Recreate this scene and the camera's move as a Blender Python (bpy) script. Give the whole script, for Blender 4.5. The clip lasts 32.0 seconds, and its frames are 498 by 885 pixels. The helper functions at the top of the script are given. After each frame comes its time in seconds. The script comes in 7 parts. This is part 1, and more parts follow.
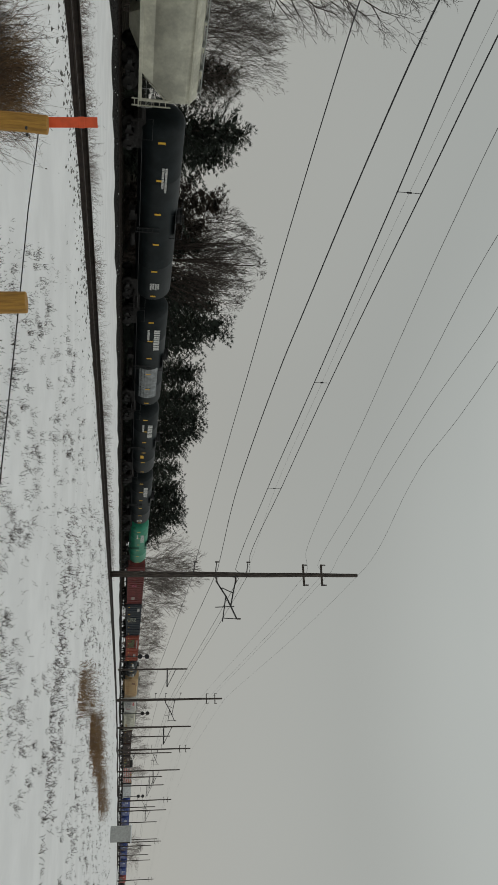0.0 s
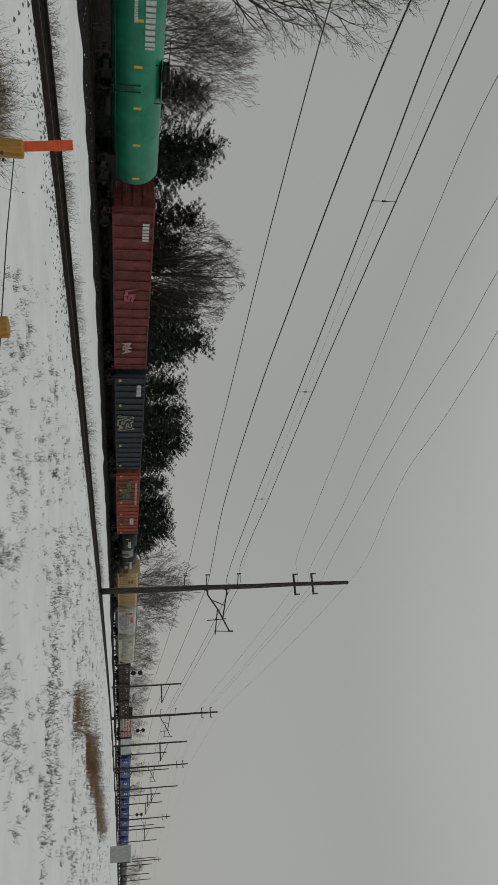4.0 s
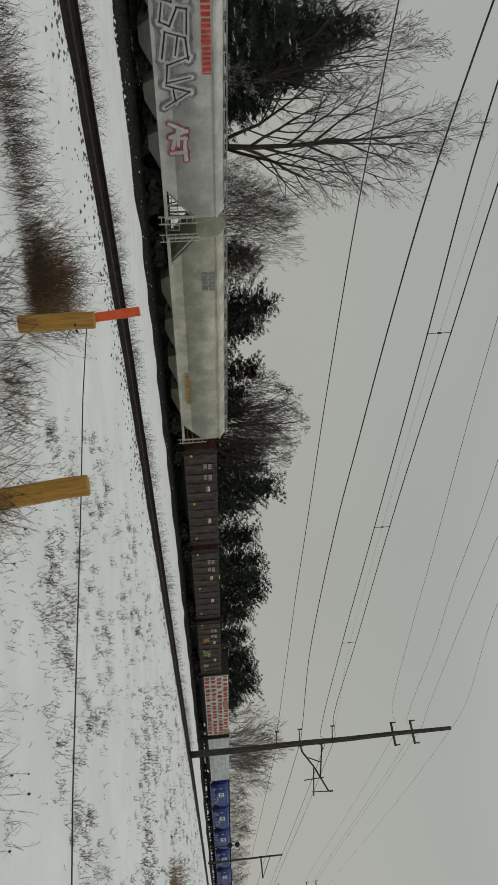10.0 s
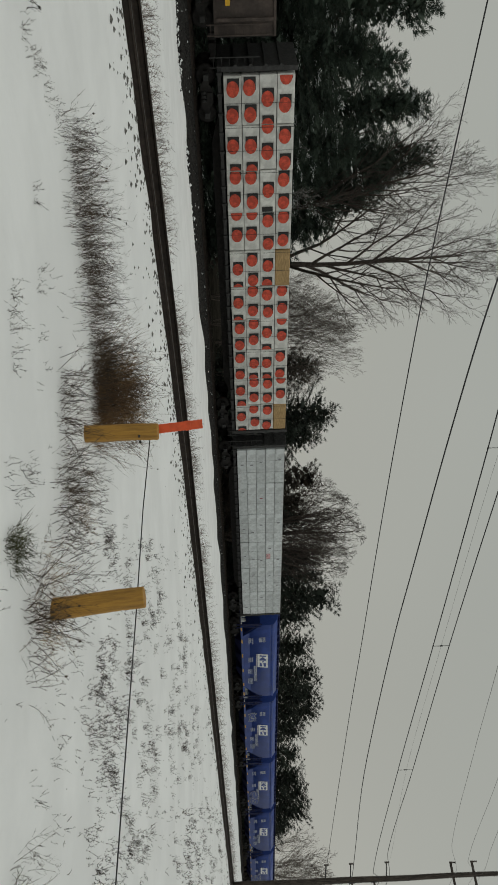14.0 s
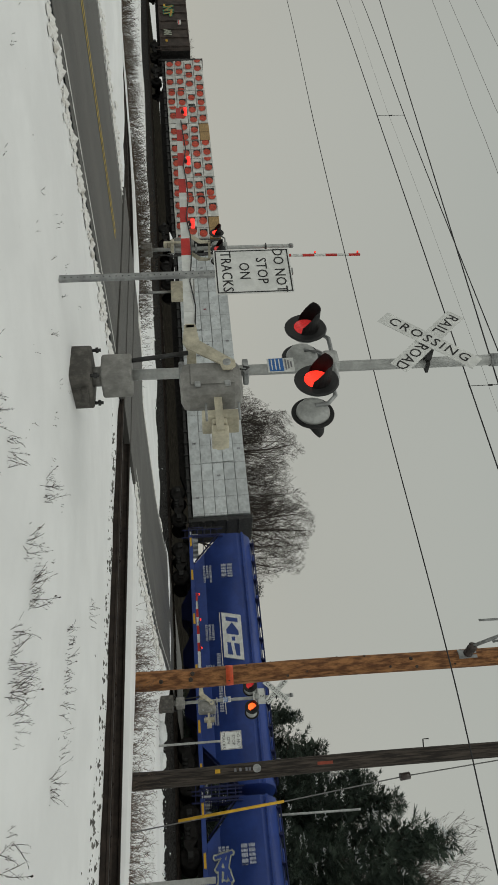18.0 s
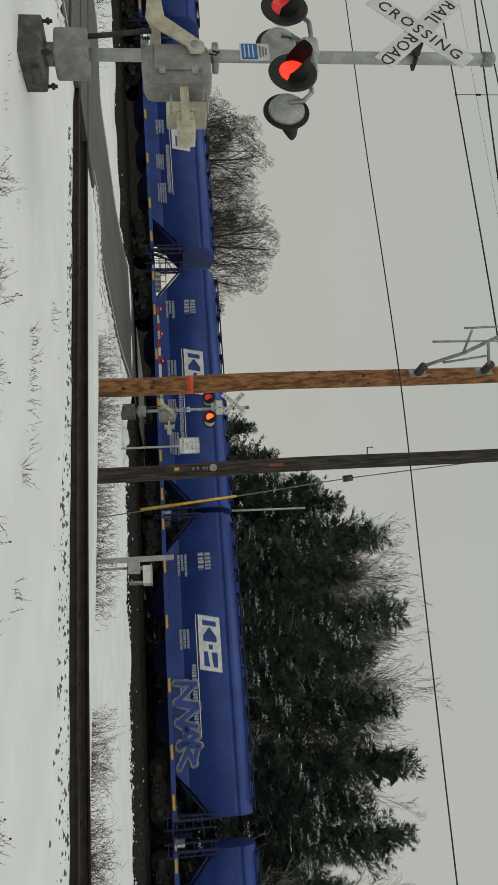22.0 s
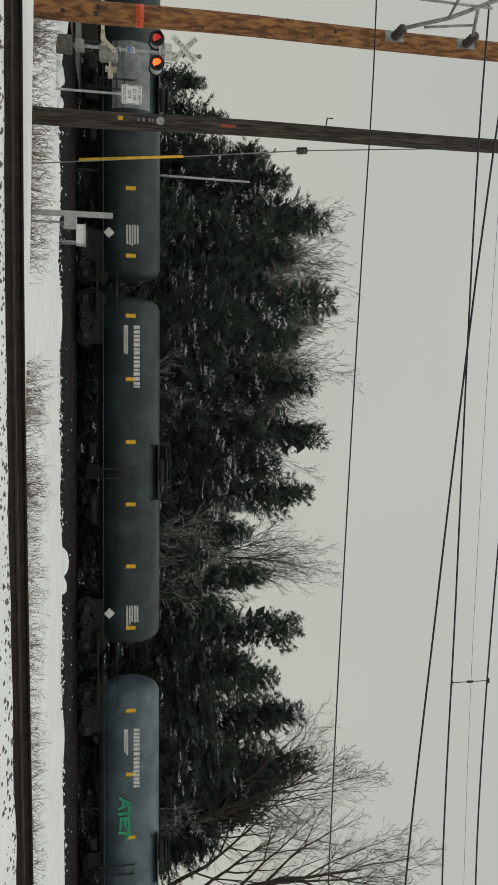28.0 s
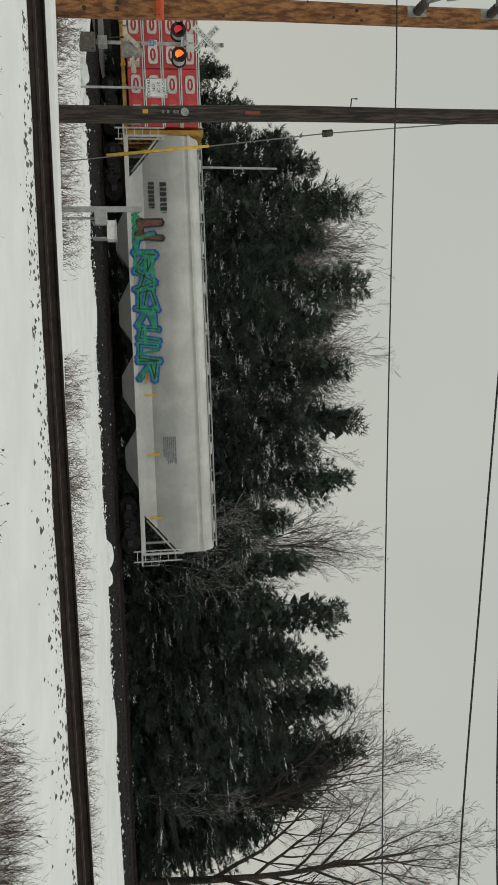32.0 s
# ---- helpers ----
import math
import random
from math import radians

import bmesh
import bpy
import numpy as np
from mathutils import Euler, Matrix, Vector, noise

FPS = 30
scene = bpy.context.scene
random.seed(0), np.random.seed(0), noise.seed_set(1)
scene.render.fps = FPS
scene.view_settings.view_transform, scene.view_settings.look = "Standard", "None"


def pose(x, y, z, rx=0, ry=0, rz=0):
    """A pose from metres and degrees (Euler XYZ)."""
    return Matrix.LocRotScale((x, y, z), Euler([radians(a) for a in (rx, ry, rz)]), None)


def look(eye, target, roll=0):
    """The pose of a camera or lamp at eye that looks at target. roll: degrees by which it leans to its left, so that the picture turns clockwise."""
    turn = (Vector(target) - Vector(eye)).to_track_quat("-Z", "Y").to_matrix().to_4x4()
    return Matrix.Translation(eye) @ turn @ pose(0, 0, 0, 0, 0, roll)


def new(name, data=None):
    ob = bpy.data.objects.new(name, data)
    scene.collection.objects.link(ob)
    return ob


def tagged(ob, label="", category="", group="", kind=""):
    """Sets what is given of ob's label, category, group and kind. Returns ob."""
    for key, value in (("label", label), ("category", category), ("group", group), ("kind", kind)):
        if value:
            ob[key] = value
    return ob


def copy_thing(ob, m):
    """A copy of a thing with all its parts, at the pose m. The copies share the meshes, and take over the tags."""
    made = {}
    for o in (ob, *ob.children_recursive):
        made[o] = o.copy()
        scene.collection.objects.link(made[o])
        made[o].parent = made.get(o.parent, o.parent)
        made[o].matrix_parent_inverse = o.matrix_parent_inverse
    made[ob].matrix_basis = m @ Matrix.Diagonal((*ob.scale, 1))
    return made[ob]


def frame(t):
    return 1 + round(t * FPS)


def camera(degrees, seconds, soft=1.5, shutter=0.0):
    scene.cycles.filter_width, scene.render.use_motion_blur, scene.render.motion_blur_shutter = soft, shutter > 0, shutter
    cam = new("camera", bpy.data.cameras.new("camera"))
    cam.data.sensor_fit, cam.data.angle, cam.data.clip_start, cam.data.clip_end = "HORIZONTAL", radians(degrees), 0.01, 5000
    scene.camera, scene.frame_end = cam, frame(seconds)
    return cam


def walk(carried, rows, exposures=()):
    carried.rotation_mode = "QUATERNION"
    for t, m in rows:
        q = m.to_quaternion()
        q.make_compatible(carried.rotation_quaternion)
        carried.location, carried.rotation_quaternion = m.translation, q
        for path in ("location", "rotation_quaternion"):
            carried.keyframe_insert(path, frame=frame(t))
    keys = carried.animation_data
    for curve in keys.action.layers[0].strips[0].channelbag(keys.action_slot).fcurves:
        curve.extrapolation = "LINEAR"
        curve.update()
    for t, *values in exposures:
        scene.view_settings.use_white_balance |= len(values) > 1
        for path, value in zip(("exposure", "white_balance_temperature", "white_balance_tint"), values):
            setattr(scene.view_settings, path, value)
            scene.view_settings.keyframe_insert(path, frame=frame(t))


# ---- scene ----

# ---------------- camera ----------------
cam = camera(35.85, 32.0, soft=1.5, shutter=0.08)
PATH = [
    (0.0, (0.047, -0.086, 1.624), (9.0475, 4.0135, 3.1022), 91.786),
    (0.5, (0.054, -0.099, 1.623), (9.0111, 3.9767, 3.4003), 92.035),
    (1.0, (0.059, -0.094, 1.626), (8.9683, 4.0752, 3.4265), 90.851),
    (1.5, (0.056, -0.095, 1.629), (8.9415, 4.1388, 3.3961), 89.822),
    (2.0, (0.024, -0.062, 1.650), (8.9012, 4.2144, 3.3553), 89.513),
    (2.5, (-0.017, -0.014, 1.660), (8.8443, 4.3256, 3.2863), 89.708),
    (4.5, (0.026, -0.072, 1.596), (8.9486, 4.1195, 3.2750), 89.644),
    (5.0, (0.035, -0.076, 1.600), (8.8303, 4.3777, 3.2756), 89.055),
    (5.5, (0.025, -0.102, 1.595), (8.6561, 4.6539, 3.2934), 88.184),
    (6.0, (0.043, -0.102, 1.594), (8.5686, 4.8368, 3.3032), 87.709),
    (6.5, (0.054, -0.108, 1.595), (8.3955, 5.1295, 3.3235), 86.535),
    (7.0, (0.055, -0.095, 1.594), (8.3570, 5.2181, 3.2816), 85.859),
    (7.5, (0.074, -0.077, 1.590), (8.0981, 5.7317, 2.9582), 85.458),
    (8.0, (0.072, -0.086, 1.579), (8.0969, 5.7428, 2.8538), 85.216),
    (8.5, (0.069, -0.086, 1.573), (8.0929, 5.7511, 2.8160), 85.389),
    (9.0, (0.067, -0.079, 1.576), (8.0864, 5.7736, 2.7747), 85.414),
    (9.5, (0.069, -0.081, 1.572), (8.0976, 5.7644, 2.7440), 85.510),
    (10.0, (0.081, -0.069, 1.567), (8.1151, 5.8307, 2.3712), 85.849),
    (10.5, (0.092, -0.065, 1.560), (8.0975, 5.8981, 2.1550), 85.201),
    (11.0, (0.077, -0.063, 1.565), (7.9163, 6.1108, 2.2199), 84.847),
    (11.5, (0.068, -0.074, 1.566), (7.8974, 6.1115, 2.2292), 85.155),
    (12.0, (0.078, -0.071, 1.562), (7.9032, 6.1202, 2.2213), 85.409),
    (12.5, (0.069, -0.061, 1.566), (7.8806, 6.1525, 2.1752), 85.743),
    (13.0, (0.072, -0.043, 1.548), (7.8756, 6.2023, 1.8648), 85.929),
    (13.5, (0.065, -0.031, 1.537), (7.7615, 6.3522, 1.6687), 86.575),
    (14.0, (0.050, 0.001, 1.535), (7.1919, 6.9987, 1.6971), 87.857),
    (14.5, (0.017, 0.012, 1.614), (5.2867, 8.5070, 1.8692), 86.967),
    (15.0, (0.045, -0.032, 1.570), (1.9291, 9.7797, 1.9956), 86.882),
    (15.4, (0.035, -0.014, 1.628), (-0.2479, 9.9533, 2.3855), 86.331),
    (15.5, (0.023, -0.011, 1.630), (-0.6063, 9.9427, 2.3560), 86.387),
    (17.5, (-0.222, 0.037, 1.683), (-7.0897, 7.2987, 2.0031), 87.276),
    (18.0, (-0.224, 0.056, 1.686), (-6.9457, 7.4234, 2.4211), 87.154),
    (18.5, (-0.203, 0.065, 1.700), (-6.5026, 7.7765, 2.6208), 87.986),
    (19.0, (-0.185, 0.091, 1.694), (-5.7779, 8.2795, 2.9855), 87.102),
    (19.5, (-0.176, 0.095, 1.692), (-5.6840, 8.3341, 3.0259), 86.404),
    (20.0, (-0.188, 0.102, 1.692), (-5.6520, 8.3453, 3.1727), 85.903),
    (20.5, (-0.151, 0.092, 1.699), (-5.4251, 8.4598, 3.1699), 86.147),
    (21.0, (-0.116, 0.080, 1.679), (-4.3189, 9.0473, 3.0654), 85.022),
    (21.5, (-0.111, 0.076, 1.665), (-3.7837, 9.3016, 2.8483), 86.685),
    (22.0, (-0.111, 0.086, 1.665), (-3.7665, 9.3325, 2.7322), 87.606),
    (22.5, (-0.109, 0.076, 1.657), (-3.7127, 9.3467, 2.6902), 87.812),
    (23.0, (-0.117, 0.067, 1.621), (-3.4936, 9.4497, 2.3722), 88.661),
    (23.5, (-0.088, 0.077, 1.608), (-2.4120, 9.7745, 2.3551), 89.549),
    (24.0, (-0.081, 0.076, 1.588), (-1.9789, 9.8655, 2.3384), 89.595),
    (24.5, (-0.069, 0.072, 1.600), (-1.5099, 9.9408, 2.3283), 89.683),
    (25.0, (-0.072, 0.104, 1.585), (-1.4847, 9.9789, 2.2854), 89.818),
    (25.5, (-0.095, 0.152, 1.589), (-1.4198, 10.0397, 2.2805), 90.226),
    (26.0, (-0.124, 0.210, 1.570), (-1.0201, 10.1351, 2.3999), 90.935),
    (26.5, (-0.076, 0.177, 1.571), (-0.4052, 10.0785, 2.9319), 91.673),
    (28.5, (0.037, 0.070, 1.522), (0.5371, 9.8884, 3.3521), 89.480),
    (29.0, (0.060, 0.044, 1.521), (0.6202, 9.8673, 3.3068), 89.309),
    (29.5, (0.053, -0.032, 1.523), (0.6627, 9.7924, 3.2862), 89.102),
    (30.0, (0.046, -0.092, 1.516), (0.7426, 9.7578, 3.0956), 87.353),
    (30.5, (0.042, -0.058, 1.548), (0.6748, 9.8090, 3.0450), 86.514),
    (31.0, (0.045, -0.033, 1.547), (0.6828, 9.8352, 3.0343), 85.814),
    (31.5, (0.076, -0.013, 1.535), (0.6985, 9.8778, 2.8710), 87.288),
    (32.0, (0.070, -0.011, 1.539), (0.6084, 9.8811, 2.9016), 87.481),
]
walk(cam, [(t, look(eye, target, roll)) for t, eye, target, roll in PATH], exposures=((0.0, -0.12, 6400, 9), (2.0, -0.20, 6380, 9), (6.0, -0.28, 6380, 9), (9.0, -0.08, 6450, 8), (12.0, -0.08, 6540, 7), (14.2, -0.10, 6560, 6.5), (15.0, 0.24, 6560, 6.5), (18.0, 0.05, 6560, 6.5), (20.0, 0.07, 6560, 6.5), (23.0, 0.20, 6560, 6.5), (26.0, 0.28, 6600, 7), (32.0, 0.31, 6620, 7)))

# ---------------- light: overcast winter sky ----------------
world = bpy.data.worlds.new("overcast_sky")
scene.world = world
world.use_nodes = True
wn, wl = world.node_tree.nodes, world.node_tree.links
wn.clear()
w_out = wn.new("ShaderNodeOutputWorld")
w_bg = wn.new("ShaderNodeBackground")
w_tc = wn.new("ShaderNodeTexCoord")
w_sep = wn.new("ShaderNodeSeparateXYZ")
w_ramp = wn.new("ShaderNodeValToRGB")
w_noise = wn.new("ShaderNodeTexNoise")
w_mul = wn.new("ShaderNodeMixRGB")
w_ramp.color_ramp.elements[0].position, w_ramp.color_ramp.elements[0].color = 0.0, (0.435, 0.425, 0.385, 1)
w_ramp.color_ramp.elements[1].position, w_ramp.color_ramp.elements[1].color = 1.0, (0.60, 0.61, 0.58, 1)
e = w_ramp.color_ramp.elements.new(0.12)
e.color = (0.415, 0.415, 0.385, 1)
e = w_ramp.color_ramp.elements.new(0.42)
e.color = (0.385, 0.40, 0.38, 1)
e = w_ramp.color_ramp.elements.new(0.62)
e.color = (0.45, 0.46, 0.44, 1)
w_noise.inputs["Scale"].default_value = 1.6
w_noise.inputs["Detail"].default_value = 2.0
w_mul.blend_type, w_mul.inputs[0].default_value = "OVERLAY", 0.10
wl.new(w_tc.outputs["Generated"], w_sep.inputs[0])
wl.new(w_tc.outputs["Generated"], w_noise.inputs["Vector"])
wl.new(w_sep.outputs["Z"], w_ramp.inputs[0])
wl.new(w_ramp.outputs[0], w_mul.inputs[1])
wl.new(w_noise.outputs["Fac"], w_mul.inputs[2])
w_east = wn.new("ShaderNodeMapRange")
w_east.interpolation_type = "SMOOTHSTEP"
for k, v in zip(("From Min", "From Max", "To Min", "To Max"), (0.25, 0.40, 1.0, 1.25)):
    w_east.inputs[k].default_value = v
w_gain = wn.new("ShaderNodeVectorMath")
w_gain.operation = "SCALE"
w_high = wn.new("ShaderNodeMath")
w_high.operation = "MULTIPLY"
wl.new(w_sep.outputs["X"], w_high.inputs[0])
wl.new(w_sep.outputs["Z"], w_high.inputs[1])
wl.new(w_high.outputs[0], w_east.inputs["Value"])
wl.new(w_mul.outputs[0], w_gain.inputs[0])
wl.new(w_east.outputs["Result"], w_gain.inputs["Scale"])
wl.new(w_gain.outputs[0], w_bg.inputs[0])
wl.new(w_bg.outputs[0], w_out.inputs[0])
w_bg.inputs[1].default_value = 1.0

sun_data = bpy.data.lights.new("sun", "SUN")
sun_data.energy, sun_data.angle, sun_data.color = 0.32, radians(40), (1.0, 0.985, 0.95)
sun = new("sun", sun_data)
sun.matrix_world = look((0, 0, 60), (18, 26, 0))


# ---------------- materials ----------------
def mat(name, col, rough=0.8, metal=0.0, var=0.25, scale=2.0, bump=0.15, bscale=30.0, col2=None, mix=(0.42, 0.62), spec=0.4, emit=0.0, rnd=0.0, stretch=None, glass=0.0):
    m = bpy.data.materials.new(name)
    m.use_nodes = True
    n, l = m.node_tree.nodes, m.node_tree.links
    b = n["Principled BSDF"]
    b.inputs["Roughness"].default_value, b.inputs["Metallic"].default_value = rough, metal
    b.inputs["Specular IOR Level"].default_value = spec
    tc = n.new("ShaderNodeTexCoord")
    mp = n.new("ShaderNodeMapping")
    if stretch:
        mp.inputs["Scale"].default_value = stretch
    l.new(tc.outputs["Object"], mp.inputs["Vector"])
    big = n.new("ShaderNodeTexNoise")
    big.inputs["Scale"].default_value, big.inputs["Detail"].default_value, big.inputs["Roughness"].default_value = scale, 6, 0.6
    l.new(mp.outputs[0], big.inputs["Vector"])
    ramp = n.new("ShaderNodeValToRGB")
    ramp.color_ramp.elements[0].position, ramp.color_ramp.elements[1].position = mix
    dark = col2 or tuple(c * (1 - var) for c in col)
    light = col if col2 else tuple(min(1, c * (1 + var * 0.6)) for c in col)
    ramp.color_ramp.elements[0].color, ramp.color_ramp.elements[1].color = (*dark, 1), (*light, 1)
    l.new(big.outputs["Fac"], ramp.inputs[0])
    fine = n.new("ShaderNodeTexNoise")
    fine.inputs["Scale"].default_value, fine.inputs["Detail"].default_value = bscale, 4
    l.new(mp.outputs[0], fine.inputs["Vector"])
    mul = n.new("ShaderNodeMixRGB")
    mul.blend_type, mul.inputs[0].default_value = "OVERLAY", min(0.6, var)
    l.new(ramp.outputs[0], mul.inputs[1])
    l.new(fine.outputs["Fac"], mul.inputs[2])
    last = mul.outputs[0]
    if rnd:
        info = n.new("ShaderNodeObjectInfo")
        hsv = n.new("ShaderNodeHueSaturation")
        mr = n.new("ShaderNodeMapRange")
        mr.inputs["To Min"].default_value, mr.inputs["To Max"].default_value = 1 - rnd, 1 + rnd
        l.new(info.outputs["Random"], mr.inputs["Value"])
        l.new(mr.outputs[0], hsv.inputs["Value"])
        l.new(last, hsv.inputs["Color"])
        last = hsv.outputs[0]
    l.new(last, b.inputs["Base Color"])
    if bump:
        bp = n.new("ShaderNodeBump")
        bp.inputs["Strength"].default_value, bp.inputs["Distance"].default_value = bump, 0.02
        l.new(fine.outputs["Fac"], bp.inputs["Height"])
        l.new(bp.outputs[0], b.inputs["Normal"])
    if emit:
        b.inputs["Emission Color"].default_value = (*col, 1)
        b.inputs["Emission Strength"].default_value = emit
    return m


M = {}
M["snow"] = mat("snow", (0.85, 0.855, 0.86), 0.8, var=0.05, scale=0.6, bump=0.6, bscale=5, spec=0.2)
M["snow_dirty"] = mat("dirty_snow", (0.80, 0.79, 0.77), 0.8, var=0.15, scale=3.5, bump=0.6, bscale=14, col2=(0.50, 0.47, 0.43), mix=(0.30, 0.48))
M["snow_patch"] = mat("snow_patch", (0.80, 0.82, 0.83), 0.8, var=0.05, scale=3, bump=0.2)
M["asphalt"] = mat("asphalt", (0.094, 0.090, 0.083), 0.55, var=0.3, scale=0.5, bump=0.3, bscale=90, col2=(0.055, 0.053, 0.050), mix=(0.38, 0.66), stretch=(2.2, 0.35, 1))
M["road_paint"] = mat("road_paint", (0.55, 0.55, 0.53), 0.7, var=0.3, scale=6)
M["road_yellow"] = mat("road_yellow", (0.5, 0.36, 0.06), 0.7, var=0.3, scale=6)
M["ballast"] = mat("ballast", (0.048, 0.046, 0.044), 1.0, var=0.5, scale=9, bump=1.0, bscale=28, col2=(0.016, 0.0155, 0.015), spec=0.05)
M["ballast_brown"] = mat("brown_ballast", (0.042, 0.034, 0.028), 0.95, var=0.5, scale=8, bump=1.0, bscale=28, col2=(0.018, 0.015, 0.013), spec=0.05)
# needle litter and brush, with the trees' shade put into the dark colour
M["shaded_forest_floor"] = mat("shaded_forest_floor", (0.034, 0.030, 0.024), 1.0, var=0.5, scale=1.6, bump=1.0, bscale=9, col2=(0.014, 0.013, 0.011), spec=0.0)
M["tie"] = mat("wooden_tie", (0.034, 0.027, 0.022), 0.9, var=0.4, scale=4, bump=0.5, stretch=(6, 1, 6), rnd=0.25)
M["rail"] = mat("rusty_rail", (0.036, 0.026, 0.021), 0.75, 0.1, var=0.35, scale=5, bump=0.15)
M["rail_top"] = mat("dull_rail_top", (0.06, 0.05, 0.045), 0.6, 0.3, var=0.15, scale=8, bump=0.02)
M["stone"] = mat("ballast_stone", (0.15, 0.145, 0.135), 0.9, var=0.4, scale=8, bump=0.6, rnd=0.4)
M["pole_old"] = mat("weathered_pole", (0.085, 0.069, 0.058), 0.9, var=0.45, scale=5, bump=0.7, bscale=22, col2=(0.026, 0.022, 0.019), stretch=(5, 5, 0.35))
M["pole_new"] = mat("pine_pole", (0.40, 0.185, 0.070), 0.75, var=0.45, scale=3, bump=0.35, bscale=20, col2=(0.13, 0.052, 0.020), mix=(0.40, 0.62), stretch=(4, 4, 1.1))
M["post"] = mat("yellow_post", (0.44, 0.235, 0.042), 0.7, var=0.3, scale=5, bump=0.4, bscale=22, col2=(0.27, 0.14, 0.03), mix=(0.35, 0.6), stretch=(6, 6, 0.6))
M["orange"] = mat("orange_plastic", (0.72, 0.10, 0.03), 0.45, var=0.15, scale=6, bump=0.05)
M["galv"] = mat("galvanised_steel", (0.36, 0.37, 0.37), 0.5, 0.6, var=0.25, scale=6, bump=0.08)
M["alum"] = mat("grey_paint", (0.42, 0.43, 0.42), 0.5, 0.2, var=0.2, scale=4, bump=0.06)
M["case_grey"] = mat("weathered_grey_case", (0.27, 0.265, 0.25), 0.55, 0.1, var=0.22, scale=5, bump=0.08)
M["cream"] = mat("cream_paint", (0.52, 0.48, 0.37), 0.55, var=0.25, scale=4, bump=0.06)
M["darksteel"] = mat("dark_steel", (0.05, 0.05, 0.05), 0.6, 0.4, var=0.3, scale=6, bump=0.1)
M["black"] = mat("black_paint", (0.018, 0.018, 0.019), 0.55, var=0.3, scale=4, bump=0.06)
M["concrete"] = mat("concrete", (0.17, 0.16, 0.145), 0.85, var=0.3, scale=5, bump=0.3)
M["foundation"] = mat("weathered_iron_base", (0.115, 0.108, 0.098), 0.8, var=0.35, scale=6, bump=0.3)
M["white"] = mat("white_sheeting", (0.72, 0.73, 0.71), 0.5, var=0.12, scale=5, bump=0.03)
M["ink"] = mat("black_ink", (0.02, 0.02, 0.02), 0.6, var=0.1, bump=0)
M["red"] = mat("red_sheeting", (0.55, 0.03, 0.025), 0.5, var=0.15, scale=5, bump=0.03)
M["bluesign"] = mat("blue_sign", (0.03, 0.14, 0.42), 0.5, var=0.1, bump=0)
M["lamp_red"] = mat("lit_red_lens", (1.0, 0.022, 0.012), 0.3, var=0.5, scale=40, bump=0.4, bscale=60, emit=2.2)
M["lamp_arm"] = mat("small_red_lamp", (0.9, 0.04, 0.03), 0.3, var=0.2, bump=0, emit=0.9)
M["lamp_dim"] = mat("dim_red_lens", (0.5, 0.03, 0.03), 0.25, var=0.2, scale=30, bump=0.1, emit=0.55)
M["lamp_amber"] = mat("amber_lens", (1.0, 0.10, 0.018), 0.3, var=0.1, bump=0, emit=1.9)
M["lamp_yellow"] = mat("lit_yellow_lamp", (1.0, 0.5, 0.05), 0.3, var=0.1, bump=0, emit=3.0)
M["wire"] = mat("wire", (0.03, 0.03, 0.032), 0.6, 0.2, var=0.2, bump=0)
M["wire_grey"] = mat("grey_wire", (0.22, 0.22, 0.22), 0.5, 0.5, var=0.2, bump=0)
M["insul"] = mat("insulator", (0.07, 0.055, 0.05), 0.3, var=0.2, bump=0)
M["bark"] = mat("bark", (0.075, 0.06, 0.05), 0.95, var=0.4, scale=6, bump=0.6, bscale=20)
M["twig"] = mat("twig", (0.062, 0.050, 0.043), 0.95, var=0.3, scale=4, bump=0)
M["snow_twig"] = mat("snowy_twig", (0.42, 0.41, 0.40), 0.9, var=0.5, scale=7, bump=0, col2=(0.09, 0.08, 0.07))
# distance haze on the far trees is put into this pale colour
M["twig_far"] = mat("haze_pale_twig", (0.15, 0.128, 0.115), 0.95, var=0.2, scale=1, bump=0)
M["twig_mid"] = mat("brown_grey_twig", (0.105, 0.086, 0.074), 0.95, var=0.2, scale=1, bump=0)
M["needle"] = mat("spruce_needles", (0.076, 0.102, 0.076), 0.8, var=0.5, scale=0.8, bump=0, col2=(0.037, 0.055, 0.042), rnd=0.2)
M["needle_far"] = mat("pine_needles", (0.038, 0.050, 0.036), 0.85, var=0.5, scale=0.9, bump=0, col2=(0.018, 0.024, 0.019), rnd=0.2)
M["needle_brown"] = mat("brown_needles", (0.07, 0.052, 0.04), 0.9, var=0.4, scale=1.2, bump=0, col2=(0.03, 0.026, 0.02), rnd=0.2)
M["weed"] = mat("dead_weed", (0.094, 0.067, 0.044), 0.95, var=0.4, scale=5, bump=0, col2=(0.036, 0.026, 0.019))
M["brush"] = mat("trackside_brush", (0.165, 0.115, 0.088), 0.95, var=0.4, scale=3, bump=0, col2=(0.07, 0.05, 0.04))
M["stubble"] = mat("dark_stubble", (0.075, 0.058, 0.046), 0.95, var=0.4, scale=5, bump=0, col2=(0.03, 0.024, 0.02))
M["rust_grass"] = mat("rusty_dead_grass", (0.26, 0.16, 0.072), 0.95, var=0.4, scale=2, bump=0, col2=(0.12, 0.072, 0.038))
M["straw"] = mat("straw", (0.34, 0.24, 0.12), 0.95, var=0.4, scale=5, bump=0, col2=(0.16, 0.10, 0.05))
M["grass_green"] = mat("green_grass", (0.055, 0.058, 0.024), 0.9, var=0.4, scale=5, bump=0)
M["kblue"] = mat("blue_car_paint", (0.026, 0.060, 0.265), 0.45, var=0.16, scale=0.8, bump=0.04, bscale=5, rnd=0.08)
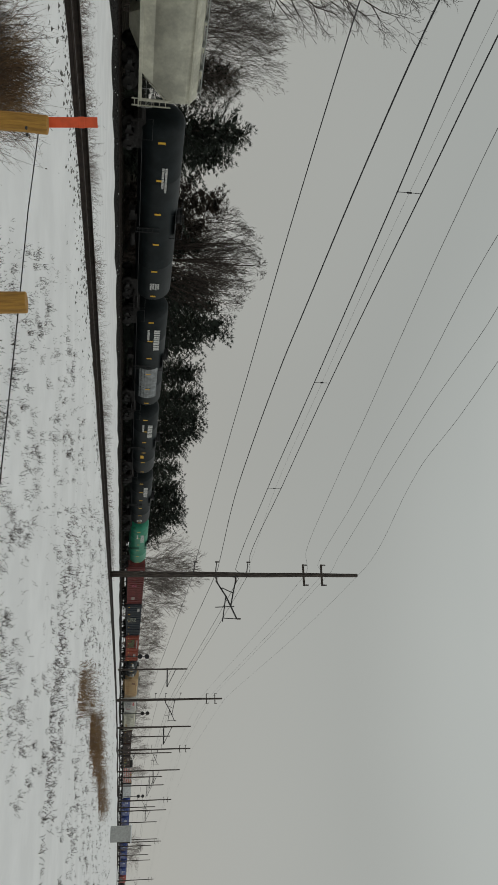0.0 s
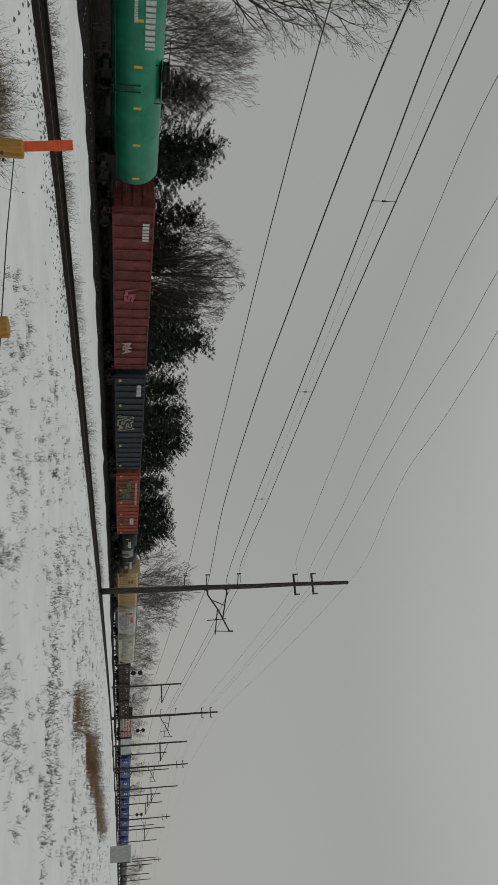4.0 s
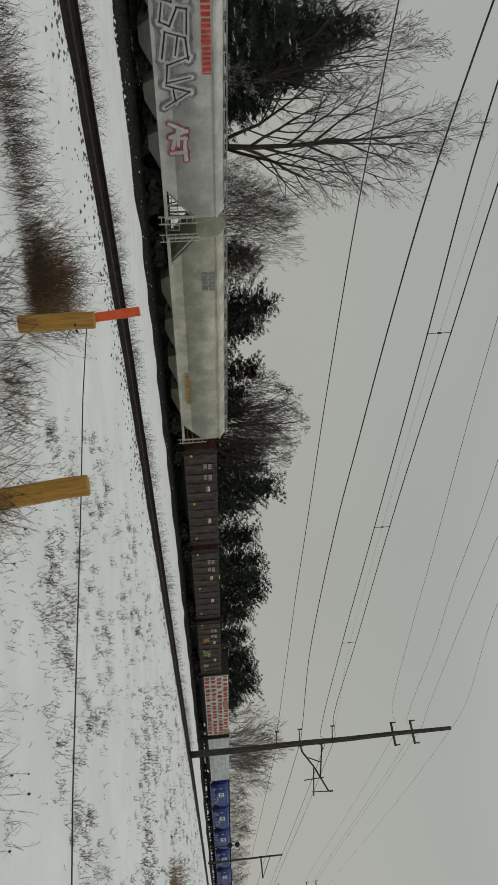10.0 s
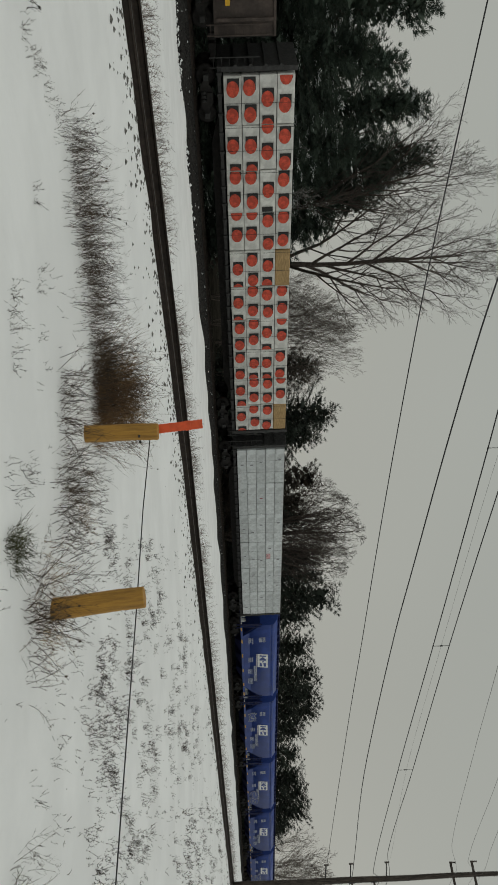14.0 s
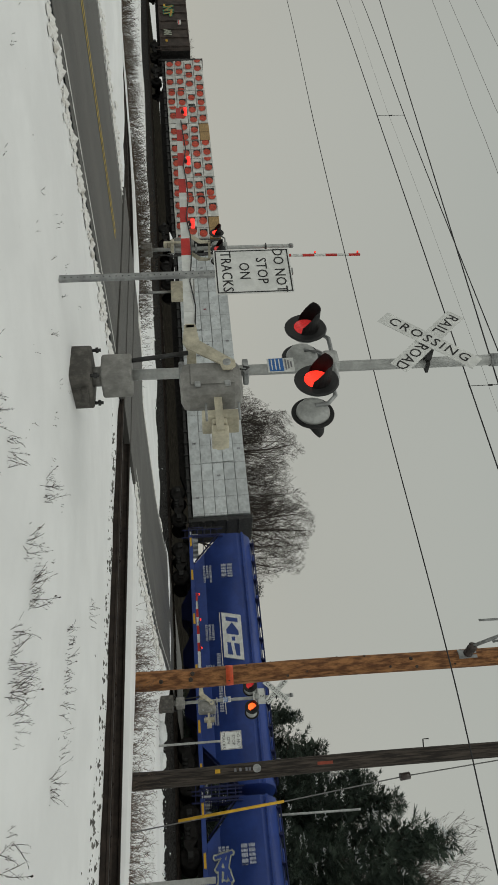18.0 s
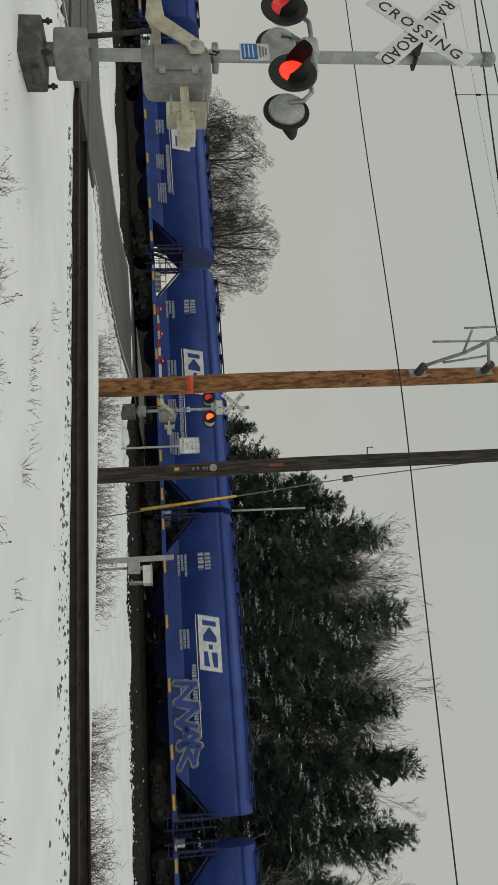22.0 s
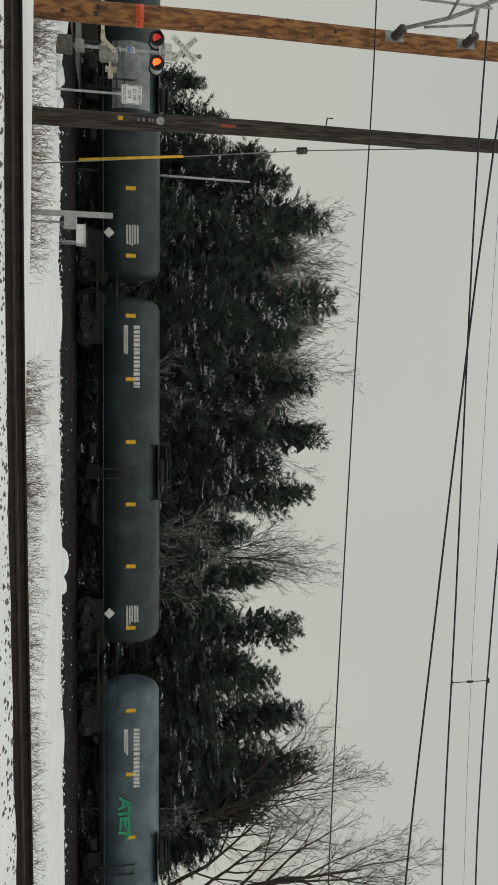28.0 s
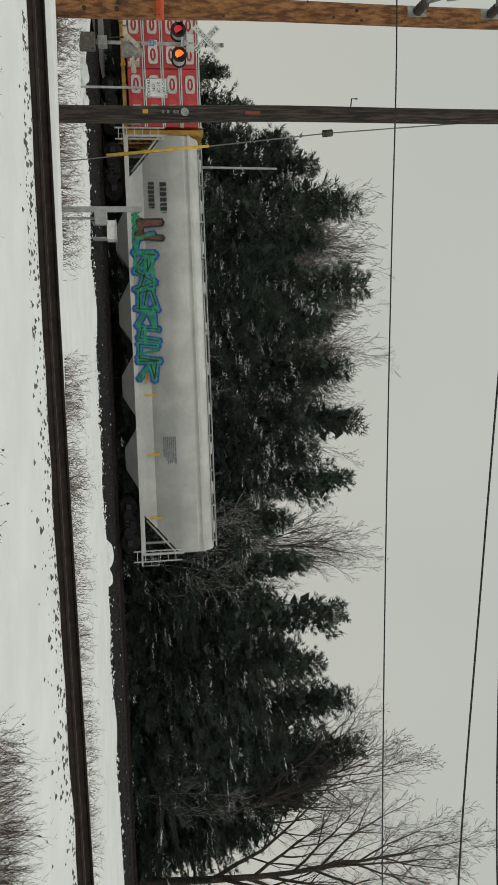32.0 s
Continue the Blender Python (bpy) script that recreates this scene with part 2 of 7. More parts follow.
# darker blue for the bays, end platforms, end rails and roof walk
M["kblue_dark"] = mat("darker_blue", (0.014, 0.02, 0.085), 0.55, var=0.2, scale=1.0, bump=0.05)
M["car_red"] = mat("faded_red_paint", (0.38, 0.085, 0.066), 0.6, var=0.25, scale=0.9, bump=0.06, bscale=8)
M["car_maroon"] = mat("maroon_paint", (0.16, 0.036, 0.032), 0.65, var=0.35, scale=1.0, bump=0.08, bscale=8)
M["car_orange"] = mat("red_oxide_paint", (0.30, 0.065, 0.038), 0.65, var=0.3, scale=1.0, bump=0.08, bscale=8)
M["car_navy"] = mat("navy_paint", (0.018, 0.026, 0.036), 0.55, var=0.3, scale=1.0, bump=0.06)
M["car_tan"] = mat("rust_stained_tan_paint", (0.50, 0.36, 0.20), 0.65, var=0.3, scale=0.8, bump=0.06, col2=(0.30, 0.15, 0.06), mix=(0.26, 0.52), stretch=(1.6, 1.6, 0.5))
M["car_white"] = mat("dirty_white_paint", (0.56, 0.555, 0.52), 0.55, var=0.2, scale=0.7, bump=0.05, bscale=6)
M["car_cream"] = mat("cream_car_paint", (0.56, 0.55, 0.45), 0.55, var=0.22, scale=0.7, bump=0.05, bscale=6)
M["car_grey"] = mat("light_grey_paint", (0.60, 0.605, 0.585), 0.5, var=0.12, scale=0.7, bump=0.04, bscale=6)
M["car_coal"] = mat("grimy_brown_steel", (0.068, 0.052, 0.045), 0.75, var=0.4, scale=1.2, bump=0.1, bscale=8)
M["rust_end"] = mat("rusty_red_steel", (0.10, 0.028, 0.022), 0.8, var=0.4, scale=2, bump=0.1, bscale=8, col2=(0.04, 0.018, 0.015))
M["tank_black"] = mat("black_tank_paint", (0.010, 0.0145, 0.016), 0.5, var=0.3, scale=0.8, bump=0.05, bscale=4, spec=0.16)
M["tank_grey"] = mat("sooty_tank_paint", (0.026, 0.039, 0.042), 0.45, var=0.35, scale=0.7, bump=0.05, bscale=4, spec=0.3)
M["tank_slate"] = mat("slate_tank_paint", (0.080, 0.112, 0.135), 0.42, var=0.3, scale=0.7, bump=0.05, bscale=4)
M["tank_green"] = mat("green_tank_paint", (0.015, 0.215, 0.125), 0.42, var=0.2, scale=0.8, bump=0.04, bscale=4)
M["tank_panel"] = mat("bare_grey_patch", (0.22, 0.235, 0.24), 0.55, var=0.3, scale=2, bump=0.05)
M["bogie"] = mat("greasy_iron", (0.022, 0.020, 0.019), 0.7, 0.2, var=0.4, scale=5, bump=0.2)
M["yellow"] = mat("yellow_reflector", (0.72, 0.42, 0.03), 0.5, var=0.15, scale=8, bump=0)
M["lettering"] = mat("white_lettering", (0.62, 0.62, 0.60), 0.6, var=0.2, scale=8, bump=0)
M["blue_lettering"] = mat("dim_white_lettering", (0.34, 0.37, 0.46), 0.6, var=0.3, scale=8, bump=0)
M["pale_lettering"] = mat("faded_lettering", (0.42, 0.36, 0.34), 0.6, var=0.3, scale=8, bump=0)
M["pinkred"] = mat("pink_red_wrap", (0.60, 0.066, 0.072), 0.5, var=0.15, scale=3, bump=0.1, bscale=10)
M["wrapwhite"] = mat("white_wrap", (0.66, 0.66, 0.63), 0.5, var=0.16, scale=2.5, bump=0.3, bscale=7, rnd=0.08)
M["wrapgrey"] = mat("pale_grey_wrap", (0.56, 0.59, 0.60), 0.45, var=0.16, scale=2.0, bump=0.35, bscale=6, rnd=0.12)
M["pale_pink"] = mat("pale_pink_spray", (0.60, 0.36, 0.37), 0.6, var=0.3, scale=6, bump=0)
M["wrapred"] = mat("orange_red_print", (0.58, 0.075, 0.04), 0.55, var=0.3, scale=5, bump=0.05)
M["lumber"] = mat("bare_lumber", (0.42, 0.28, 0.13), 0.8, var=0.3, scale=5, bump=0.2, stretch=(0.6, 6, 9))
M["carframe_yellow"] = mat("yellow_frame_paint", (0.46, 0.27, 0.05), 0.6, var=0.35, scale=2, bump=0.1)
M["spray_green"] = mat("green_spray", (0.03, 0.30, 0.16), 0.7, var=0.3, scale=4, bump=0)
M["spray_brown"] = mat("brown_spray", (0.16, 0.075, 0.05), 0.7, var=0.3, scale=4, bump=0)
M["spray_blue"] = mat("blue_spray", (0.03, 0.10, 0.42), 0.7, var=0.3, scale=4, bump=0)
M["spray_grey"] = mat("grey_spray", (0.24, 0.24, 0.26), 0.7, var=0.3, scale=4, bump=0)
M["spray_black"] = mat("black_spray", (0.03, 0.03, 0.035), 0.7, var=0.3, scale=4, bump=0)
M["spray_pale"] = mat("pale_spray", (0.42, 0.44, 0.36), 0.7, var=0.3, scale=4, bump=0)
M["spray_rose"] = mat("rose_spray", (0.40, 0.09, 0.13), 0.7, var=0.3, scale=4, bump=0)
M["spray_red"] = mat("red_spray", (0.58, 0.06, 0.04), 0.7, var=0.3, scale=4, bump=0)
M["spray_olive"] = mat("olive_spray", (0.20, 0.20, 0.07), 0.7, var=0.3, scale=4, bump=0)
M["far_wood"] = mat("far_wood", (0.22, 0.20, 0.19), 0.95, var=0.2, scale=0.2, bump=0)


# ---------------- mesh helpers ----------------
def part(name, bm, material, parent=None, label=""):
    me = bpy.data.meshes.new(name)
    bm.to_mesh(me)
    bm.free()
    me.materials.append(M[material])
    ob = new(name, me)
    if parent:
        ob.parent = parent
    if label:
        ob["label"] = label
    return ob


def share(name, src, parent, m):
    ob = new(name, src.data)
    ob.parent = parent
    ob.matrix_basis = m
    return ob


def box(bm, x0, x1, y0, y1, z0, z1, bevel=0.0):
    v = [bm.verts.new(p) for p in ((x0, y0, z0), (x1, y0, z0), (x1, y1, z0), (x0, y1, z0), (x0, y0, z1), (x1, y0, z1), (x1, y1, z1), (x0, y1, z1))]
    f = [bm.faces.new([v[i] for i in q]) for q in ((0, 3, 2, 1), (4, 5, 6, 7), (0, 1, 5, 4), (1, 2, 6, 5), (2, 3, 7, 6), (3, 0, 4, 7))]
    if bevel:
        bmesh.ops.bevel(bm, geom=list({e for q in f for e in q.edges}), offset=bevel, segments=2, profile=0.5, affect="EDGES")
    return bm


def prism(bm, pts, y0, y1):
    """A polygon in x and z, given thickness along y."""
    a = [bm.verts.new((x, y0, z)) for x, z in pts]
    b = [bm.verts.new((x, y1, z)) for x, z in pts]
    bm.faces.new(a)
    bm.faces.new(b[::-1])
    n = len(pts)
    for i in range(n):
        bm.faces.new((a[(i + 1) % n], a[i], b[i], b[(i + 1) % n]))
    return bm


def tube(bm, pts, radii, seg=8, caps=True):
    """A round rod through points."""
    pts = [Vector(p) for p in pts]
    if not hasattr(radii, "__len__"):
        radii = [radii] * len(pts)
    rings = []
    for i, p in enumerate(pts):
        d = (pts[min(i + 1, len(pts) - 1)] - pts[max(i - 1, 0)]).normalized()
        u = d.cross(Vector((0, 0, 1)) if abs(d.z) < 0.9 else Vector((1, 0, 0))).normalized()
        w = d.cross(u)
        rings.append([bm.verts.new(p + (u * math.cos(k * math.tau / seg) + w * math.sin(k * math.tau / seg)) * radii[i]) for k in range(seg)])
    for a, b in zip(rings, rings[1:]):
        for k in range(seg):
            f = bm.faces.new((a[k], a[(k + 1) % seg], b[(k + 1) % seg], b[k]))
            f.smooth = seg > 5
    if caps and seg > 2:
        bm.faces.new(rings[0][::-1])
        bm.faces.new(rings[-1])
    return bm


def B():
    return bmesh.new()


def thing(name, label, category, group="", kind="", m=None):
    ob = new(name)
    ob.empty_display_size = 0.3
    tagged(ob, label, category, group, kind)
    if m is not None:
        ob.matrix_basis = m
    return ob


def words(name, text, size, material, parent, m, depth=0.0015, spacing=1.0):
    """Lettering in the built-in font, as a mesh that lies in x and y of m, centred."""
    cu = bpy.data.curves.new(name, "FONT")
    cu.body, cu.size, cu.align_x, cu.align_y, cu.extrude, cu.space_character, cu.resolution_u = text, size, "CENTER", "CENTER", depth, spacing, 2
    tmp = bpy.data.objects.new(name, cu)
    me = bpy.data.meshes.new_from_object(tmp)
    bpy.data.objects.remove(tmp)
    bpy.data.curves.remove(cu)
    me.materials.clear()
    me.materials.append(M[material])
    ob = new(name, me)
    ob.parent = parent
    ob.matrix_basis = m
    return ob


# ---------------- ground and tracks ----------------
NEAR_Y, FAR_Y = 12.58, 38.0      # centre lines of the two tracks
RAIL_Z = 0.25


def drop(x):
    """How far the lines bend away to the south beyond the straight."""
    u = max(0.0, -14.0 - x)
    left = 0.0055 * u * u if u < 15.0 else 0.0055 * 15.0 ** 2 + 0.165 * (u - 15.0)
    return max(0.0, x - 40.0) ** 2 / 2540.0 + left - 0.0122 * smooth(-10, 25, x) * max(0.0, x)


def swing(x, y):
    """The wood and the line east of the crossing lie turned a little to the north."""
    a = radians(0.72) * smooth(-14, 16, math.degrees(math.atan2(x, y)))
    return x * math.cos(a) - y * math.sin(a), x * math.sin(a) + y * math.cos(a)


def dip(x, y=38.0):
    """The lines fall away gently beyond the road."""
    u = max(0.0, -15.0 - x)
    far = 1.2 * (1 - math.exp(-u * u / 4500.0))
    return far if y > 22 else 1.05 * smooth(-18, -46, x) * smooth(8, 11, y + drop(x) - min(1.0, drop(x)))


def near_shift(x, yc=0.0):
    """The near track swings out a little past the posts."""
    return 1.5 * smooth(-4, 16, x) if yc < 20 else 0.0


def smooth(a, b, v):
    u = min(1.0, max(0.0, (v - a) / (b - a)))
    return u * u * (3 - 2 * u)


def road_x(y):
    return -14.6 - 0.17 * (y - 6.0)


def ground_z(x, y):
    yy = y + drop(x)
    z = 0.06 * noise.noise((x * 0.13, y * 0.13, 0.3)) + 0.03 * noise.noise((x * 0.5, y * 0.5, 2.0))
    z += 0.018 * noise.noise((x * 1.7, y * 1.7, 4.0)) * (1 - smooth(20, 40, math.hypot(x, y)))
    fade = 1 - smooth(60, 200, math.hypot(x, y))
    z *= 0.35 + 0.65 * fade
    up = smooth(5, -7, x) * smooth(-4, 5, y) * (1 - smooth(14, 22, y))
    z += 0.30 * up
    z -= (0.26 - 0.16 * smooth(8, 36, x)) * smooth(14.6, 18, yy)
    k = smooth(14, 26, yy)
    z -= dip(x, 38.0) * k + dip(x, 12.0) * (1 - k) * smooth(7, 11, yy)
    d = abs(x - road_x(y))
    if d < 6:
        want = 0.20 - 0.22 * smooth(16, 20, y) * (1 - smooth(26, 34, y))
        k = 1 - smooth(3.0, 5.5, d)
        z = z * (1 - k) + (want - 0.03) * k
    yn = yy - near_shift(x)
    if d > 3.4:
        k = smooth(9.8, 11.0, yn) if yn < 12.5 else 0.0
        z = z * (1 - k) + (0.135 + 0.03 * noise.noise((x * 0.8, 4.0, 0.0)) - dip(x, 12.0)) * k
    if 11.8 < yn < 13.9:
        z = min(z, -0.06 - dip(x, 12.0))
    if 33.3 < yy < 46.5:
        z = min(z, -0.42 - dip(x))
    z += 0.16 * smooth(32.0, 32.9, yy) * (1 - smooth(33.0, 33.4, yy)) * (0.5 + noise.noise((x * 0.4, 3.0, 1.0)))
    return z


def grid_mesh(xs, ys, zf):
    verts = [(x, y, zf(x, y)) for y in ys for x in xs]
    nx = len(xs)
    faces = [(j * nx + i, j * nx + i + 1, (j + 1) * nx + i + 1, (j + 1) * nx + i) for j in range(len(ys) - 1) for i in range(nx - 1)]
    me = bpy.data.meshes.new("ground")
    me.from_pydata(verts, [], faces)
    me.polygons.foreach_set("use_smooth", [True] * len(faces))
    return me


xs = [-2500, -900, -400, -200, -120, -80, -60, -48] + list(np.arange(-40, 40, 0.5)) + list(np.arange(40, 130, 2.0)) + [130, 145, 160, 180, 210, 250, 300, 380, 500, 800, 1500, 3000]
ys = [-2500, -800, -300, -120, -60, -30, -15] + list(np.arange(-8, 9.6, 0.4)) + list(np.arange(9.6, 15.6, 0.1)) + list(np.arange(15.6, 46, 0.4)) + [46, 50, 60, 75, 100, 150, 250, 500, 1000, 3000]
ground = new("ground", grid_mesh([float(v) for v in xs], [float(v) for v in ys], ground_z))
ground.data.materials.append(M["snow"])
tagged(ground, "snow-covered level field with drifts and stubble", "snow field", kind="structure")


def ribbon(name, profile, x_list, yc, material, label, cat, jitter=0.0):
    """A long bank along a track: profile of (offset, z)."""
    verts, faces = [], []
    n = len(profile)
    for i, x in enumerate(x_list):
        for k, (o, z) in enumerate(profile):
            j = jitter * noise.noise((x * 0.9, k * 3.1, yc)) if 0 < k < n - 1 or jitter == 0 else jitter * 3 * noise.noise((x * 0.35, k * 7.7, yc))
            verts.append((x, yc + o - drop(x) + near_shift(x, yc) + j, z - dip(x, yc)))
    for i in range(len(x_list) - 1):
        for k in range(n - 1):
            a = i * n + k
            faces.append((a, a + n, a + n + 1, a + 1))
    me = bpy.data.meshes.new(name)
    me.from_pydata(verts, [], faces)
    me.materials.append(M[material])
    ob = new(name, me)
    return tagged(ob, label, cat, kind="structure")


track_x = [float(v) for v in list(np.arange(-140, -40, 5)) + list(np.arange(-40, 60, 0.5)) + list(np.arange(60, 150, 3)) + list(np.arange(150, 500, 10))]
ribbon("ballast_near", [(-0.92, -0.1), (-0.8, 0.10), (0.8, 0.10), (1.3, 0.04), (1.6, -0.2)], track_x, NEAR_Y, "ballast_brown", "brown dirt and ballast bed under the near track", "ballast", 0.06)
ribbon("ballast_far", [(-5.5, -0.6), (-5.0, -0.30), (-3.7, -0.08), (-2.2, 0.09), (-1.8, 0.10), (1.8, 0.10), (3.5, 0.05), (5, -0.05), (8.5, -0.05)], track_x, FAR_Y, "ballast", "dark crushed-stone ballast bank under the freight track", "ballast", 0.16)
# runs on past the trees as a dark sheet behind the gaps under the cars
ribbon("shaded_forest_floor", [(7.6, -0.06), (9.5, 0.1), (14, 0.3), (22, 0.5), (50, 0.9), (95, 1.6), (100, 0.4)], [v for v in track_x if -110 < v < 200], FAR_Y, "shaded_forest_floor", "forest floor of needles and brush, shade put into its dark colour", "forest floor", 0.25)


def rail_track(yc, label, ties_from, ties_to):
    th = thing("railway_track", label, "railway track")
    for s in (-0.7175, 0.7175):
        bm = B()
        prof = [(-0.07, 0.10), (0.07, 0.10), (0.02, 0.125), (0.012, 0.205), (0.036, 0.22), (0.036, 0.25), (-0.036, 0.25), (-0.036, 0.22), (-0.012, 0.205), (-0.02, 0.125)]
        rings = [[bm.verts.new((x, yc + s + o - drop(x) + near_shift(x, yc), z - dip(x, yc))) for o, z in prof] for x in track_x]
        for a, b in zip(rings, rings[1:]):
            for k in range(len(prof)):
                bm.faces.new((a[k], a[(k + 1) % 10], b[(k + 1) % 10], b[k]))
        rail = part("rail", bm, "rail", th)
        bm = B()
        for xa, xb in zip(track_x, track_x[1:]):
            q = [(xa, s - 0.027), (xb, s - 0.027), (xb, s + 0.027), (xa, s + 0.027)]
            bm.faces.new([bm.verts.new((x, yc + o - drop(x) + near_shift(x, yc), 0.2535 - dip(x, yc))) for x, o in q])
        part("running_surface", bm, "rail_top", rail, "worn rail top")
    tie = None
    x = ties_from
    while x < ties_to:
        if tie is None:
            bm = B()
            box(bm, -0.11, 0.11, -1.28, 1.28, -0.13, 0.0, 0.012)
            tie = part("tie", bm, "tie", th)
            tie.matrix_basis = pose(x, yc - drop(x) + near_shift(x, yc), 0.10 - dip(x, yc), 0, 0, random.uniform(-1, 1))
        else:
            share("tie", tie, th, pose(x, yc - drop(x) + near_shift(x, yc) + random.uniform(-0.03, 0.03), 0.10 - dip(x, yc) + random.uniform(-0.012, 0.006), 0, 0, random.uniform(-1.2, 1.2)))
        x += 0.55
    return th


# ---------------- road ----------------
def road_strip(name, o0, o1, y0, y1, material, lift, parent=None, step=0.8):
    bm = B()
    ys_ = [y0 + i * (y1 - y0) / max(2, int((y1 - y0) / step)) for i in range(max(2, int((y1 - y0) / step)) + 1)]
    rows = [[bm.verts.new((road_x(y) + o, y, (0.20 - 0.22 * smooth(16, 20, y) * (1 - smooth(26, 34, y)) if y > -20 else 0.2) + lift + 0.03 * (1 - (o / 3.4) ** 2))) for o in np.linspace(o0, o1, 7)] for y in ys_]
    for a, b in zip(rows, rows[1:]):
        for k in range(6):
            bm.faces.new((a[k], a[k + 1], b[k + 1], b[k]))
    return part(name, bm, material, parent)


road = road_strip("road", -3.2, 3.2, -60, 36.3, "asphalt", 0.0)
tagged(road, "wet grey asphalt road with ploughed snow edges", "road", kind="structure")
road2 = road_strip("road", -3.2, 3.2, 39.7, 90, "asphalt", 0.0)
tagged(road2, "asphalt road beyond the freight track", "road", kind="structure")
for o in (-0.14, 0.08):
    part_ = road_strip("centre_line", o, o + 0.09, -40, 9.5, "road_yellow", 0.006, road)
for o in (-2.95, 2.85):
    road_strip("edge_line", o, o + 0.1, 4, 34, "road_paint", 0.006, road)


for o, w in ((-1.45, 0.62), (0.0, 0.60), (1.45, 0.62)):
    for k in range(3):
        bm = B()
        box(bm, -1.12, 1.12, -w, w, -0.14, 0.0, 0.015)
        panel = part("crossing_panel", bm, "asphalt", road, "flush asphalt panel between the rails")
        panel.matrix_basis = pose(road_x(NEAR_Y) + 2.26 * (k - 1), NEAR_Y + o, 0.262)


# ---------------- freight cars ----------------
# A car's own space: x along the train towards its rear, y across (minus: the side facing the road field), z from the rail's top.
def revolve(bm, prof, seg=20, axis="y"):
    """Turns (offset along the axis, radius) about y."""
    rings = [[bm.verts.new((r * math.cos(k * math.tau / seg), o, r * math.sin(k * math.tau / seg))) for k in range(seg)] for o, r in prof]
    for a, b in zip(rings, rings[1:]):
        for k in range(seg):
            f = bm.faces.new((a[k], b[k], b[(k + 1) % seg], a[(k + 1) % seg]))
            f.smooth = True
    bm.faces.new(rings[0])
    bm.faces.new(rings[-1][::-1])
    return bm


KIT = {}


def truck(car, x):
    """A two-axle truck with side frames, bolster, springs and wheels."""
    if not KIT:
        holder = []
        bm = B()
        for y in (-1.02, 1.02):
            prism(bm, [(-1.15, 0.36), (-1.15, 0.58), (-0.95, 0.66), (-0.55, 0.62), (-0.3, 0.80), (0.3, 0.80), (0.55, 0.62), (0.95, 0.66), (1.15, 0.58), (1.15, 0.36), (0.72, 0.36), (0.5, 0.22), (-0.5, 0.22), (-0.72, 0.36)], y - 0.06, y + 0.06)
        box(bm, -0.2, 0.2, -1.2, 1.2, 0.5, 0.74)
        KIT["frame"] = bm
        KIT["frame_me"] = bpy.data.meshes.new("truck")
        bm.to_mesh(KIT["frame_me"])
        KIT["frame_me"].materials.append(M["bogie"])
        bm.free()
        bm = B()
        revolve(bm, [(-0.07, 0.10), (-0.07, 0.36), (-0.06, 0.46), (0.05, 0.46), (0.07, 0.49), (0.07, 0.10)], 18)
        KIT["wheel"] = bpy.data.meshes.new("wheel")
        bm.to_mesh(KIT["wheel"])
        KIT["wheel"].materials.append(M["bogie"])
        bm.free()
        bm = B()
        tube(bm, [(0, 0, 0.25), (0, 0, 0.5)], 0.075, 7)
        KIT["spring"] = bpy.data.meshes.new("spring")
        bm.to_mesh(KIT["spring"])
        KIT["spring"].materials.append(M["darksteel"])
        bm.free()
        bm = B()
        box(bm, -0.13, 0.13, -0.1, 0.1, 0.36, 0.6, 0.02)
        KIT["cap"] = bpy.data.meshes.new("bearing_cap")
        bm.to_mesh(KIT["cap"])
        KIT["cap"].materials.append(M["darksteel"])
        bm.free()
    tr = new("truck", KIT["frame_me"])
    tr.parent = car
    tr.matrix_basis = pose(x, 0, 0)
    for dx in (-0.88, 0.88):
        for y, turn in ((-0.75, 0), (0.75, 180)):
            w = new("wheel", KIT["wheel"])
            w.parent = tr
            w.matrix_basis = pose(dx, y, 0.46, 0, 0, turn)
        c = new("bearing_cap", KIT["cap"])
        c.parent = tr
        c.matrix_basis = pose(dx, -1.1, 0)
    for k in (-0.18, 0, 0.18):
        c = new("spring", KIT["spring"])
        c.parent = tr
        c.matrix_basis = pose(k, -1.09, 0)
    return tr


def couplers(car, L):
    for s in (-1, 1):
        bm = B()
        box(bm, 0, 0.75, -0.11, 0.11, 0.72, 0.98, 0.03)
        box(bm, -0.12, 0.2, -0.2, 0.2, 0.66, 1.02, 0.04)
        c = part("coupler", bm, "bogie", car)
        c.matrix_basis = pose(s * (L / 2 - 0.06), 0, 0, 0, 0, 0 if s < 0 else 180)


def ladder(car, x, y, z0, z1, material, w=0.42, name="ladder"):
    bm = B()
    for dx in (-w / 2, w / 2):
        box(bm, dx - 0.022, dx + 0.022, -0.03, 0.03, z0, z1)
    n = int((z1 - z0) / 0.36)
    for k in range(n):
        z = z0 + 0.18 + k * 0.36
        box(bm, -w / 2, w / 2, -0.015, 0.015, z - 0.015, z + 0.015)
    o = part(name, bm, material, car)
    o.matrix_basis = pose(x, y, 0)
    return o


def bars(name, car, x0, z0, w, h, material, rows=1, y=-1.63, gap=0.5, ragged=True):
    """Writing too small to read: short bars."""
    bm = B()
    rh = h / rows
    for r in range(rows):
        zt = z0 + h - r * rh
        x = x0
        end = x0 + w * (random.uniform(0.7, 1.0) if ragged and rows > 1 else 1.0)
        while x < end:
            ww = min(random.uniform(0.42, 0.72) * rh, end - x)
            box(bm, x, x + ww * 0.72, y - 0.004, y, zt - rh * (1 - gap * 0.55), zt)
            x += ww
    return tagged(part(name, bm, material, car), kind="stuff")


